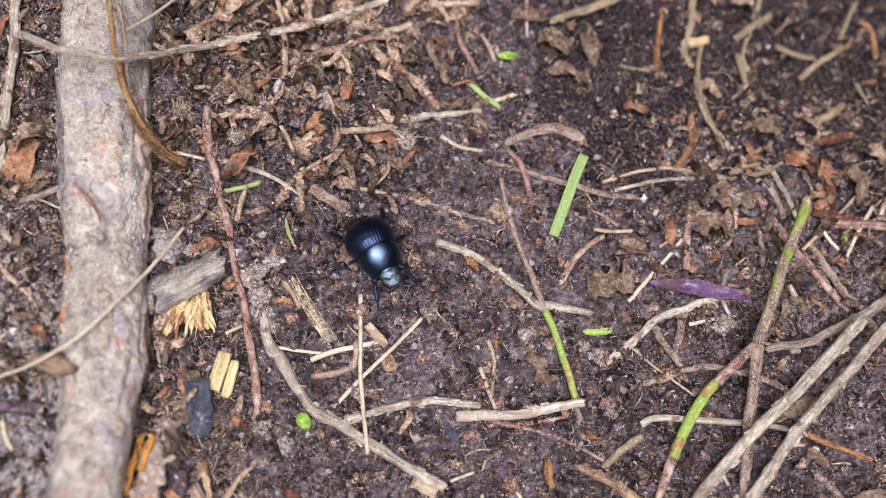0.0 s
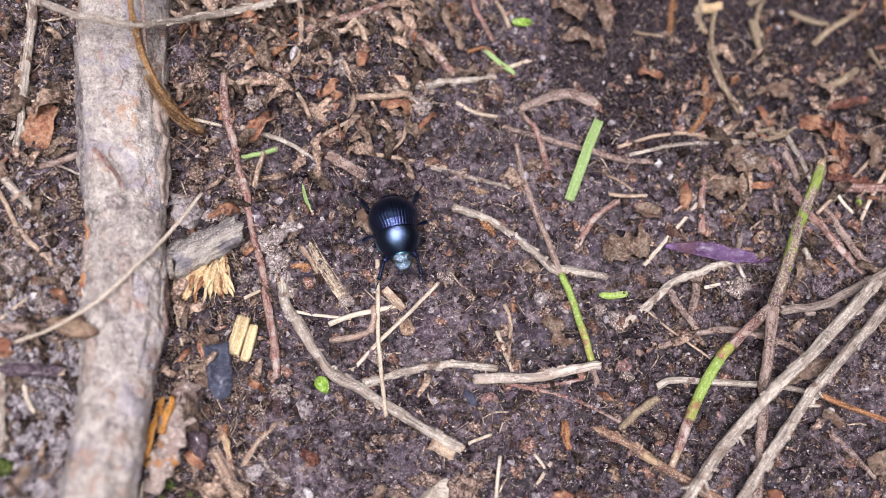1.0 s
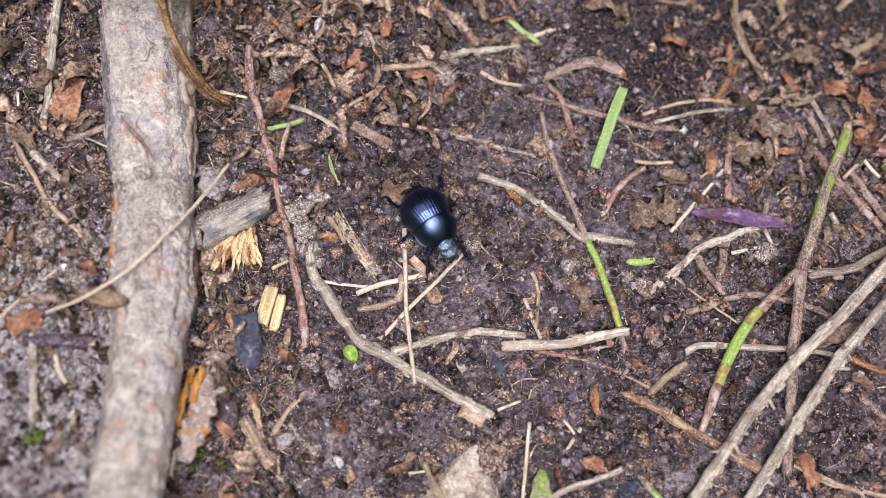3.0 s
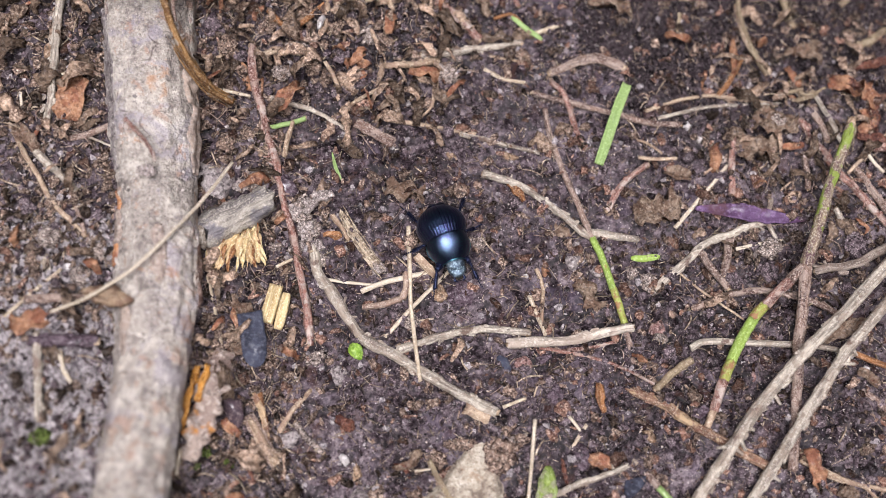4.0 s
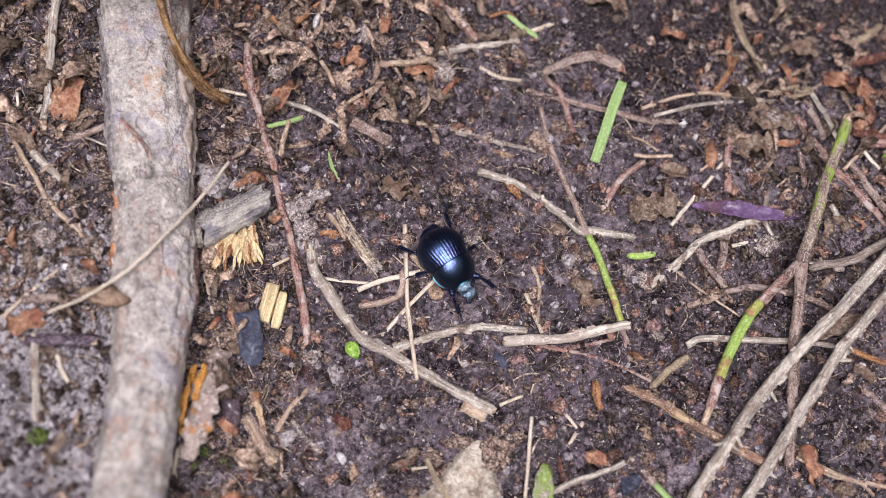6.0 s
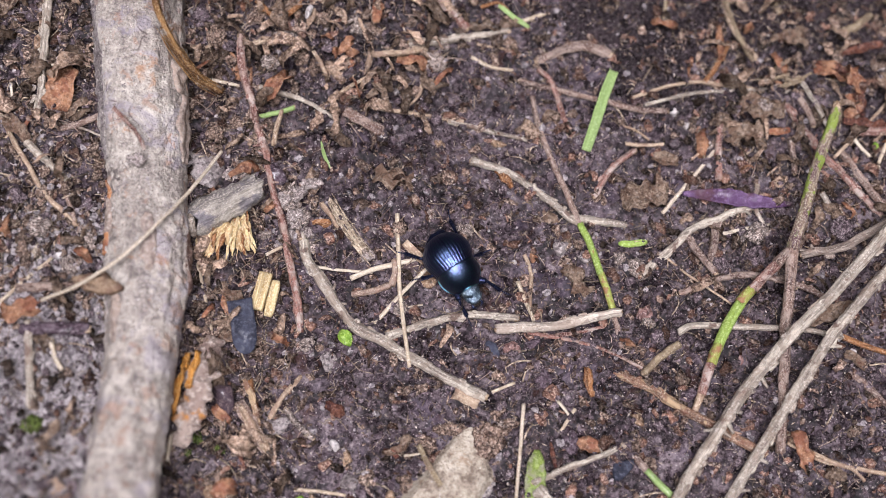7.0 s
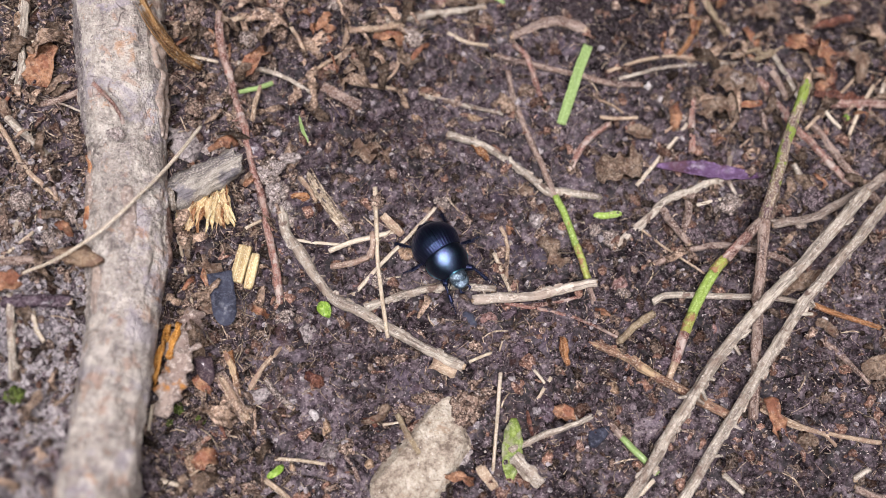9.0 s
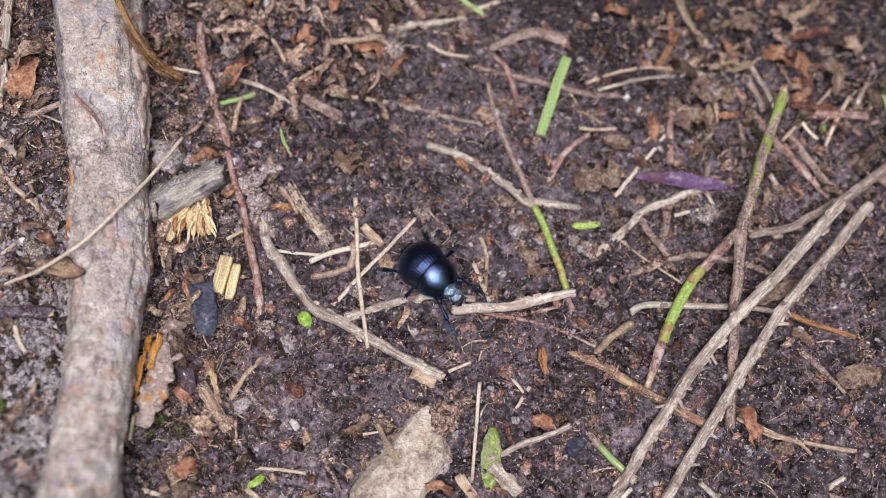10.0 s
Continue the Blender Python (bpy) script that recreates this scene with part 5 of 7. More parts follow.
pebble("pebble", "round white pebble in the soil", 39.8, -69.8, 1.01, 0.96, 0.79, WHITE, turn=146)
pebble("pebble", "tiny white pebble in the soil", 28.8, -73.0, 0.62, 0.62, 0.56, WHITE, turn=117)
pebble("pebble", "grey pebble in the soil", -8.5, -91.3, 2.25, 1.91, 1.35, PEBBLE, turn=135)
pebble("pebble", "angular white quartz chip in the soil", -7.9, -107.2, 1.24, 1.12, 0.90, WHITE, turn=106)
pebble("pebble", "round white pebble in the soil", 65.7, -45.5, 0.90, 0.90, 0.79, WHITE, turn=56)
pebble("pebble", "round white pebble in the soil", 108.0, -34.6, 1.46, 1.35, 1.24, WHITE, turn=11)
pebble("pebble", "blue-grey pebble in the soil", -5.6, -114.7, 1.91, 1.91, 1.35, PEBBLE, turn=131)
pebble("pebble", "flat dark purple stone in the soil", 16.0, -76.4, 3.15, 3.15, 0.90, PURPLESTONE, turn=148)
pebble("pebble", "round white pebble in the soil", -57.7, -70.4, 1.01, 0.90, 0.79, WHITE, turn=5)
pebble("pebble", "cream-coloured stone chip in the soil", -61.7, -69.9, 2.14, 1.46, 1.01, STONE, turn=90)
leaf("bark_strip", "tan bark scrap under a stick end", [(15.4, -98.6, 0.3), (17.4, -99.6, 0.9), (19.8, -100.8, 0.4)], 2.9, BEIGE, tip=0.1, ragged=0.4, thick=0.4, curl=0.2, category='bark strip')
pebble("pebble", "tan pebble in the soil", 49.6, -105.5, 1.69, 1.24, 1.01, TAN, turn=127)
pebble("pebble", "dark purple pebble in the soil", 32.6, -96.7, 1.91, 2.25, 1.35, PURPLESTONE, turn=16)
pebble("pebble", "dark red pebble in the soil", 54.2, -83.8, 2.02, 1.69, 1.24, PINK, turn=31)
pebble("pebble", "grey-brown pebble in the soil", 37.9, -70.7, 1.57, 1.91, 1.24, PEBBLE, turn=58)
pebble("pebble", "tan pebble in the soil", 15.3, -48.0, 1.46, 1.01, 0.79, TAN, turn=179)
pebble("pebble", "pink crumbly stone in the soil", 1.3, -82.4, 2.02, 2.25, 1.01, PINK, turn=135)
pebble("pebble", "tan pebble in the soil", 11.4, -75.7, 1.80, 2.25, 1.24, TAN, turn=22)
pebble("pebble", "brown lump under a stick in the soil", 36.4, -63.9, 3.60, 2.48, 1.57, DEADLEAF, turn=125)
pebble("pebble", "tan chip in the soil", 26.7, -48.3, 2.02, 0.90, 0.68, TAN, turn=156)
pebble("pebble", "pale pebble in the soil", 1.2, -65.5, 1.01, 0.79, 0.56, PEBBLE, turn=175)
pebble("pebble", "grey pebble in the soil", 39.1, -67.2, 1.12, 1.01, 0.90, PEBBLE, turn=24)
pebble("pebble", "pale crumb in the soil", 43.1, -72.3, 1.46, 1.80, 1.01, PEBBLE, turn=63)
pebble("pebble", "dark pebble in the soil", 31.0, -89.6, 1.57, 1.57, 1.12, PURPLESTONE, turn=50)
pebble("pebble", "black smooth pebble in the soil", 23.4, -90.0, 1.91, 1.01, 0.79, DARK, turn=121)
pebble("pebble", "reddish brown chip in the soil", 27.2, -90.0, 2.48, 1.35, 0.90, PINK, turn=0)
pebble("pebble", "dark blue stone in the soil", 46.1, -114.5, 3.15, 2.14, 1.24, DARK, turn=30)
pebble("pebble", "dark blue stone in the soil", 36.4, -108.6, 2.93, 1.80, 1.35, PURPLESTONE, turn=115)
pebble("pebble", "blue-grey stone in the soil", -18.0, -103.2, 2.02, 2.25, 1.12, PEBBLE, turn=55)
pebble("pebble", "grey stone by the broken wood in the soil", -31.0, -53.1, 4.73, 3.38, 2.48, PEBBLE, turn=121)
pebble("pebble", "dark rounded stone in the soil", -17.5, -53.6, 3.38, 2.02, 1.57, PURPLESTONE, turn=120)
pebble("pebble", "pale chip in the soil", 63.6, -43.0, 1.01, 1.12, 0.90, WHITE, turn=36)
pebble("pebble", "grey oval pebble in the soil", 77.2, -33.9, 1.01, 1.80, 0.79, PEBBLE, turn=14)
pebble("pebble", "tan stone in the soil", -62.0, -27.9, 1.80, 1.35, 1.01, TAN, turn=75)
pebble("pebble", "pale pebble in the soil", 82.8, -77.7, 0.79, 0.79, 0.68, WHITE, turn=125)
pebble("pebble", "dark purple stone in the soil", 60.2, -101.7, 1.35, 2.48, 1.01, PURPLESTONE, turn=121)
pebble("pebble", "pale red pebble in the soil", 70.7, -95.0, 0.68, 1.01, 0.68, PINK, turn=175)
pebble("pebble", "tiny white pebble in the soil", 18.5, -43.3, 0.56, 0.45, 0.45, WHITE, turn=54)
pebble("pebble", "tiny white pebble in the soil", 3.5, -45.8, 0.56, 0.56, 0.45, WHITE, turn=119)
pebble("pebble", "pale grit pebble in the soil", 32.6, -75.0, 0.56, 0.56, 0.45, PEBBLE, turn=50)
pebble("pebble", "orange pebble in the soil", 32.5, -72.4, 1.12, 1.01, 0.79, ORANGELEAF, turn=140)
pebble("pebble", "pale pebble in the soil", 90.0, -91.5, 1.01, 0.79, 0.68, WHITE, turn=165)
pebble("pebble", "pale pebble in the soil", 92.4, -94.7, 0.90, 0.90, 0.68, WHITE, turn=75)
pebble("pebble", "tan pebble in the soil", -12.3, -117.0, 1.12, 0.79, 0.68, TAN, turn=125)
pebble("pebble", "orange-tan pebble in the soil", -5.5, -110.0, 1.12, 1.91, 0.79, TAN, turn=169)
pebble("pebble", "tan pebble in the soil", 2.2, -117.2, 1.24, 1.57, 0.90, TAN, turn=176)
pebble("pebble", "tan pebble in the soil", -30.7, -115.4, 2.48, 1.80, 1.35, TAN, turn=101)
pebble("pebble", "pale crumb in the soil", 100.4, -79.8, 1.35, 1.35, 0.90, PEBBLE, turn=15)
leaf("wood_splinter", "bright amber rotten wood splinter", [(-34.8, -92.6, 4), (-35.8, -98.1, 5), (-36.7, -101.6, 4.0)], 0.9, AMBER, thick=0.35, tip=0.5, ragged=0.9, wave=0.9, category='bark')
leaf("wood_splinter", "bright amber rotten wood splinter", [(-32.2, -89.4, 3), (-33.3, -93.8, 4.6), (-34.0, -96.4, 3.8)], 1.0, AMBER, thick=0.35, tip=0.5, ragged=0.9, wave=0.9, category='bark')
clod("soil_clod", "pale grey crusty clod of dry soil", -16.0, -59.0, 2.25, 1.91, 1.91, PALECLOD)
clod("soil_clod", "pale grey crusty clod of dry soil", -13.2, -57.6, 2.02, 1.80, 1.69, PALECLOD)
clod("soil_clod", "pale grey crusty clod of dry soil", -10.6, -55.8, 2.70, 1.46, 1.46, PALECLOD)
clod("soil_clod", "pale grey crusty clod of dry soil", -13.9, -62.4, 2.25, 2.48, 1.80, PALECLOD)
clod("soil_clod", "pale grey crusty clod of dry soil", -11.7, -65.6, 1.57, 1.35, 1.01, PALECLOD)
clod("soil_clod", "pale grey crusty clod of dry soil", -15.4, -65.5, 1.91, 1.35, 1.12, PALECLOD)
clod("soil_clod", "pale grey crusty clod of dry soil", -8.7, -63.0, 1.35, 1.12, 0.90, PALECLOD)
clod("soil_clod", "pale grey crusty clod of dry soil", -10.1, -59.9, 1.46, 1.35, 1.01, PALECLOD)
clod("soil_clod", "pale grey crusty clod of dry soil", -17.9, -68.0, 1.69, 1.12, 0.90, PALECLOD)
clod("soil_clod", "pale grey crusty clod of dry soil", -7.4, -66.7, 1.12, 1.01, 0.79, PALECLOD)
clod("soil_clod", "pale grey crusty clod of dry soil", -26.3, -53.7, 1.80, 1.57, 1.12, PALECLOD)
clod("soil_clod", "pale grey crusty clod of dry soil", -24.0, -50.3, 1.57, 1.35, 1.01, PALECLOD)
clod("soil_clod", "pale grey crusty clod of dry soil", 11.4, -31.6, 2.25, 1.46, 1.01, PALECLOD)
clod("soil_clod", "pale grey crusty clod of dry soil", 8.8, -29.6, 1.57, 1.12, 0.90, PALECLOD)
clod("soil_clod", "pale grey crusty clod of dry soil", 55.6, -59.9, 2.02, 1.57, 1.01, PALECLOD)
clod("soil_clod", "pale grey crusty clod of dry soil", 75.8, -70.0, 2.02, 1.35, 1.01, PALECLOD)
bundle("root_fibres", "frayed amber-brown root fibres beside the big root", [(-37.4, -29.5, 12.5), (-35.5, -32.1, 9.5), (-31.9, -35.8, 4.5), (-28.1, -37, 1.2)], 1.69, 9, ROOTLET)

# along the far edge of the patch
straw("long_straw", "long pale straw leaning over the root", [(-27.4, -50.2, 4.5), (-32.8, -59.4, 8.5), (-41.2, -70.6, 12), (-50.5, -76.9, 8), (-59.7, -80, 4)], 0.38, WHITE_STRAW, flat=0.9)
twig("stick", "brown-grey stick lying across the root", [(-56.9, -16.3, 9), (-49.3, -20.6, 14), (-39.5, -21.4, 14.5), (-34.2, -18.4, 10), (-27.5, -14.3, 5), (-19, -11.1, 3), (-6.6, -8.1, 2), (2.5, -4.9, 1.5), (14.1, -0.1, 1), (21.2, 3.2, 1)], 0.69, 0.77, GREY, amp=0.25, knots=0.2)
straw("straw", "pale straw at the root top", [(-38, -15.9, 14), (-34.2, -10.6, 10), (-28.7, -3, 6)], 0.38, STRAW)
twig("thin_root", "thin dark root along the big root", [(-39.7, -8.4, 14), (-38, -16.1, 14), (-36.8, -25.7, 13)], 0.36, 0.36, BROWN)
twig("twig", "orange-brown twig in leaf mould", [(-39.9, -3.9, 1), (-36.7, -4.6, 1), (-33.6, -5.6, 0.5)], 0.54, 0.54, ORANGE)
twig("twig", "beige twig among leaf mould", [(-10.4, 0.9, 1), (-9, -6.1, 0.8), (-8.4, -15.1, 0.6), (-9.2, -22.4, 0.3)], 0.54, 0.54, BEIGE)
twig("thin_root", "yellow-brown rootlet in leaf mould", [(-20.2, -17.1, 1), (-17, -20.4, 1), (-13.9, -20.2, 1), (-8.3, -16.1, 1.2)], 0.54, 0.54, ORANGE, amp=0.3)
pebble("pebble", "white stone in leaf mould", -9.8, -21.0, 1.01, 1.57, 0.90, WHITE, turn=-20, lift=1)
twig("twig", "curved pale twig on dark soil", [(3.8, -5.2, 1), (7.1, -6.5, 0.6), (10.5, -7.6, 0.6), (14, -7.2, 0.6), (17.2, -5.6, 0.3)], 0.54, 0.63, STRAW)
twig("twig", "forked brown twig on soil", [(8.2, -6.3, 0.6), (11.7, -2.4, 1)], 0.36, 0.36, BROWN)
twig("twig", "reddish bare twig in leaf mould", [(-7.2, -15.6, 1.5), (0.1, -13, 1.5), (9.1, -9.5, 1)], 0.72, 0.63, RED)
twig("twig", "pale branching twig in leaf mould", [(-4.4, -14.9, 1), (0.1, -15.9, 1), (2.9, -13.7, 1.5), (4.6, -18, 0.6)], 0.54, 0.54, BEIGE)
twig("twig", "pale stick on dark soil", [(21.7, -1.4, 0.3), (31.2, -0.8, 0.3)], 0.63, 0.63, BEIGE)
twig("twig", "beige twig with a red end", [(26.5, -1.4, 0.3), (27.3, -9, 0.3), (29, -12.7, 0.3), (30.7, -16.3, 0)], 0.45, 0.45, RED)
twig("twig", "beige broken twig on soil", [(20.2, 1, 0.3), (22.9, -1.8, 0.3), (24.8, -4.9, 0)], 0.72, 0.54, BEIGE)
leaf("leaf", "brown flat leaf on soil", [(38.1, -3.5, 0.3), (42.1, -4.1, 1.1), (46.5, -3.4, 0.2)], 2.87, DEADLEAF, tip=0.5, wave=0.8, ragged=0.4, curl=0.32)
twig("twig", "thin red stalk with an orange tip", [(41.4, 0.9, 1), (41.1, -5.4, 1), (41.2, -8.7, 0.5)], 0.45, 0.36, RED)
twig("twig", "whitish peeled twig on soil", [(46.2, -5.2, 1), (50.4, -3.8, 1), (54.7, -2.3, 1), (61.7, 1, 1)], 0.81, 0.81, KHAKI, amp=0.25)
leaf("leaf", "pale brown curled leaf on soil", [(44.4, -7.8, 0.5), (47.1, -9.8, 1.5), (49.6, -11.2, 0.4)], 3.88, DEADLEAF, tip=0.5, ragged=0.55, wave=0.8, curl=0.32)
leaf("leaf", "pinkish tan leaf on soil", [(53.4, -7.3, 0.5), (53.8, -11.5, 1.5), (54.5, -14.8, 0.3)], 2.87, DEADLEAF, tip=0.6, wave=0.8, ragged=0.4, curl=0.32)
leaf("leaf", "pale crumpled leaf on soil", [(45, -15.7, 0.5), (49.7, -16.4, 1.5), (54, -18, 0.3)], 3.04, DEADLEAF, tip=0.5, ragged=0.85, wave=1.3, curl=0.32)
leaf("leaf", "small green leaf on soil", [(34.8, -12.6, 0.5), (36.8, -12.8, 0.7), (39, -12.5, 0.3)], 1.57, LEAFGREEN, tip=0.7)
twig("twig", "pinkish bent twig on soil", [(31.7, -7.9, 0.3), (33.1, -10.2, 0.3), (34.3, -13.5, 0)], 0.45, 0.45, BEIGE)
leaf("leaf", "tan curled leaf on soil", [(23.9, -8.4, 0.5), (21.3, -12.6, 1.5), (22.8, -15.5, 1.3), (24.2, -18.6, 0.3)], 2.53, DEADLEAF, tip=0.4, ragged=0.85, wave=1.3, curl=0.32)
straw("straw", "orange bent straw on soil", [(25.3, -19.1, 0.3), (29, -18.2, 0.5), (31, -20.1, 0.3)], 0.43, ORANGE)
leaf("grass_piece", "dark green grass blade on soil", [(29, -18.8, 0.5), (31.7, -21.4, 0.8), (34.9, -23.9, 0.3)], 1.01, GRASS, tip=0.5, ragged=0.02, category='grass blade')
straw("straw", "yellow split straw on soil", [(33.8, -22.5, 0.4), (38.6, -20.8, 0.3)], 0.51, STRAW)
twig("stick", "dark red rotten stick in soil", [(11.6, -13.6, -0.3), (17.8, -18.7, -0.2), (22.3, -23.7, -0.4)], 0.99, 0.81, RED, amp=0.25)
twig("twig", "orange-brown twig on dark soil", [(70.5, -0.6, 0.3), (69.3, -8, 0.3), (67.8, -14.7, 0)], 0.63, 0.63, ORANGE)
straw("straw", "beige straw on dark soil", [(60.6, -14.2, 0.2), (63.7, -14.9, 0.3), (66.8, -15.1, 0.2)], 0.43, KHAKI)
twig("twig", "pale forked twig on dark soil", [(78, 3.6, 1), (76.2, -5.9, 0.8), (74.5, -10.3, 0.6), (75.8, -14.1, 0.3)], 0.9, 0.72, KHAKI)
twig("wood_chip", "yellow broken wood block", [(75.6, -9.1, 1), (79.7, -8.3, 1)], 0.9, 0.9, WOOD, category='wood chip')
twig("twig", "straw-coloured bent stalk over dark soil", [(78, -9.1, 1), (76.9, -15.7, 0.8), (77.5, -23.4, 0.6), (80.8, -32.4, 0.2)], 0.54, 0.45, KHAKI)
twig("twig", "thin beige twig in litter", [(94, 4.5, 0.8), (90.1, -3.5, 0.8), (87.4, -11.2, 0.6), (88.2, -14.4, 0.3)], 0.54, 0.54, KHAKI)
twig("twig", "pale thick twig in litter", [(94.7, -1, 1), (90.1, -4.4, 1), (86, -7.2, 0.6)], 0.81, 0.72, KHAKI)
twig("twig", "yellowish twig in litter", [(86.1, -11, 0.5), (86.8, -16.7, 0.6), (88.2, -21.6, 0.2)], 0.72, 0.63, KHAKI)
twig("twig", "grey twig crossing in litter", [(95.2, -8.3, 0.6), (99.4, -10.7, 0.6), (103.5, -11.2, 0.3)], 0.54, 0.54, KHAKI)
twig("twig", "beige twig crossing in litter", [(110, -8.4, 1), (104.1, -12.1, 0.8), (99.3, -16.2, 0.3)], 0.54, 0.63, KHAKI)
twig("twig", "thin beige twig in litter", [(115.5, 4.1, 0.5), (112.7, -1, 0.5), (110.4, -5.6, 0.2)], 0.54, 0.54, KHAKI)
twig("twig", "orange-brown hooked twig in litter", [(115, -2, 0.5), (117, -4.6, 0.6), (116.5, -11, 0.2)], 0.63, 0.54, ORANGE)
twig("twig", "thick beige twig in litter", [(101.1, -26.9, 0.5), (104.1, -25.1, 0.5), (107.5, -22.5, 0.3)], 0.9, 0.81, KHAKI, amp=0.3)
straw("straw", "short straw on dark soil", [(64.2, -18.4, 0.3), (63.3, -23.2, 0.2)], 0.43, KHAKI)
twig("twig", "grey twig in far litter", [(111.4, -17.4, 0.5), (113.3, -22.2, 0.3)], 0.45, 0.36, KHAKI)

# litter on the far side
leaf("leaf", "orange-brown curled leaf in litter", [(99.3, -35.3, 0.6), (101, -38.2, 1.7), (102.9, -40.3, 0.5)], 3.21, ORANGELEAF, tip=0.5, ragged=0.55, wave=0.8, curl=0.32)
leaf("leaf", "orange-red leaf in litter", [(101.7, -40.3, 0.6), (100.2, -43.6, 1.5), (99.1, -46.3, 0.4)], 2.87, ORANGELEAF, tip=0.5, ragged=0.65, wave=0.8, curl=0.32)
leaf("leaf", "red-brown folded leaf in litter", [(94.2, -33.4, 0.6), (97.7, -35.7, 1.8), (101.3, -38.4, 0.6)], 1.52, REDLEAF, tip=0.6, curl=0.42, wave=0.8, ragged=0.4)
leaf("leaf", "brown folded leaf in litter", [(106.2, -37.2, 0.6), (108, -40.6, 1.7), (107.5, -44.6, 0.6)], 3.38, DEADLEAF, tip=0.5, curl=0.42, wave=0.8, ragged=0.4)
leaf("leaf", "tan torn leaf in litter", [(86.1, -26.4, 0.5), (88.6, -28.1, 1.5), (92.7, -27.2, 0.4)], 3.38, DEADLEAF, tip=0.5, ragged=0.75, wave=0.8, curl=0.32)
twig("stick", "dark red-brown stick in litter", [(99.4, -48.6, 0.6), (104.6, -49.3, 0.6), (113.4, -49.8, 0.5)], 0.9, 0.81, RED, amp=0.2)
straw("straw", "pale straw in litter", [(110.5, -45.4, 1), (106.8, -50.7, 0.8), (103.8, -55.9, 0.3)], 0.43, STRAW)
straw("straw", "pale straw in litter", [(98.9, -49.7, 1), (100.5, -52.4, 0.8), (102.3, -54.4, 0.4)], 0.43, WHITE_STRAW)
straw("straw", "grey straw in litter", [(113.3, -43.6, 1), (111.3, -48.4, 0.8)], 0.6, GREY)
leaf("leaf", "tiny yellow-green leaf in litter", [(103, -52.4, 0.6), (104.2, -52.4, 1)], 1.57, LEAFGREEN, tip=0.6)
leaf("leaf", "crumpled grey-brown leaf in litter", [(76.8, -43.1, 0.5), (80.6, -42.9, 1.7), (85.5, -43.8, 0.6)], 4.22, DEADLEAF, tip=0.4, ragged=0.85, wave=1.4, curl=0.32)
leaf("leaf", "crumpled grey-brown leaf in litter", [(72.9, -48.4, 0.5), (76.6, -48.4, 1.7), (81.5, -49.3, 0.4)], 4.39, DEADLEAF, tip=0.4, ragged=0.95, wave=1.4, curl=0.32)
leaf("leaf", "orange-brown leaf in litter", [(81.6, -48.5, 0.5), (83.6, -48.5, 1.5), (86.9, -47.9, 0.4)], 1.52, ORANGELEAF, tip=0.6, wave=0.8, ragged=0.4, curl=0.32)
twig("twig", "reddish brown twig in litter", [(88.7, -39.7, 0.6), (90.3, -43.4, 0.7), (91.5, -47.5, 0.4)], 0.63, 0.63, BROWN)
twig("twig", "brown upright-lying twig in litter", [(86.4, -49.8, 0.3), (86.6, -54, 0.4), (86.5, -57.4, 0.2)], 0.63, 0.54, BROWN)
twig("twig", "beige loop of thin twig", [(82.5, -37.2, 0.6), (87.9, -36, 0.7), (90.7, -37.3, 0.8), (85.9, -38.4, 0.6)], 0.45, 0.45, KHAKI)
twig("twig", "thin beige twig in litter", [(85.3, -34, 0.4), (88.4, -37.2, 0.6), (92.7, -35.9, 0.5)], 0.36, 0.36, KHAKI)
twig("twig", "grey-brown twig in litter", [(90.2, -37.2, 0.4), (93.1, -43.3, 0.5), (94.6, -48.7, 0.3)], 0.54, 0.45, GREY)
twig("twig", "thin pale vertical twig in litter", [(73.2, -44.9, 0.4), (72.2, -47.3, 0.5)], 0.36, 0.36, BEIGE)

# near edge
straw("straw", "short pale straw by the root", [(-36.8, -105.2, 5), (-37.6, -109.7, 4.5)], 0.34, WHITE_STRAW)
straw("straw", "white straw on soil", [(-36.2, -118.4, 0.6), (-32.8, -119.4, 0.5)], 0.51, WHITE_STRAW)
leaf("leaf", "tan curled leaf bit on soil", [(-30.1, -116, 0.4), (-27.9, -114.8, 1.5), (-26, -114.8, 0.3)], 2.36, ORANGELEAF, tip=0.4, ragged=0.65, wave=0.8, curl=0.32)
leaf("leaf", "brown leaf bit on soil", [(-30.7, -118.6, 0.4), (-28.5, -118.2, 1.3), (-27.5, -119.9, 0.2)], 1.69, DEADLEAF, tip=0.4, ragged=0.75, wave=0.8, curl=0.32)
leaf("leaf", "small green leaf bit on soil", [(-16.9, -118.7, 0.3), (-15.5, -118, 0.7), (-13.9, -116.7, 0.2)], 1.35, LEAFGREEN, tip=0.6)
straw("straw", "brown straw piece in soil", [(-17.3, -119.2, 0.2), (-14.7, -121.4, 0.4), (-12.2, -123.7, 0.2)], 0.6, BEIGE)
clod("moss_tuft", "small green moss tuft on soil", -29.3, -107.3, 1.69, 1.46, 1.01, GREENMOSS, category='moss')
clod("moss_tuft", "small green moss tuft on soil", -33.2, -105.4, 1.46, 1.69, 0.90, GREENMOSS, category='moss')
clod("moss_tuft", "small green moss tuft by the root", -34.5, -108.0, 0.90, 0.90, 0.68, GREENMOSS, category='moss')
clod("moss_tuft", "green moss tuft beside the root", -61.7, -102.0, 2.48, 1.69, 1.01, GREENMOSS, category='moss')
leaf("leaf", "curled red-tan leaf on soil", [(1.2, -109.3, 0.3), (4.2, -109, 1.3), (6.7, -106.6, 0.4)], 1.69, DEADLEAF, tip=0.4, ragged=0.65, curl=0.52, wave=0.8)
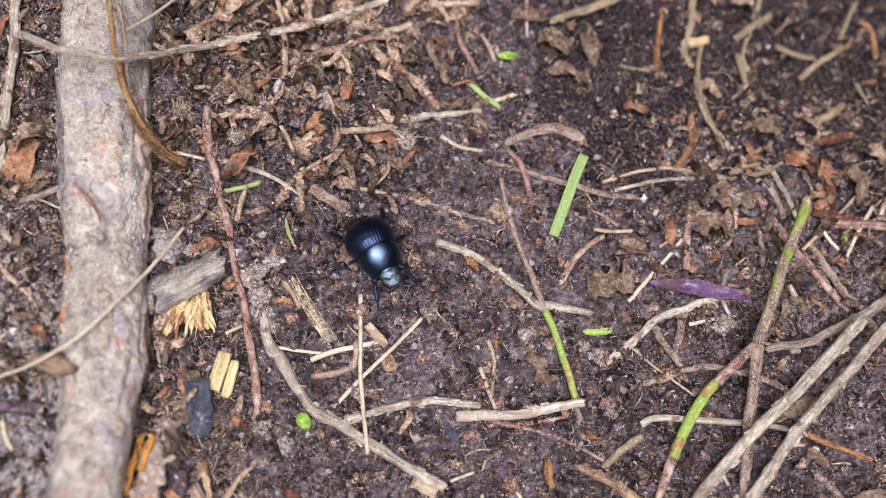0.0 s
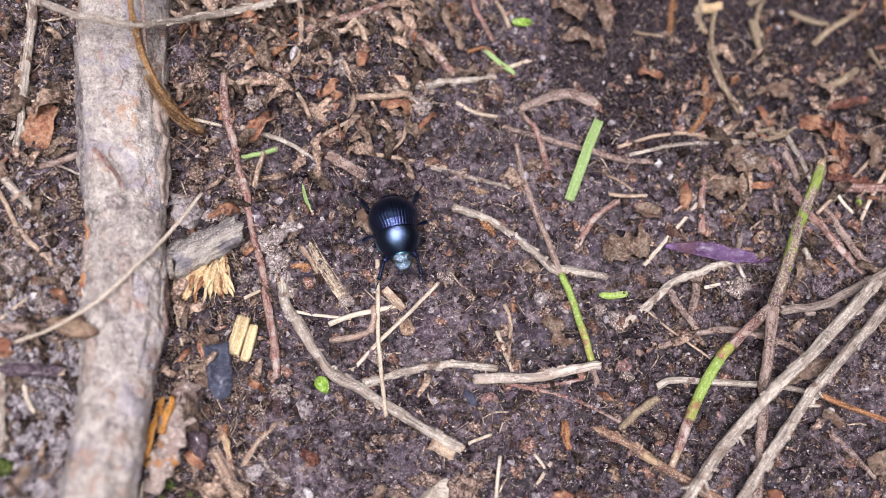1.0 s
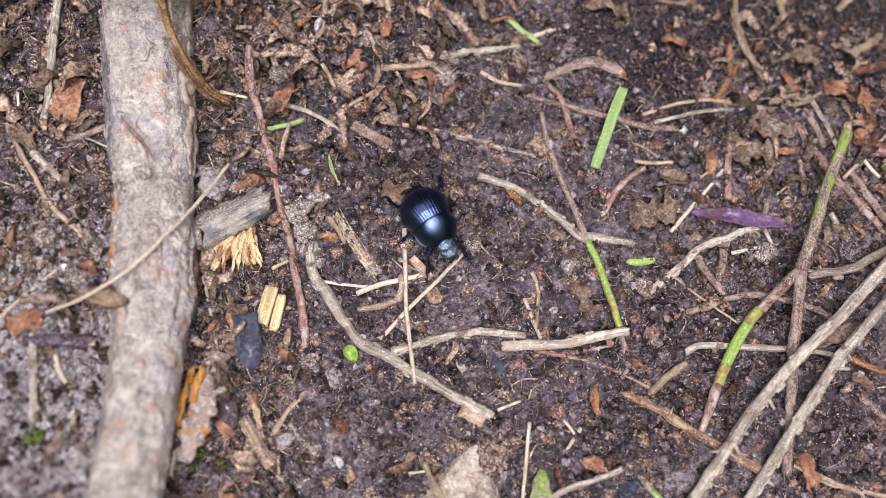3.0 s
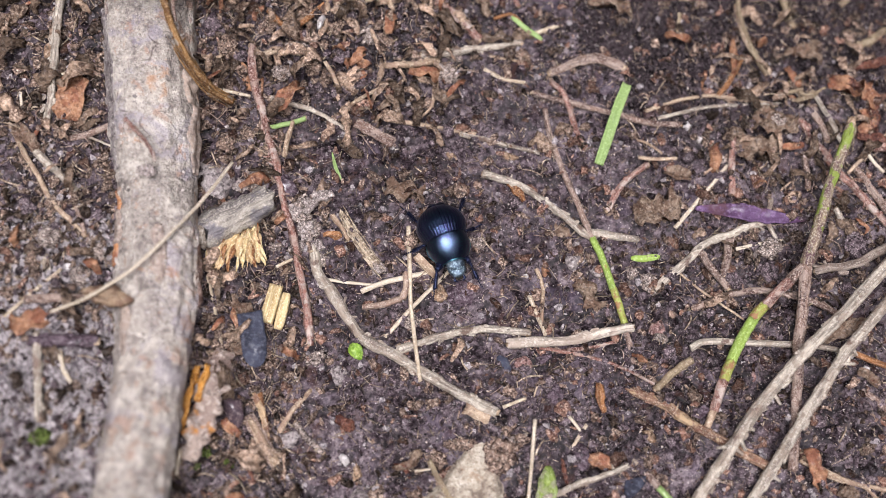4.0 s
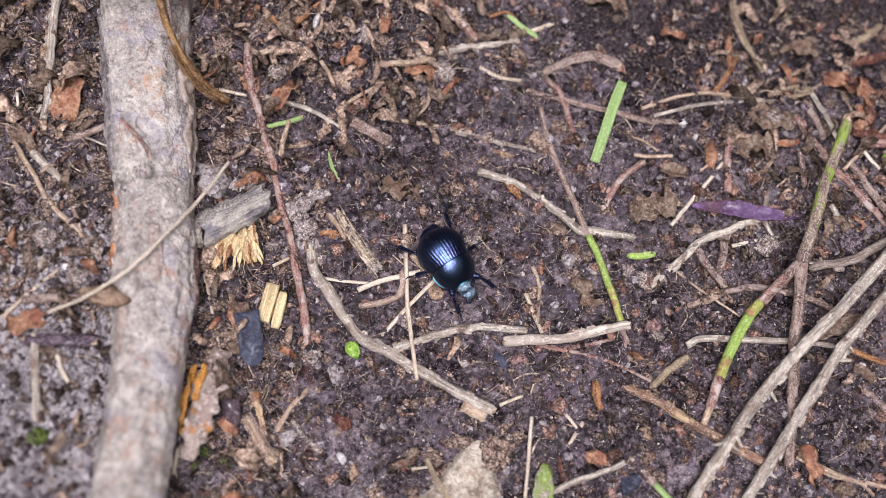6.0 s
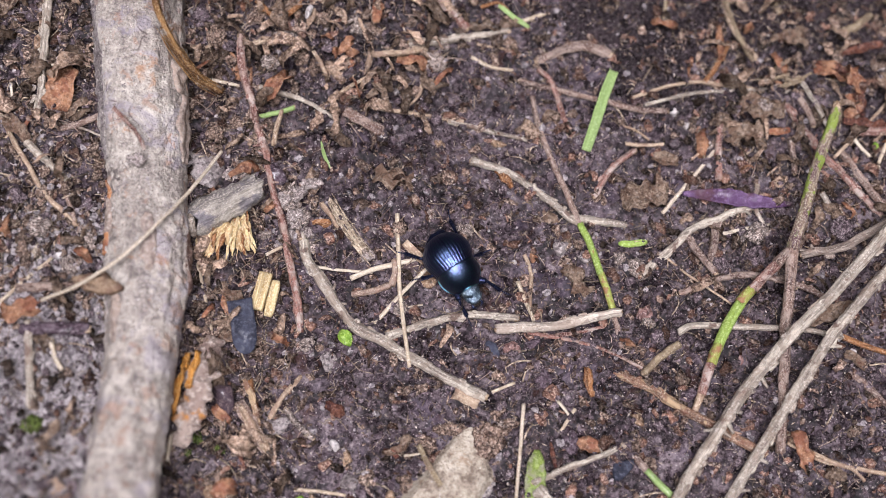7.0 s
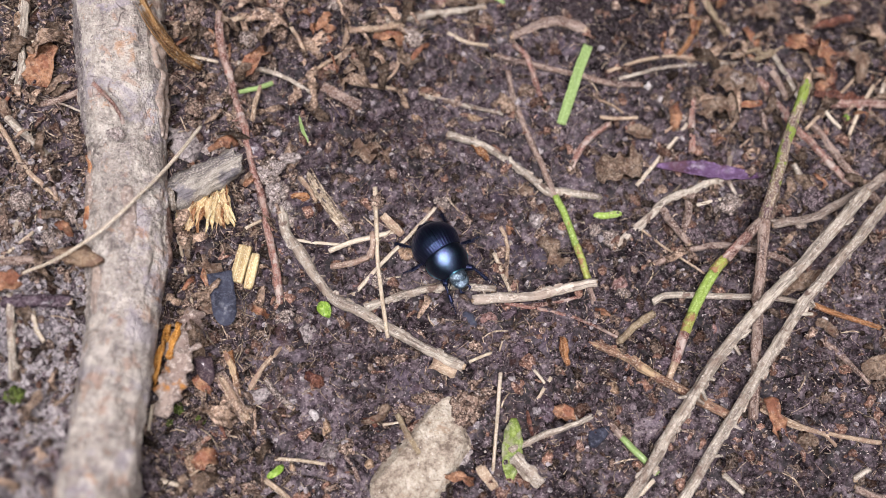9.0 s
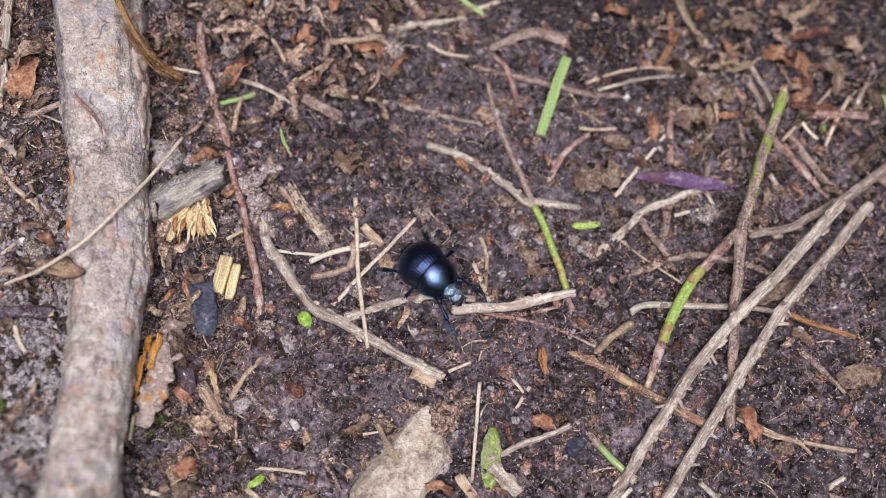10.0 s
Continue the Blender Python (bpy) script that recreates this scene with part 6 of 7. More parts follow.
leaf("straw_strip", "flattened greenish straw on a stone", [(7.9, -108.4, 2.6), (9.4, -112, 3.6), (11.7, -116.2, 3.8)], 1.0, KHAKI, tip=0.05, curl=0.1, ragged=0.1, category='straw')
straw("straw", "thin white fibre on a stone", [(5.2, -110.2, 1.6), (8.2, -109.9, 2.5)], 0.26, WHITE_STRAW)
leaf("bark_strip", "pale bark strip under a stone", [(8.6, -121.2, 0.6), (12.9, -120.7, 1.5), (18.3, -120.4, 0.4)], 1.18, DEADLEAF, tip=0.5, category='bark strip', wave=0.8, ragged=0.4, curl=0.32)
leaf("wood_chip", "pale pinkish wood chip in soil", [(23, -119, 0.3), (24.1, -121.1, 0.5), (25.6, -123.3, 0.2)], 1.91, BEIGE, tip=0.1, thick=0.7, category='wood chip')
leaf("wood_chip", "grey-white chip on a green leaf", [(29.4, -117.6, 1.2), (31.5, -120.3, 1.3), (34, -123.3, 0.6)], 2.7, GREY, tip=0.2, thick=0.6, ragged=0.4, category='wood chip')
straw("straw", "white broken straw under a stick", [(51.4, -127.5, 0.3), (53.7, -125.4, 0.4), (55.8, -123.6, 0.3)], 0.51, WHITE_STRAW)
twig("twig", "thin branching rootlet in the soil", [(77.6, -111.4, 0.3), (83.1, -115, 0.4), (88.8, -116.8, 0.4), (91.3, -119.3, 0.2)], 0.32, 0.36, BEIGE)
clod("cone_scale", "brown rounded seed case on soil", 85.8, -117.9, 2.48, 2.02, 1.46, DEADLEAF, category='seed case')
twig("twig", "orange-brown twig in soil", [(93.9, -127.2, 0.2), (96.9, -128.7, 0.3), (101.5, -131.1, 0.2)], 0.81, 0.72, BROWN)
twig("twig", "short grey twig in soil", [(93.8, -125.9, 0.3), (97, -124.2, 0.3)], 0.63, 0.54, GREY)
twig("twig", "dark grey twig in soil", [(69.2, -123.3, 0.1), (71.1, -125.5, 0.2), (73.5, -128.3, 0.1)], 0.54, 0.45, GREY)
leaf("leaf", "brown smooth leaf beside sticks", [(98.1, -105, 0.4), (101.6, -104.8, 1.5), (106.4, -105.5, 0.4)], 4.39, DEADLEAF, tip=0.5, wave=0.8, ragged=0.4, curl=0.32)
leaf("leaf", "pale leaf bit among sticks", [(91, -94.9, 0.3), (92.7, -96.3, 1.1), (94.4, -98, 0.2)], 2.02, DEADLEAF, tip=0.5, wave=0.8, ragged=0.4, curl=0.32)

# crumbly mould and small bits
clod("crumbly_clod", "crumbly grey-brown aggregate of mould", -14.8, -57.3, 2.48, 2.25, 1.80, MOSS, turn=155)
clod("crumbly_clod", "crumbly grey-brown aggregate of mould", -12.8, -62.5, 2.02, 2.93, 1.57, MOSS, turn=120)
clod("crumbly_clod", "crumbly grey-brown aggregate of mould", -11.3, -68.3, 1.57, 2.25, 1.12, MOSS, turn=65)
clod("crumbly_clod", "crumbly grey-brown aggregate of mould", -16.5, -66.1, 1.35, 1.35, 1.12, MOSS, turn=168)
clod("crumbly_clod", "crumbly grey-brown aggregate of mould", -14.6, -59.8, 2.25, 1.80, 1.35, MOSS, turn=12)
clod("crumbly_clod", "crumbly grey-brown aggregate of mould", 15.1, -30.4, 2.93, 2.48, 1.57, MOSS, turn=115)
clod("crumbly_clod", "crumbly grey-brown aggregate of mould", 12.3, -29.2, 1.57, 1.35, 1.01, MOSS, turn=160)
clod("crumbly_clod", "crumbly grey-brown aggregate of mould", 17.0, -27.3, 1.80, 1.35, 1.01, MOSS, turn=165)
clod("crumbly_clod", "crumbly grey-brown aggregate of mould", -23.6, -53.6, 1.80, 1.57, 1.35, MOSS, turn=85)
clod("crumbly_clod", "crumbly grey-brown aggregate of mould", -20.0, -65.7, 1.57, 1.12, 1.12, MOSS, turn=5)
clod("crumbly_clod", "crumbly brown lump of leaf mould", -20.1, -47.2, 2.25, 1.80, 1.57, FLAKE, turn=0)
clod("crumbly_clod", "crumbly grey-brown aggregate of mould", -26.9, -58.4, 2.02, 1.35, 1.35, MOSS, turn=155)
clod("crumbly_clod", "crumbly grey-brown aggregate of mould", 54.0, -86.7, 1.80, 1.57, 1.12, MOSS, turn=140)
clod("crumbly_clod", "dark crumbly clod of soil", 94.4, -69.6, 3.38, 2.93, 1.80, CRUMB, turn=55)
clod("crumbly_clod", "crumbly grey-brown aggregate of mould", 77.5, -69.3, 3.38, 2.25, 1.57, MOSS, turn=30)
clod("crumbly_clod", "dark crumbly clod of soil", 72.9, -70.2, 2.70, 1.80, 1.35, CRUMB, turn=20)
clod("crumbly_clod", "crumbly grey-brown aggregate of mould", 53.0, -75.6, 2.70, 2.25, 1.24, MOSS, turn=125)
clod("crumbly_clod", "crumbly grey-brown aggregate of mould", 49.9, -73.2, 1.35, 1.57, 1.01, MOSS, turn=135)
clod("crumbly_clod", "dark crumbly clod of soil", 77.0, -73.9, 2.93, 2.25, 1.57, CRUMB, turn=70)
clod("crumbly_clod", "dark crumbly clod of soil", 69.5, -75.2, 2.70, 2.02, 1.35, CRUMB, turn=120)
clod("crumbly_clod", "crumbly grey-brown aggregate of mould", -0.3, -70.5, 1.57, 1.35, 1.01, MOSS, turn=40)
clod("crumbly_clod", "crumbly brown lump of leaf mould", 6.5, -65.6, 1.57, 2.02, 1.01, FLAKE, turn=115)
clod("crumbly_clod", "crumbly grey-brown aggregate of mould", 12.8, -62.9, 1.12, 1.80, 0.90, MOSS, turn=5)
clod("crumbly_clod", "crumbly grey-brown aggregate of mould", 19.4, -66.1, 2.02, 1.57, 1.01, MOSS, turn=150)
clod("crumbly_clod", "crumbly grey-brown aggregate of mould", -12.5, -88.0, 2.70, 1.35, 1.01, MOSS, turn=35)
clod("crumbly_clod", "crumbly brown lump of leaf mould", -10.0, -88.4, 1.12, 1.12, 0.90, FLAKE, turn=153)
clod("crumbly_clod", "dark crumbly clod of soil", 93.6, -42.2, 2.70, 1.57, 1.35, CRUMB, turn=170)
clod("crumbly_clod", "crumbly grey-brown aggregate of mould", -61.3, -64.9, 2.93, 2.25, 1.57, MOSS, turn=150)
clod("crumbly_clod", "crumbly grey-brown aggregate of mould", -53.1, -67.3, 2.25, 2.70, 1.57, MOSS, turn=30)
clod("crumbly_clod", "crumbly grey-brown aggregate of mould", -56.1, -72.1, 2.70, 1.80, 1.35, MOSS, turn=105)
clod("crumbly_clod", "dark crumbly clod of soil", -65.6, -58.6, 2.48, 1.80, 1.35, CRUMB, turn=75)
clod("crumbly_clod", "crumbly brown lump of leaf mould", 43.7, -104.7, 2.25, 1.57, 1.01, FLAKE, turn=110)
clod("crumbly_clod", "crumbly grey-brown aggregate of mould", 23.9, -105.2, 1.35, 1.12, 0.90, MOSS, turn=100)
clod("crumbly_clod", "crumbly grey-brown aggregate of mould", 69.3, -49.8, 2.48, 1.80, 1.35, MOSS, turn=140)
clod("crumbly_clod", "crumbly grey-brown aggregate of mould", 82.4, -42.4, 2.70, 1.80, 1.35, MOSS, turn=60)
clod("crumbly_clod", "dark crumbly clod of soil", 87.8, -51.2, 2.25, 1.80, 1.35, CRUMB, turn=45)
clod("crumbly_clod", "crumbly grey-brown aggregate of mould", 5.8, -81.5, 2.25, 1.57, 0.90, MOSS, turn=75)
clod("crumbly_clod", "dark crumbly clod of soil", -6.2, -79.3, 1.57, 1.12, 0.79, CRUMB, turn=50)
clod("crumbly_clod", "dark crumbly clod of soil", 2.1, -77.4, 1.80, 1.35, 0.90, CRUMB, turn=45)
clod("crumbly_clod", "crumbly grey-brown aggregate of mould", -14.6, -25.2, 3.38, 2.25, 1.80, MOSS, turn=25, lift=1.1)
clod("crumbly_clod", "crumbly brown lump of leaf mould", -10.0, -29.7, 2.70, 2.93, 2.02, FLAKE, turn=90, lift=0.0)
clod("crumbly_clod", "crumbly grey-brown aggregate of mould", -18.0, -30.2, 2.25, 1.80, 1.57, MOSS, turn=110, lift=0.0)
clod("crumbly_clod", "dark crumbly clod of soil", -5.9, -26.4, 2.70, 2.02, 1.57, CRUMB, turn=55, lift=0.6)
clod("crumbly_clod", "dark crumbly clod of soil", -11.3, -34.1, 2.93, 2.25, 1.57, CRUMB, turn=80, lift=0.0)
clod("crumbly_clod", "crumbly brown lump of leaf mould", -3.3, -32.2, 2.02, 2.93, 1.35, FLAKE, turn=50, lift=0.0)
clod("crumbly_clod", "dark crumbly clod of soil", -18.4, -24.2, 2.02, 2.25, 1.57, CRUMB, turn=35, lift=0.6)
clod("crumbly_clod", "crumbly grey-brown aggregate of mould", -0.6, -22.9, 2.25, 2.93, 1.35, MOSS, turn=70, lift=0.0)
clod("crumbly_clod", "crumbly brown lump of leaf mould", 2.8, -24.0, 1.80, 3.38, 1.12, FLAKE, turn=50, lift=0.0)
clod("crumbly_clod", "crumbly brown lump of leaf mould", -21.1, -20.3, 2.48, 1.57, 1.35, FLAKE, turn=60, lift=0.0)
clod("crumbly_clod", "dark crumbly clod of soil", -25.8, -27.1, 2.02, 1.57, 1.35, CRUMB, turn=95, lift=0.6)
clod("crumbly_clod", "dark crumbly clod of soil", -13.1, -21.0, 2.48, 1.57, 1.57, CRUMB, turn=50, lift=0.0)
clod("crumbly_clod", "crumbly brown lump of leaf mould", -7.4, -21.4, 2.25, 1.57, 1.35, FLAKE, turn=120, lift=0.0)
clod("crumbly_clod", "dark crumbly clod of soil", -14.3, -39.1, 2.25, 1.57, 1.12, CRUMB, turn=0, lift=0.0)
clod("crumbly_clod", "crumbly brown lump of leaf mould", -28.5, -25.4, 2.02, 2.70, 1.35, FLAKE, turn=135, lift=0.6)
clod("crumbly_clod", "dark crumbly clod of soil", -31.1, -20.8, 2.25, 2.70, 1.35, CRUMB, turn=150, lift=0.0)
clod("crumbly_clod", "crumbly brown lump of leaf mould", -25.0, -43.1, 1.57, 2.02, 1.12, FLAKE, turn=100, lift=0.0)
clod("crumbly_clod", "crumbly brown lump of leaf mould", -28.8, -45.6, 1.57, 2.48, 1.12, FLAKE, turn=125, lift=0.6)
twig("twig", "small pale frayed twig on soil", [(-4.4, -37.4, 0.2), (-1.7, -35.7, 0.3), (1.3, -34.2, 0.2)], 0.41, 0.36, BEIGE)
leaf("leaf", "beige torn leaf bit on soil", [(1, -38.2, 0.3), (2.8, -37.1, 1.1), (5.1, -35.1, 0.2)], 1.52, DEADLEAF, tip=0.4, ragged=0.85, wave=0.8, curl=0.32)
twig("twig", "thin curved beige rootlet", [(12.6, -35.3, 0.2), (11.5, -38.4, 0.3), (8.4, -40.9, 0.1)], 0.36, 0.27, BEIGE)
leaf("leaf", "small yellowish leaf bit on soil", [(36.4, -44.3, 0.3), (37.5, -43.4, 1.1), (39.7, -44.4, 0.2)], 1.69, DEADLEAF, tip=0.4, ragged=0.75, wave=0.8, curl=0.32)
straw("straw", "pale straw piece on soil", [(52.8, -49.5, 0.2), (56.5, -50, 0.3), (60.6, -49.9, 0.2)], 0.43, BEIGE)
leaf("leaf", "yellow-brown leaf bit on soil", [(58, -52.7, 0.3), (60.1, -53.3, 1.2), (63.1, -54, 0.2)], 2.53, DEADLEAF, tip=0.5, ragged=0.75, wave=0.8, curl=0.32)
twig("twig", "fine forked twig on soil", [(52.9, -45.8, 0.1), (55.1, -46.8, 0.3), (57.8, -48.8, 0.1)], 0.23, 0.23, BEIGE)
twig("stick", "grey-purple short stick in soil", [(63.1, -68.8, 0.1), (65.7, -72.8, 0.2), (68.3, -77.2, 0.1)], 0.81, 0.72, BROWN)
twig("twig", "dark upright-lying stick in soil", [(69.6, -67.1, 0), (68.9, -71.2, 0.1), (67.8, -74.6, 0)], 0.81, 0.81, BROWN)
straw("straw", "thin grey straw on soil", [(58.7, -73.3, 0.2), (63.5, -77.9, 0.3), (70.7, -83.5, 0.2)], 0.26, BEIGE)
straw("straw", "white straw end in litter", [(70.6, -69.2, 0.6), (75.3, -68.3, 0.6), (80.2, -67.7, 0.4)], 0.38, WHITE_STRAW)
twig("twig", "brown rootlet beside a straw", [(30.8, -71.8, 0.1), (31.8, -75.9, 0.2), (31.1, -82.2, 0.2), (31.8, -85.1, 0.1)], 0.41, 0.36, BEIGE)
twig("twig", "bent grey thin twig", [(78.5, -59.3, 0.6), (77.5, -64, 0.5), (79.7, -69.4, 0.4)], 0.45, 0.36, GREY)
twig("twig", "pale short twig behind a stem", [(91.5, -61.8, 0.4), (92.8, -64.8, 0.4), (94.7, -66.4, 0.2)], 0.63, 0.54, GREY)
straw("straw", "pale straw leaning in litter", [(99.3, -50.7, 0.8), (96.8, -54.2, 0.6)], 0.34, BEIGE)
twig("twig", "small pale twig by a stick end", [(-8.8, -59.8, 0.2), (-7.2, -62, 0.3), (-5.7, -64.8, 0.2)], 0.54, 0.45, BEIGE, amp=0.3)
leaf("wood_chip", "orange chip beside a clod", [(-10.6, -63.7, 0.3), (-8.9, -63.6, 0.5), (-7, -64, 0.2)], 1.35, ORANGE, tip=0.5, thick=0.6, category='wood chip', ragged=0.6, wave=0.4)
leaf("leaf", "green shoot at the far edge", [(117.9, -42.8, 0.6), (118.6, -48.7, 0.9), (120, -53, 0.3)], 1.8, GRASS, tip=0.5, category='grass blade')
twig("twig", "beige twig above a chip", [(-6.7, -33.8, 0.4), (-7.8, -31.6, 0.6), (-9.4, -28.6, 0.5)], 0.36, 0.36, BEIGE)
twig("twig", "thin twig in leaf mould", [(-21.2, -26.7, 0.8), (-17.8, -25.7, 0.8), (-13.9, -26.8, 0.5)], 0.36, 0.45, BEIGE)
twig("twig", "thin curled rootlet in mould", [(-30.6, -27.6, 0.8), (-27.3, -25.9, 1), (-23.5, -26.9, 0.8), (-19.9, -25.4, 0.5)], 0.36, 0.36, BEIGE)
twig("twig", "short beige twig by the red twig", [(-17.9, -47.3, 0.4), (-17.2, -43.8, 0.5), (-16, -40.3, 0.3)], 0.54, 0.45, BEIGE)
straw("straw", "short straw beside the broken wood", [(-19.8, -69.8, 0.4), (-16.6, -68.2, 0.6)], 0.34, STRAW)
leaf("leaf", "brown leaf bit near the stub", [(-28.8, -76, 0.3), (-26.6, -78.4, 1.3), (-24.1, -79.3, 0.3)], 2.53, DEADLEAF, tip=0.4, ragged=0.75, wave=0.8, curl=0.32)
leaf("leaf", "pinkish leaf bit near the root", [(-28.3, -82.6, 0.3), (-26.7, -83.6, 1.2), (-24.9, -82.6, 0.2)], 2.02, DEADLEAF, tip=0.4, ragged=0.65, wave=0.8, curl=0.32)
leaf("leaf", "red bark bit near the root", [(-27.1, -106.5, 0.3), (-25.5, -108.1, 1), (-24.6, -110.7, 0.2)], 0.81, REDLEAF, tip=0.4, ragged=0.65, wave=0.8, curl=0.32)
leaf("leaf", "pink bark flake on soil", [(4.3, -111.4, 0.3), (3.3, -109.5, 1), (1.5, -108.8, 0.2)], 0.81, REDLEAF, tip=0.4, wave=0.8, ragged=0.4, curl=0.32)
twig("twig", "fine brown rootlet on soil", [(-2.2, -115.4, 0.1), (-0.7, -117.6, 0.2), (0.2, -120.3, 0.1)], 0.36, 0.36, BROWN)


# ---- what nobody could count: crumbs, grit, flakes, fibres ----
def spread(rng, n, weight=None):
    """Plan places over the seen patch, denser where weight says."""
    out = []
    while len(out) < n:
        x, y = rng.uniform(-85, 130), rng.uniform(-140, 32)
        if weight is None or rng.random() < weight(x, y):
            out.append((x, y))
    return out


def litter_weight(x, y):
    w = 0.2 + 0.3 * smooth((x - 50) / 30) * smooth((y + 95) / 40) + 0.3 * math.exp(-((x + 4) ** 2 + (y + 12) ** 2) / 600)
    w += 0.75 * smooth((-x - 12) / 10) + 0.4 * max(0.0, noise.noise(Vector((x * 0.06, y * 0.06, 2))))
    return min(1.0, w * (1 - 0.75 * smooth((y + 35) / 40) * smooth((x - 20) / 30)) * (1 - 0.7 * smooth((-x - 42) / 6) * smooth((-y - 74) / 16)))


def mould_weight(x, y):
    """Thick leaf mould: beside the root and in the far corner by it, thinly in the litter."""
    return min(1.0, 0.95 * math.exp(-((x + 6) ** 2 / 420 + (y + 8) ** 2 / 520)) + 0.14 * smooth((-x - 50) / 5) * (0.4 + 0.6 * smooth((y + 60) / 25)) + 0.14 * smooth((-x - 14) / 4) * smooth((x + 34) / 3) + 0.16 * smooth((x - 55) / 25) * smooth((y + 90) / 30) * (1 - 0.7 * smooth((y + 40) / 25)) + 0.002)


def dark_soil_weight(x, y):
    return smooth((x - 28) / 34) * smooth((y + 52) / 36)


def soil_weight(x, y):
    return (0.3 + 0.7 * crumbly(x, y)) * (1 - 0.85 * dark_soil_weight(x, y)) * (1 - 0.75 * math.exp(-((x + 8) ** 2 / 500 + (y + 6) ** 2 / 700)))


def pale_weight(x, y):
    return 0.05 + 0.95 * smooth((-x - 42) / 8) * (0.15 + 0.85 * smooth((-y - 50) / 24))


def crumbs(name, label, count, lo, hi, mat, seed, weight=None, power=2.5, level=1, sink=0.3):
    rng = random.Random(seed)
    vs, fs = ball(level)
    vs = np.array([tuple(v) for v in vs])
    fs = np.array(fs)
    verts, faces = [], []
    for i, (x, y) in enumerate(spread(rng, count, weight)):
        r = lo + (hi - lo) * rng.random() ** power
        jig = np.array([rng.uniform(0.6, 1.25) for _ in range(len(vs))])
        w = vs * jig[:, None] * np.array([r * rng.uniform(0.7, 1.3), r * rng.uniform(0.7, 1.3), r * rng.uniform(0.5, 0.9)])
        a = rng.uniform(0, 6.28)
        w = w @ np.array([[math.cos(a), -math.sin(a), 0], [math.sin(a), math.cos(a), 0], [0, 0, 1]])
        verts.append(w + np.array([x, y, top(x, y) + r * sink]))
        faces.append(fs + i * len(vs))
    ob = new(name, mesh_of(name, np.concatenate(verts).tolist(), np.concatenate(faces).tolist(), mat, soft=level > 1))
    tagged(ob, label, "soil", kind="stuff")


def scatter(name, label, category, count, maker, mat, seed, weight=None):
    rng = random.Random(seed)
    geos = []
    for x, y in spread(rng, count, weight):
        geos.append(moved(maker(rng), (x, y, top(x, y))))
    tagged(new(name, mesh_of(name, *joined(geos)[:2], mat, joined(geos)[2])), label, category, kind="stuff")


def fibre(rng):
    l, a, r = 0.8 + 5.5 * rng.random() ** 3, rng.uniform(0, 6.28), rng.uniform(0.05, 0.2)
    b = a + rng.uniform(-0.7, 0.7)
    z = rng.uniform(0.0, 0.8)
    p = [Vector((0, 0, z * 0.3)), Vector((math.cos(a) * l / 2, math.sin(a) * l / 2, z + 0.3)), Vector((math.cos(a) * l / 2 + math.cos(b) * l / 2, math.sin(a) * l / 2 + math.sin(b) * l / 2, 0.1))]
    return tube(spline(p, l / 4), r, r * 0.7, 5, 0.15, rng.uniform(0, 99), 0.1)


def flake(rng):
    l, a = 0.5 + 2.8 * rng.random() ** 2, rng.uniform(0, 6.28)
    d = Vector((math.cos(a), math.sin(a), 0))
    p = [Vector((0, 0, 0.2)), d * l / 2 + Vector((0, 0, rng.uniform(0.2, 0.9))), d * l + Vector((0, 0, rng.uniform(0, 0.6)))]
    return sheet(spline(p, l / 4), l * rng.uniform(0.2, 0.8), 0.12, rng.uniform(-0.3, 0.35), 0.9, rng.uniform(0, 99), 0.5, 5, rng.uniform(-0.9, 0.9), 0.5)


def curl(rng):
    l, a, h = rng.uniform(2.0, 8.0), rng.uniform(0, 6.28), rng.uniform(0.8, 4.2)
    d, b = Vector((math.cos(a), math.sin(a), 0)), rng.uniform(-0.8, 0.8)
    e = Vector((math.cos(a + b), math.sin(a + b), 0))
    p = [Vector((0, 0, 0.1)), d * l * 0.35 + Vector((0, 0, h)), d * l * 0.5 + e * l * 0.4 + Vector((0, 0, h * rng.uniform(0.1, 1.0)))]
    return sheet(spline(p, l / 6), l * rng.uniform(0.1, 0.4), 0.15, rng.uniform(-0.5, 0.6), 0.9, rng.uniform(0, 99), 0.5, 6, rng.uniform(-0.9, 0.9), 0.6)


def hair(rng):
    """A hair-fine bent rootlet."""
    l, a, r = rng.uniform(1.5, 6.0), rng.uniform(0, 6.28), rng.uniform(0.035, 0.075)
    b = a + rng.uniform(-1.2, 1.2)
    m = Vector((math.cos(a), math.sin(a), 0)) * l / 2
    p = [Vector((0, 0, 0.15)), m + Vector((0, 0, rng.uniform(0.3, 1.0))), m + Vector((math.cos(b), math.sin(b), 0)) * l / 2 + Vector((0, 0, 0.15))]
    return tube(spline(p, l / 5), r, r * 0.7, 4, 0.1, rng.uniform(0, 99), 0.2)


def sliver(rng):
    l, a, r = rng.uniform(0.3, 1.6), rng.uniform(0, 6.28), rng.uniform(0.04, 0.13)
    d = Vector((math.cos(a) * l, math.sin(a) * l, rng.uniform(-0.2, 0.4)))
    return tube([Vector((0, 0, 0.25)), d * 0.5 + Vector((0, 0, 0.4)), d + Vector((0, 0, 0.25))], r, r * 0.6, 4, 0.3, rng.uniform(0, 99))


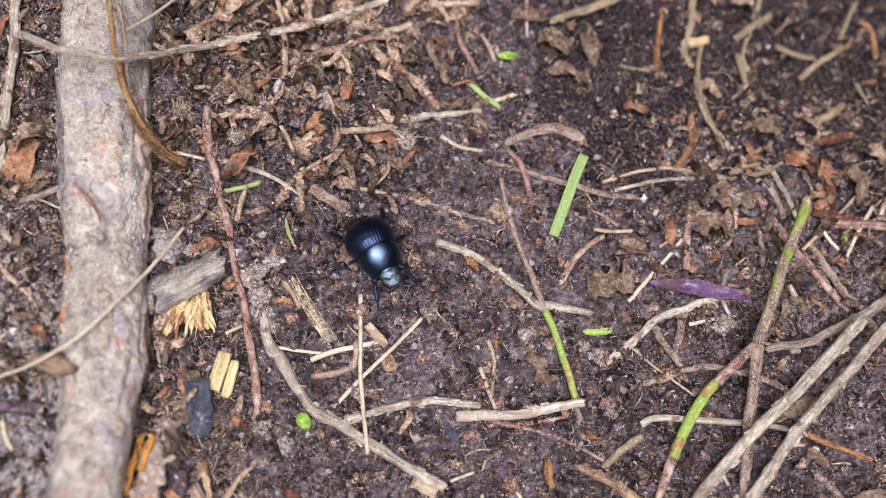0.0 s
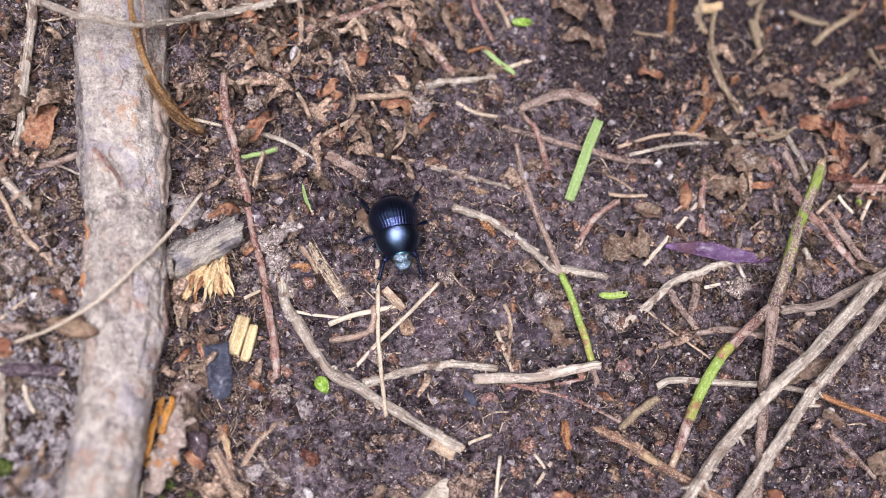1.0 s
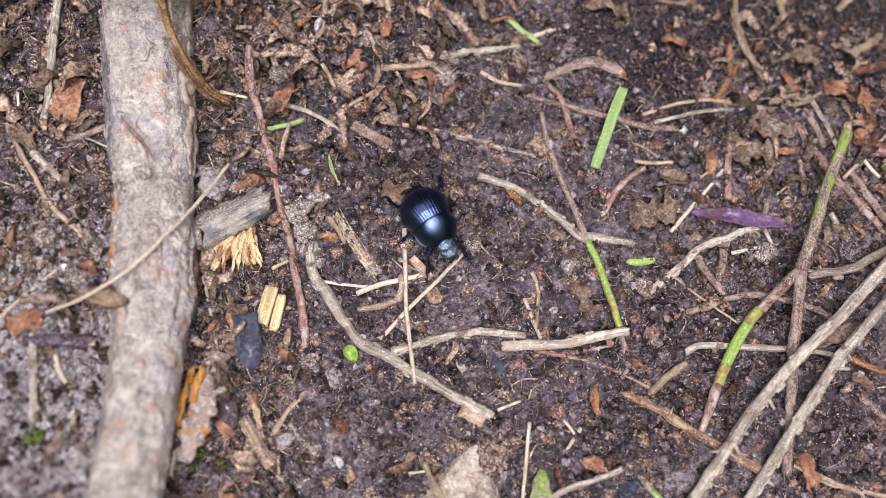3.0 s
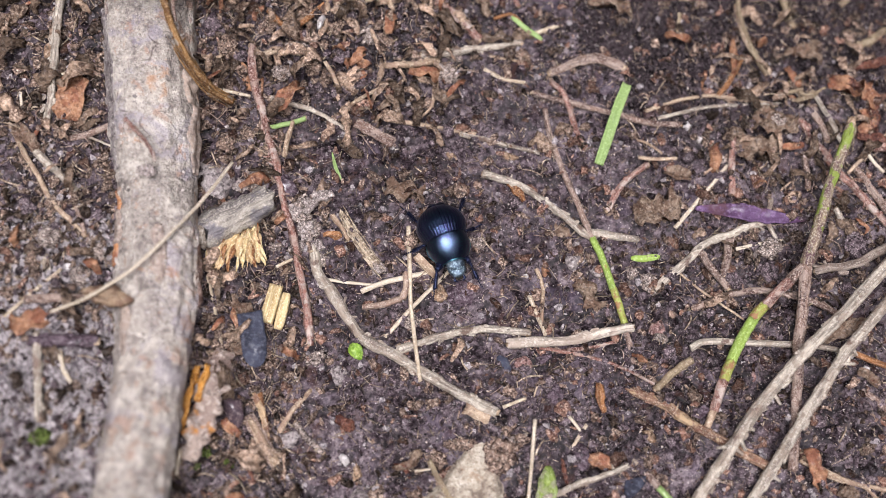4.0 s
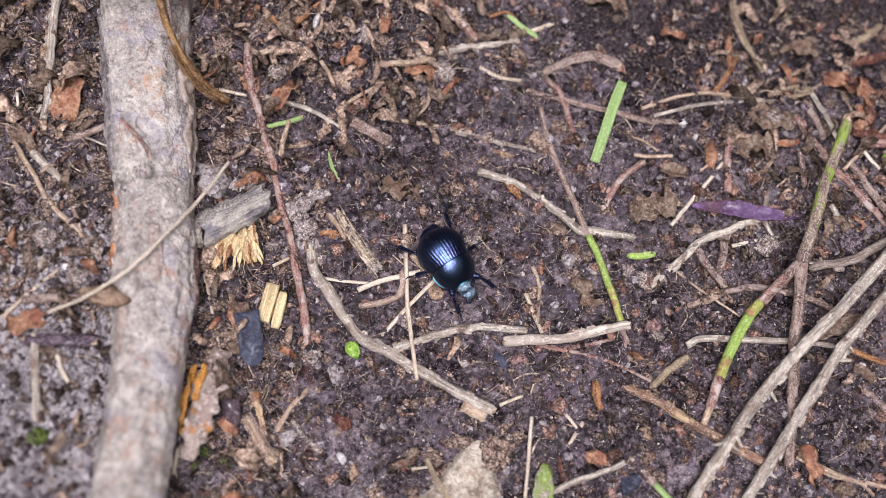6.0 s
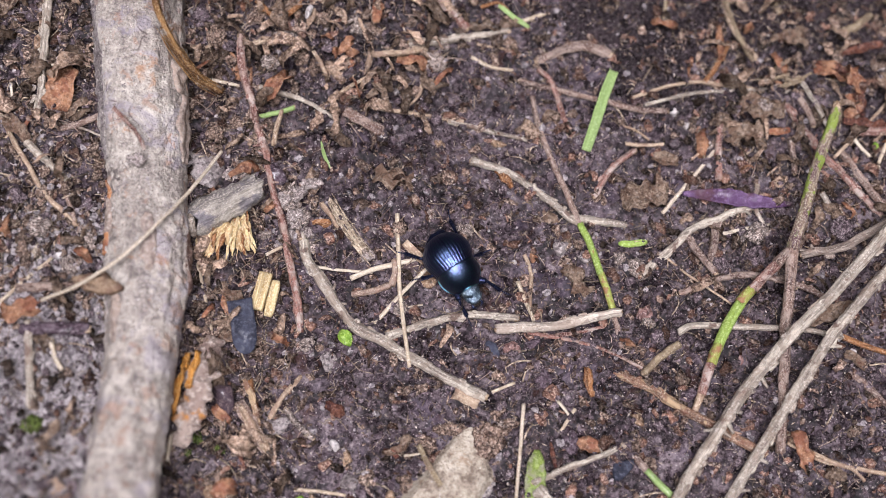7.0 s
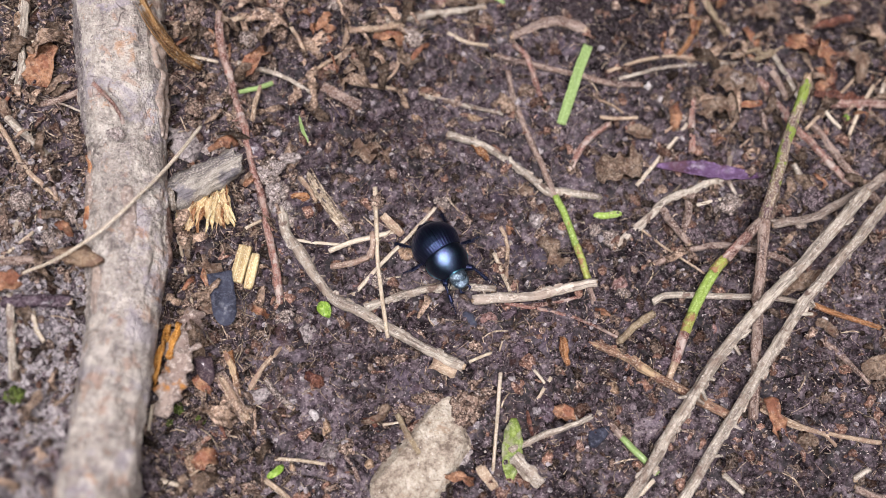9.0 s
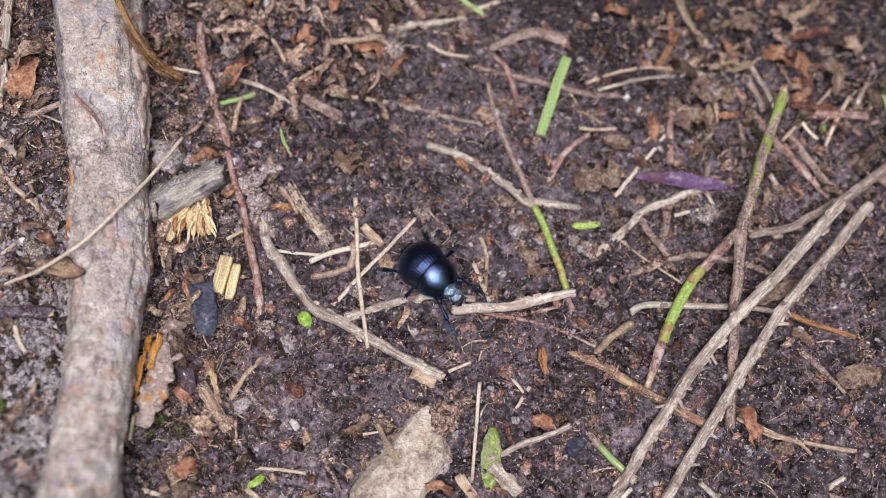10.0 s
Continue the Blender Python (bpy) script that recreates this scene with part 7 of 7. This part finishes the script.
crumbs("soil_crumbs", "small dark crumbs of damp soil", 26000, 0.08, 0.75, CRUMB, 11, weight=soil_weight, power=2.4)
crumbs("soil_clumps", "irregular damp soil clumps", 3600, 0.3, 1.4, CRUMB, 29, weight=soil_weight, power=2.6, level=2, sink=0.05)
crumbs("humus_crumbs", "dark brown crumbs of soil", 8000, 0.12, 1.0, DARKSOIL, 23, weight=dark_soil_weight, power=2.0)
crumbs("grit", "pale sand grains and grit in soil", 15000, 0.06, 0.3, GRIT, 13, power=3.2)
scatter("leaf_mould", "broken brown leaf mould flakes", "leaf litter", 8000, flake, FLAKE, 14, litter_weight)
scatter("bark_flakes", "small red-brown bark and leaf flakes in soil", "leaf litter", 2600, flake, REDFLAKE, 31)
scatter("plant_fibres", "dry beige plant fibres and rootlets", "leaf litter", 2600, fibre, FIBRE, 15, litter_weight)
scatter("bark_crumbs", "rusty brown bark bits and needles", "leaf litter", 1300, fibre, BROWN, 16, litter_weight)
scatter("fine_rootlets", "hair-fine beige rootlets on soil", "leaf litter", 1100, hair, FIBRE, 33)
scatter("dark_rootlets", "hair-fine dark brown rootlets on soil", "leaf litter", 900, hair, BROWN, 34)
scatter("straw_slivers", "tiny pale straw and wood slivers", "leaf litter", 7000, sliver, FIBRE, 17)
scatter("curled_mould", "curled beige and brown leaf mould scraps", "leaf litter", 700, curl, TANLEAF, 41, mould_weight)
scatter("orange_mould", "rusty curled leaf mould scraps", "leaf litter", 120, curl, ORANGELEAF, 22, mould_weight)
scatter("mould_twiglets", "short broken twiglets in leaf mould", "leaf litter", 900, fibre, BROWN, 19, mould_weight)
crumbs("pale_sand", "pale grey sandy crumbs beside the root", 9000, 0.12, 0.8, SAND, 20, weight=pale_weight, power=2.5)


# ---- the beetle; its own space: y ahead, z up, origin on the soil under the wing-case base ----
def dome(x_of, y0, y1, height, base, nu=40, nv=26, groove=None, x_from=-1.0, x_to=1.0, power=1.0, crown=0.8):
    """A shell between y0 and y1: x_of(t) half-width, height(t) crest height over base."""
    verts, faces, uvs = [], [], []
    for i in range(nu + 1):
        t = i / nu
        y = y0 + (y1 - y0) * t
        w, h = x_of(t), height(t)
        for j in range(nv + 1):
            v = x_from + (x_to - x_from) * j / nv
            a = v * math.pi / 2 * 1.12
            x, z = w * math.sin(min(1.0, abs(a) / (math.pi / 2)) * math.pi / 2) * (1 if v >= 0 else -1), h * (math.cos(a) ** crown if math.cos(a) > 0 else math.cos(a))
            if abs(a) > math.pi / 2:
                x *= 1 - 0.5 * (abs(a) - math.pi / 2)
            g = groove(v, t) if groove else 0.0
            n = Vector((x / max(w, 0.1), 0, z / max(h, 0.1)))
            verts.append((x + n.x * g, y, base + z + n.z * g))
            uvs.append((y, x))
    for i in range(nu):
        for j in range(nv):
            a = i * (nv + 1) + j
            faces.append((a, a + 1, a + nv + 2, a + nv + 1))
    return verts, faces, uvs


def limb(points, radii, segs=8, seed=0.0):
    path, rad = [], []
    pts = [Vector(p) for p in points]
    for (a, b, ra, rb) in zip(pts, pts[1:], radii, radii[1:]):
        for k in range(4):
            path.append(a.lerp(b, k / 4))
            rad.append(ra + (rb - ra) * k / 4)
    path.append(pts[-1])
    rad.append(radii[-1])
    v, f, u = tube(path, 1, 1, segs, 0.0, seed, 0.0, 1.0, False)
    out = []
    for i, p in enumerate(path):
        for k in range(segs):
            q = Vector(v[i * segs + k])
            out.append(tuple(p + (q - p) * rad[i]))
    return out, f, u


def beetle():
    ob = thing("dor_beetle", (0, 0, 0), "glossy blue-black dor beetle with grooved wing cases walking on soil", "beetle")
    # wing cases
    def ew(t):
        return 4.95 * min(1.0, (1 - max(0.0, (t - 0.36) / 0.64) ** 2.0)) ** 0.5 * (0.85 + 0.15 * smooth(t / 0.42)) if t < 0.999 else 0.05
    def eh(t):
        return 5.0 * (1 - max(0.0, (t - 0.3) / 0.7) ** 2.2) ** 0.5 * (0.95 + 0.05 * min(1, t / 0.2)) if t < 0.999 else 0.05
    def furrows(v, t):
        k = abs(v) * 12 + 0.07 * noise.noise(Vector((v * 6, t * 5, 3)))
        d = abs(k - round(k))
        fade = smooth((0.97 - t) / 0.1) * smooth((0.93 - abs(v)) / 0.15)
        return -0.055 * fade * (0.85 + 0.4 * noise.noise(Vector((v * 9, t * 8, 7)))) * max(0.0, 1 - d / 0.3) + 0.02 * fade * noise.noise(Vector((v * 30, t * 30, 1)))
    for side in (-1, 1):
        part("wing_case", dome(ew, 0.35, -7.3, eh, 2.3, 64, 120, furrows, 0.004 if side > 0 else -1.0, 1.0 if side > 0 else -0.004), SHELL, ob, "grooved blue-black wing case")
    part("scutellum", moved(lump(0.6, 0.42, 0.05, 3, 0.05, 1.0), (0, -0.3, 7.05)), SHELL_EDGE, ob, "small turquoise triangular plate")
    # neck shield
    def pw(t):
        return 4.25 * (0.965 + 0.035 * math.sin(t * math.pi)) * (1 - max(0.0, (t - 0.22) / 0.78) ** 2.2 * 0.47) * (0.94 + 0.06 * min(1, t / 0.12))
    def ph(t):
        return 4.5 * (1 - max(0.0, (t - 0.05) / 0.95) ** 1.9 * 0.58) * (0.975 + 0.025 * min(1, t / 0.1))
    part("neck_shield", dome(pw, 0.0, 5.15, ph, 2.45, 40, 56, lambda v, t: 0.012 * noise.noise(Vector((v * 25, t * 25, 3)))), SHELL_NECK, ob, "smooth domed blue-black neck shield")
    rim = [Vector((pw(t) * s * 1.0, 0.2 + 4.75 * t, 2.75 - 0.25 * t)) for s in (1,) for t in [i / 20 for i in range(21)]]
    for s in (-1, 1):
        part("shield_rim", tube([Vector((p.x * s, p.y, p.z)) for p in rim], 0.15, 0.15, 8, 0.03, 1.0, 0, 1, False), SHELL_EDGE, ob, "turquoise shining rim")
    front = [Vector((pw(1) * 0.985 * math.sin(a), 5.0 + 0.05, 2.45 + ph(1) * 0.98 * math.cos(a))) for a in [radians(-88 + 8.8 * i) for i in range(21)]]
    part("shield_front_rim", tube(front, 0.19, 0.19, 8, 0.03, 2.0, 0, 1, False), SHELL_EDGE, ob, "turquoise shining front rim")
    hind = [Vector((pw(0) * 0.985 * math.sin(a), -0.04, 2.45 + ph(0) * 1.0 * math.cos(a))) for a in [radians(-88 + 8.8 * i) for i in range(21)]]
    part("shield_hind_rim", tube(hind, 0.19, 0.19, 8, 0.03, 2.0, 0, 1, False), SHELL_EDGE, ob, "turquoise hind rim")
    part("body", moved(lump(4.3, 6.6, 1.7, 3, 0.06, 5.0), (0, -1.6, 2.5)), SHELL_LEG, ob, "black underside")
    # head
    head = part("head", moved(lump(1.95, 1.75, 1.3, 4, 0.05, 2.0, fine=0.06), (0, 5.5, 2.95)), SHELL_HEAD, ob, "rough grey-blue head")
    part("clypeus", moved(lump(1.7, 1.65, 0.85, 4, 0.06, 3.0, fine=0.07), (0, 6.6, 2.8)), SHELL_HEAD, head, "rough rounded front plate")
    part("horn", moved(lump(0.22, 0.3, 0.3, 2, 0.05, 1.0), (0, 6.4, 3.2)), SHELL_LEG, head)
    part("upper_lip", moved(lump(0.95, 0.5, 0.25, 2, 0.1, 2.0), (0, 8.15, 2.25)), HAIR, head, "bristly lip")
    for s in (-1, 1):
        part("eye", moved(lump(0.42, 0.5, 0.45, 3, 0.02, 1.0), (s * 1.85, 5.6, 3.0)), EYE, head, "black glossy eye")
        part("mandible", limb([(s * 0.75, 7.7, 2.2), (s * 1.05, 8.5, 2.1), (s * 0.45, 8.9, 2.0)], [0.35, 0.28, 0.1]), SHELL_LEG, head)
        part("antenna", limb([(s * 1.75, 6.0, 2.7), (s * 2.5, 6.7, 2.9), (s * 3.0, 7.4, 3.0), (s * 3.3, 7.9, 2.9)], [0.12, 0.1, 0.1, 0.34]), HAIR, head)
    # legs: the thigh carries shin and foot; each turns about its hip
    legs = []
    for name, hip, knee, ankle, toe in (("front", (2.4, 3.4, 1.9), (2.6, 2.3, 0.6), (3.4, 5.2, -1.3), (4.1, 7.1, -1.8)),
                                        ("middle", (3.0, -0.6, 1.9), (3.4, 0.2, 0.7), (5.4, -0.4, -1.3), (7.4, -0.7, -1.8)),
                                        ("hind", (2.8, -3.4, 1.9), (3.4, -1.6, 0.8), (4.7, -5.0, -1.2), (6.1, -7.2, -1.8))):
        for s in (-1, 1):
            k, a, t = (Vector((s * p[0], p[1], p[2])) for p in (knee, ankle, toe))
            h = Vector((s * hip[0] * 0.5, 0, 0))
            leg = part("leg", limb([tuple(h * 0.2), tuple(Vector((k.x - s * hip[0], k.y, k.z)) * 0.5), (k.x - s * hip[0] + s * hip[0] * 0.3, k.y, k.z)], [0.75, 0.85, 0.5], 10), SHELL_LEG, ob, "blue-black " + name + " leg")
            kk = Vector((k.x - s * hip[0] + s * hip[0] * 0.3, k.y, k.z))
            aa = kk + Vector((a.x - k.x, a.y - k.y, a.z - k.z))
            part("shin", joined([limb([tuple(kk), tuple(kk.lerp(aa, 0.6)), tuple(aa)], [0.27, 0.36, 0.48], 8)] +
                                [limb([tuple(kk.lerp(aa, f)), tuple(kk.lerp(aa, f + 0.08) + Vector((s * 0.55, 0.5, 0)))], [0.2, 0.04], 5) for f in (0.35, 0.5, 0.65, 0.8, 0.95)] +
                                [limb([tuple(kk.lerp(aa, f)), tuple(kk.lerp(aa, f + 0.08) + Vector((-s * 0.2, -0.45, 0.2)))], [0.06, 0.02], 4) for f in (0.3, 0.45, 0.6, 0.75, 0.9)]), SHELL_LEG, leg)
            tt = aa + Vector((t.x - a.x, t.y - a.y, t.z - a.z))
            foot = [limb([tuple(aa.lerp(tt, i / 5)), tuple(aa.lerp(tt, (i + 0.8) / 5))], [0.11, 0.2], 6) for i in range(5)]
            foot += [limb([tuple(tt), tuple(tt + Vector((s * c, 0.35, -0.1)))], [0.08, 0.02], 4) for c in (0.05, 0.4)]
            part("foot", joined(foot), SHELL_LEG, leg)
            legs.append((leg, (s * hip[0], hip[1], hip[2]), s, name))
    return ob, legs


BEETLE, LEGS = beetle()
# seconds, x, y (mm), nose up, lean, heading
CRAWL = [
    (0, 9.38, -55.14, 11.9, 0.0, -153.4),
    (0.5, 9.68, -56.01, 11.9, 0.0, -161.2),
    (1, 9.73, -58.13, 8.0, 0.0, -169.4),
    (1.5, 9.56, -58.22, 10.0, 0.0, -162.7),
    (2, 10.69, -58.65, 7.6, 0.0, -157.8),
    (2.5, 10.68, -60.65, 2.5, 0.0, -147.8),
    (4, 13.21, -66.72, 11.0, 0.0, -164.6),
    (4.5, 11.82, -69.47, 0.8, 0.0, -163.5),
    (5, 12.55, -69.43, 0.8, 0.0, -162.4),
    (6.5, 15.26, -72.82, -0.8, 0.0, -146.6),
    (7, 16.67, -74.68, 1.7, 0.0, -151.6),
    (7.5, 17.04, -75.92, 2.5, 0.0, -153.3),
    (8, 17.46, -75.80, 3.4, 0.0, -153.0),
    (8.5, 17.91, -75.62, 9.0, 0.0, -146.6),
    (9, 18.83, -78.47, 14.0, 0.0, -152.3),
    (9.5, 19.04, -79.66, 14.0, 0.0, -149.7),
    (10, 20.64, -80.08, 15.0, 0.0, -139.1),
]


def motions():
    rows = []
    for t, x, y, nose, lean, head in CRAWL:
        rows.append((t, pose(x * MM, y * MM, (lay(x, y) + 1.4) * MM, 0, 0, head) @ pose(0, 0, 0, nose, lean, 0)))
    walk(BEETLE, rows)
    for leg, hip, s, name in LEGS:
        beat = (0.0 if s > 0 else 0.5) + (0.5 if name == "middle" else 0.0)
        size = {"front": 16, "middle": 15, "hind": 12}[name]
        steps = []
        for i in range(51):
            t = i * 0.2
            swing = size * math.sin(2 * math.pi * (t * 0.9 + beat)) * s
            raise_ = 8 * max(0.0, math.cos(2 * math.pi * (t * 0.9 + beat)))
            steps.append((t, pose(hip[0] * MM, hip[1] * MM, hip[2] * MM, 0, -s * raise_, swing)))
        walk(leg, steps)


motions()
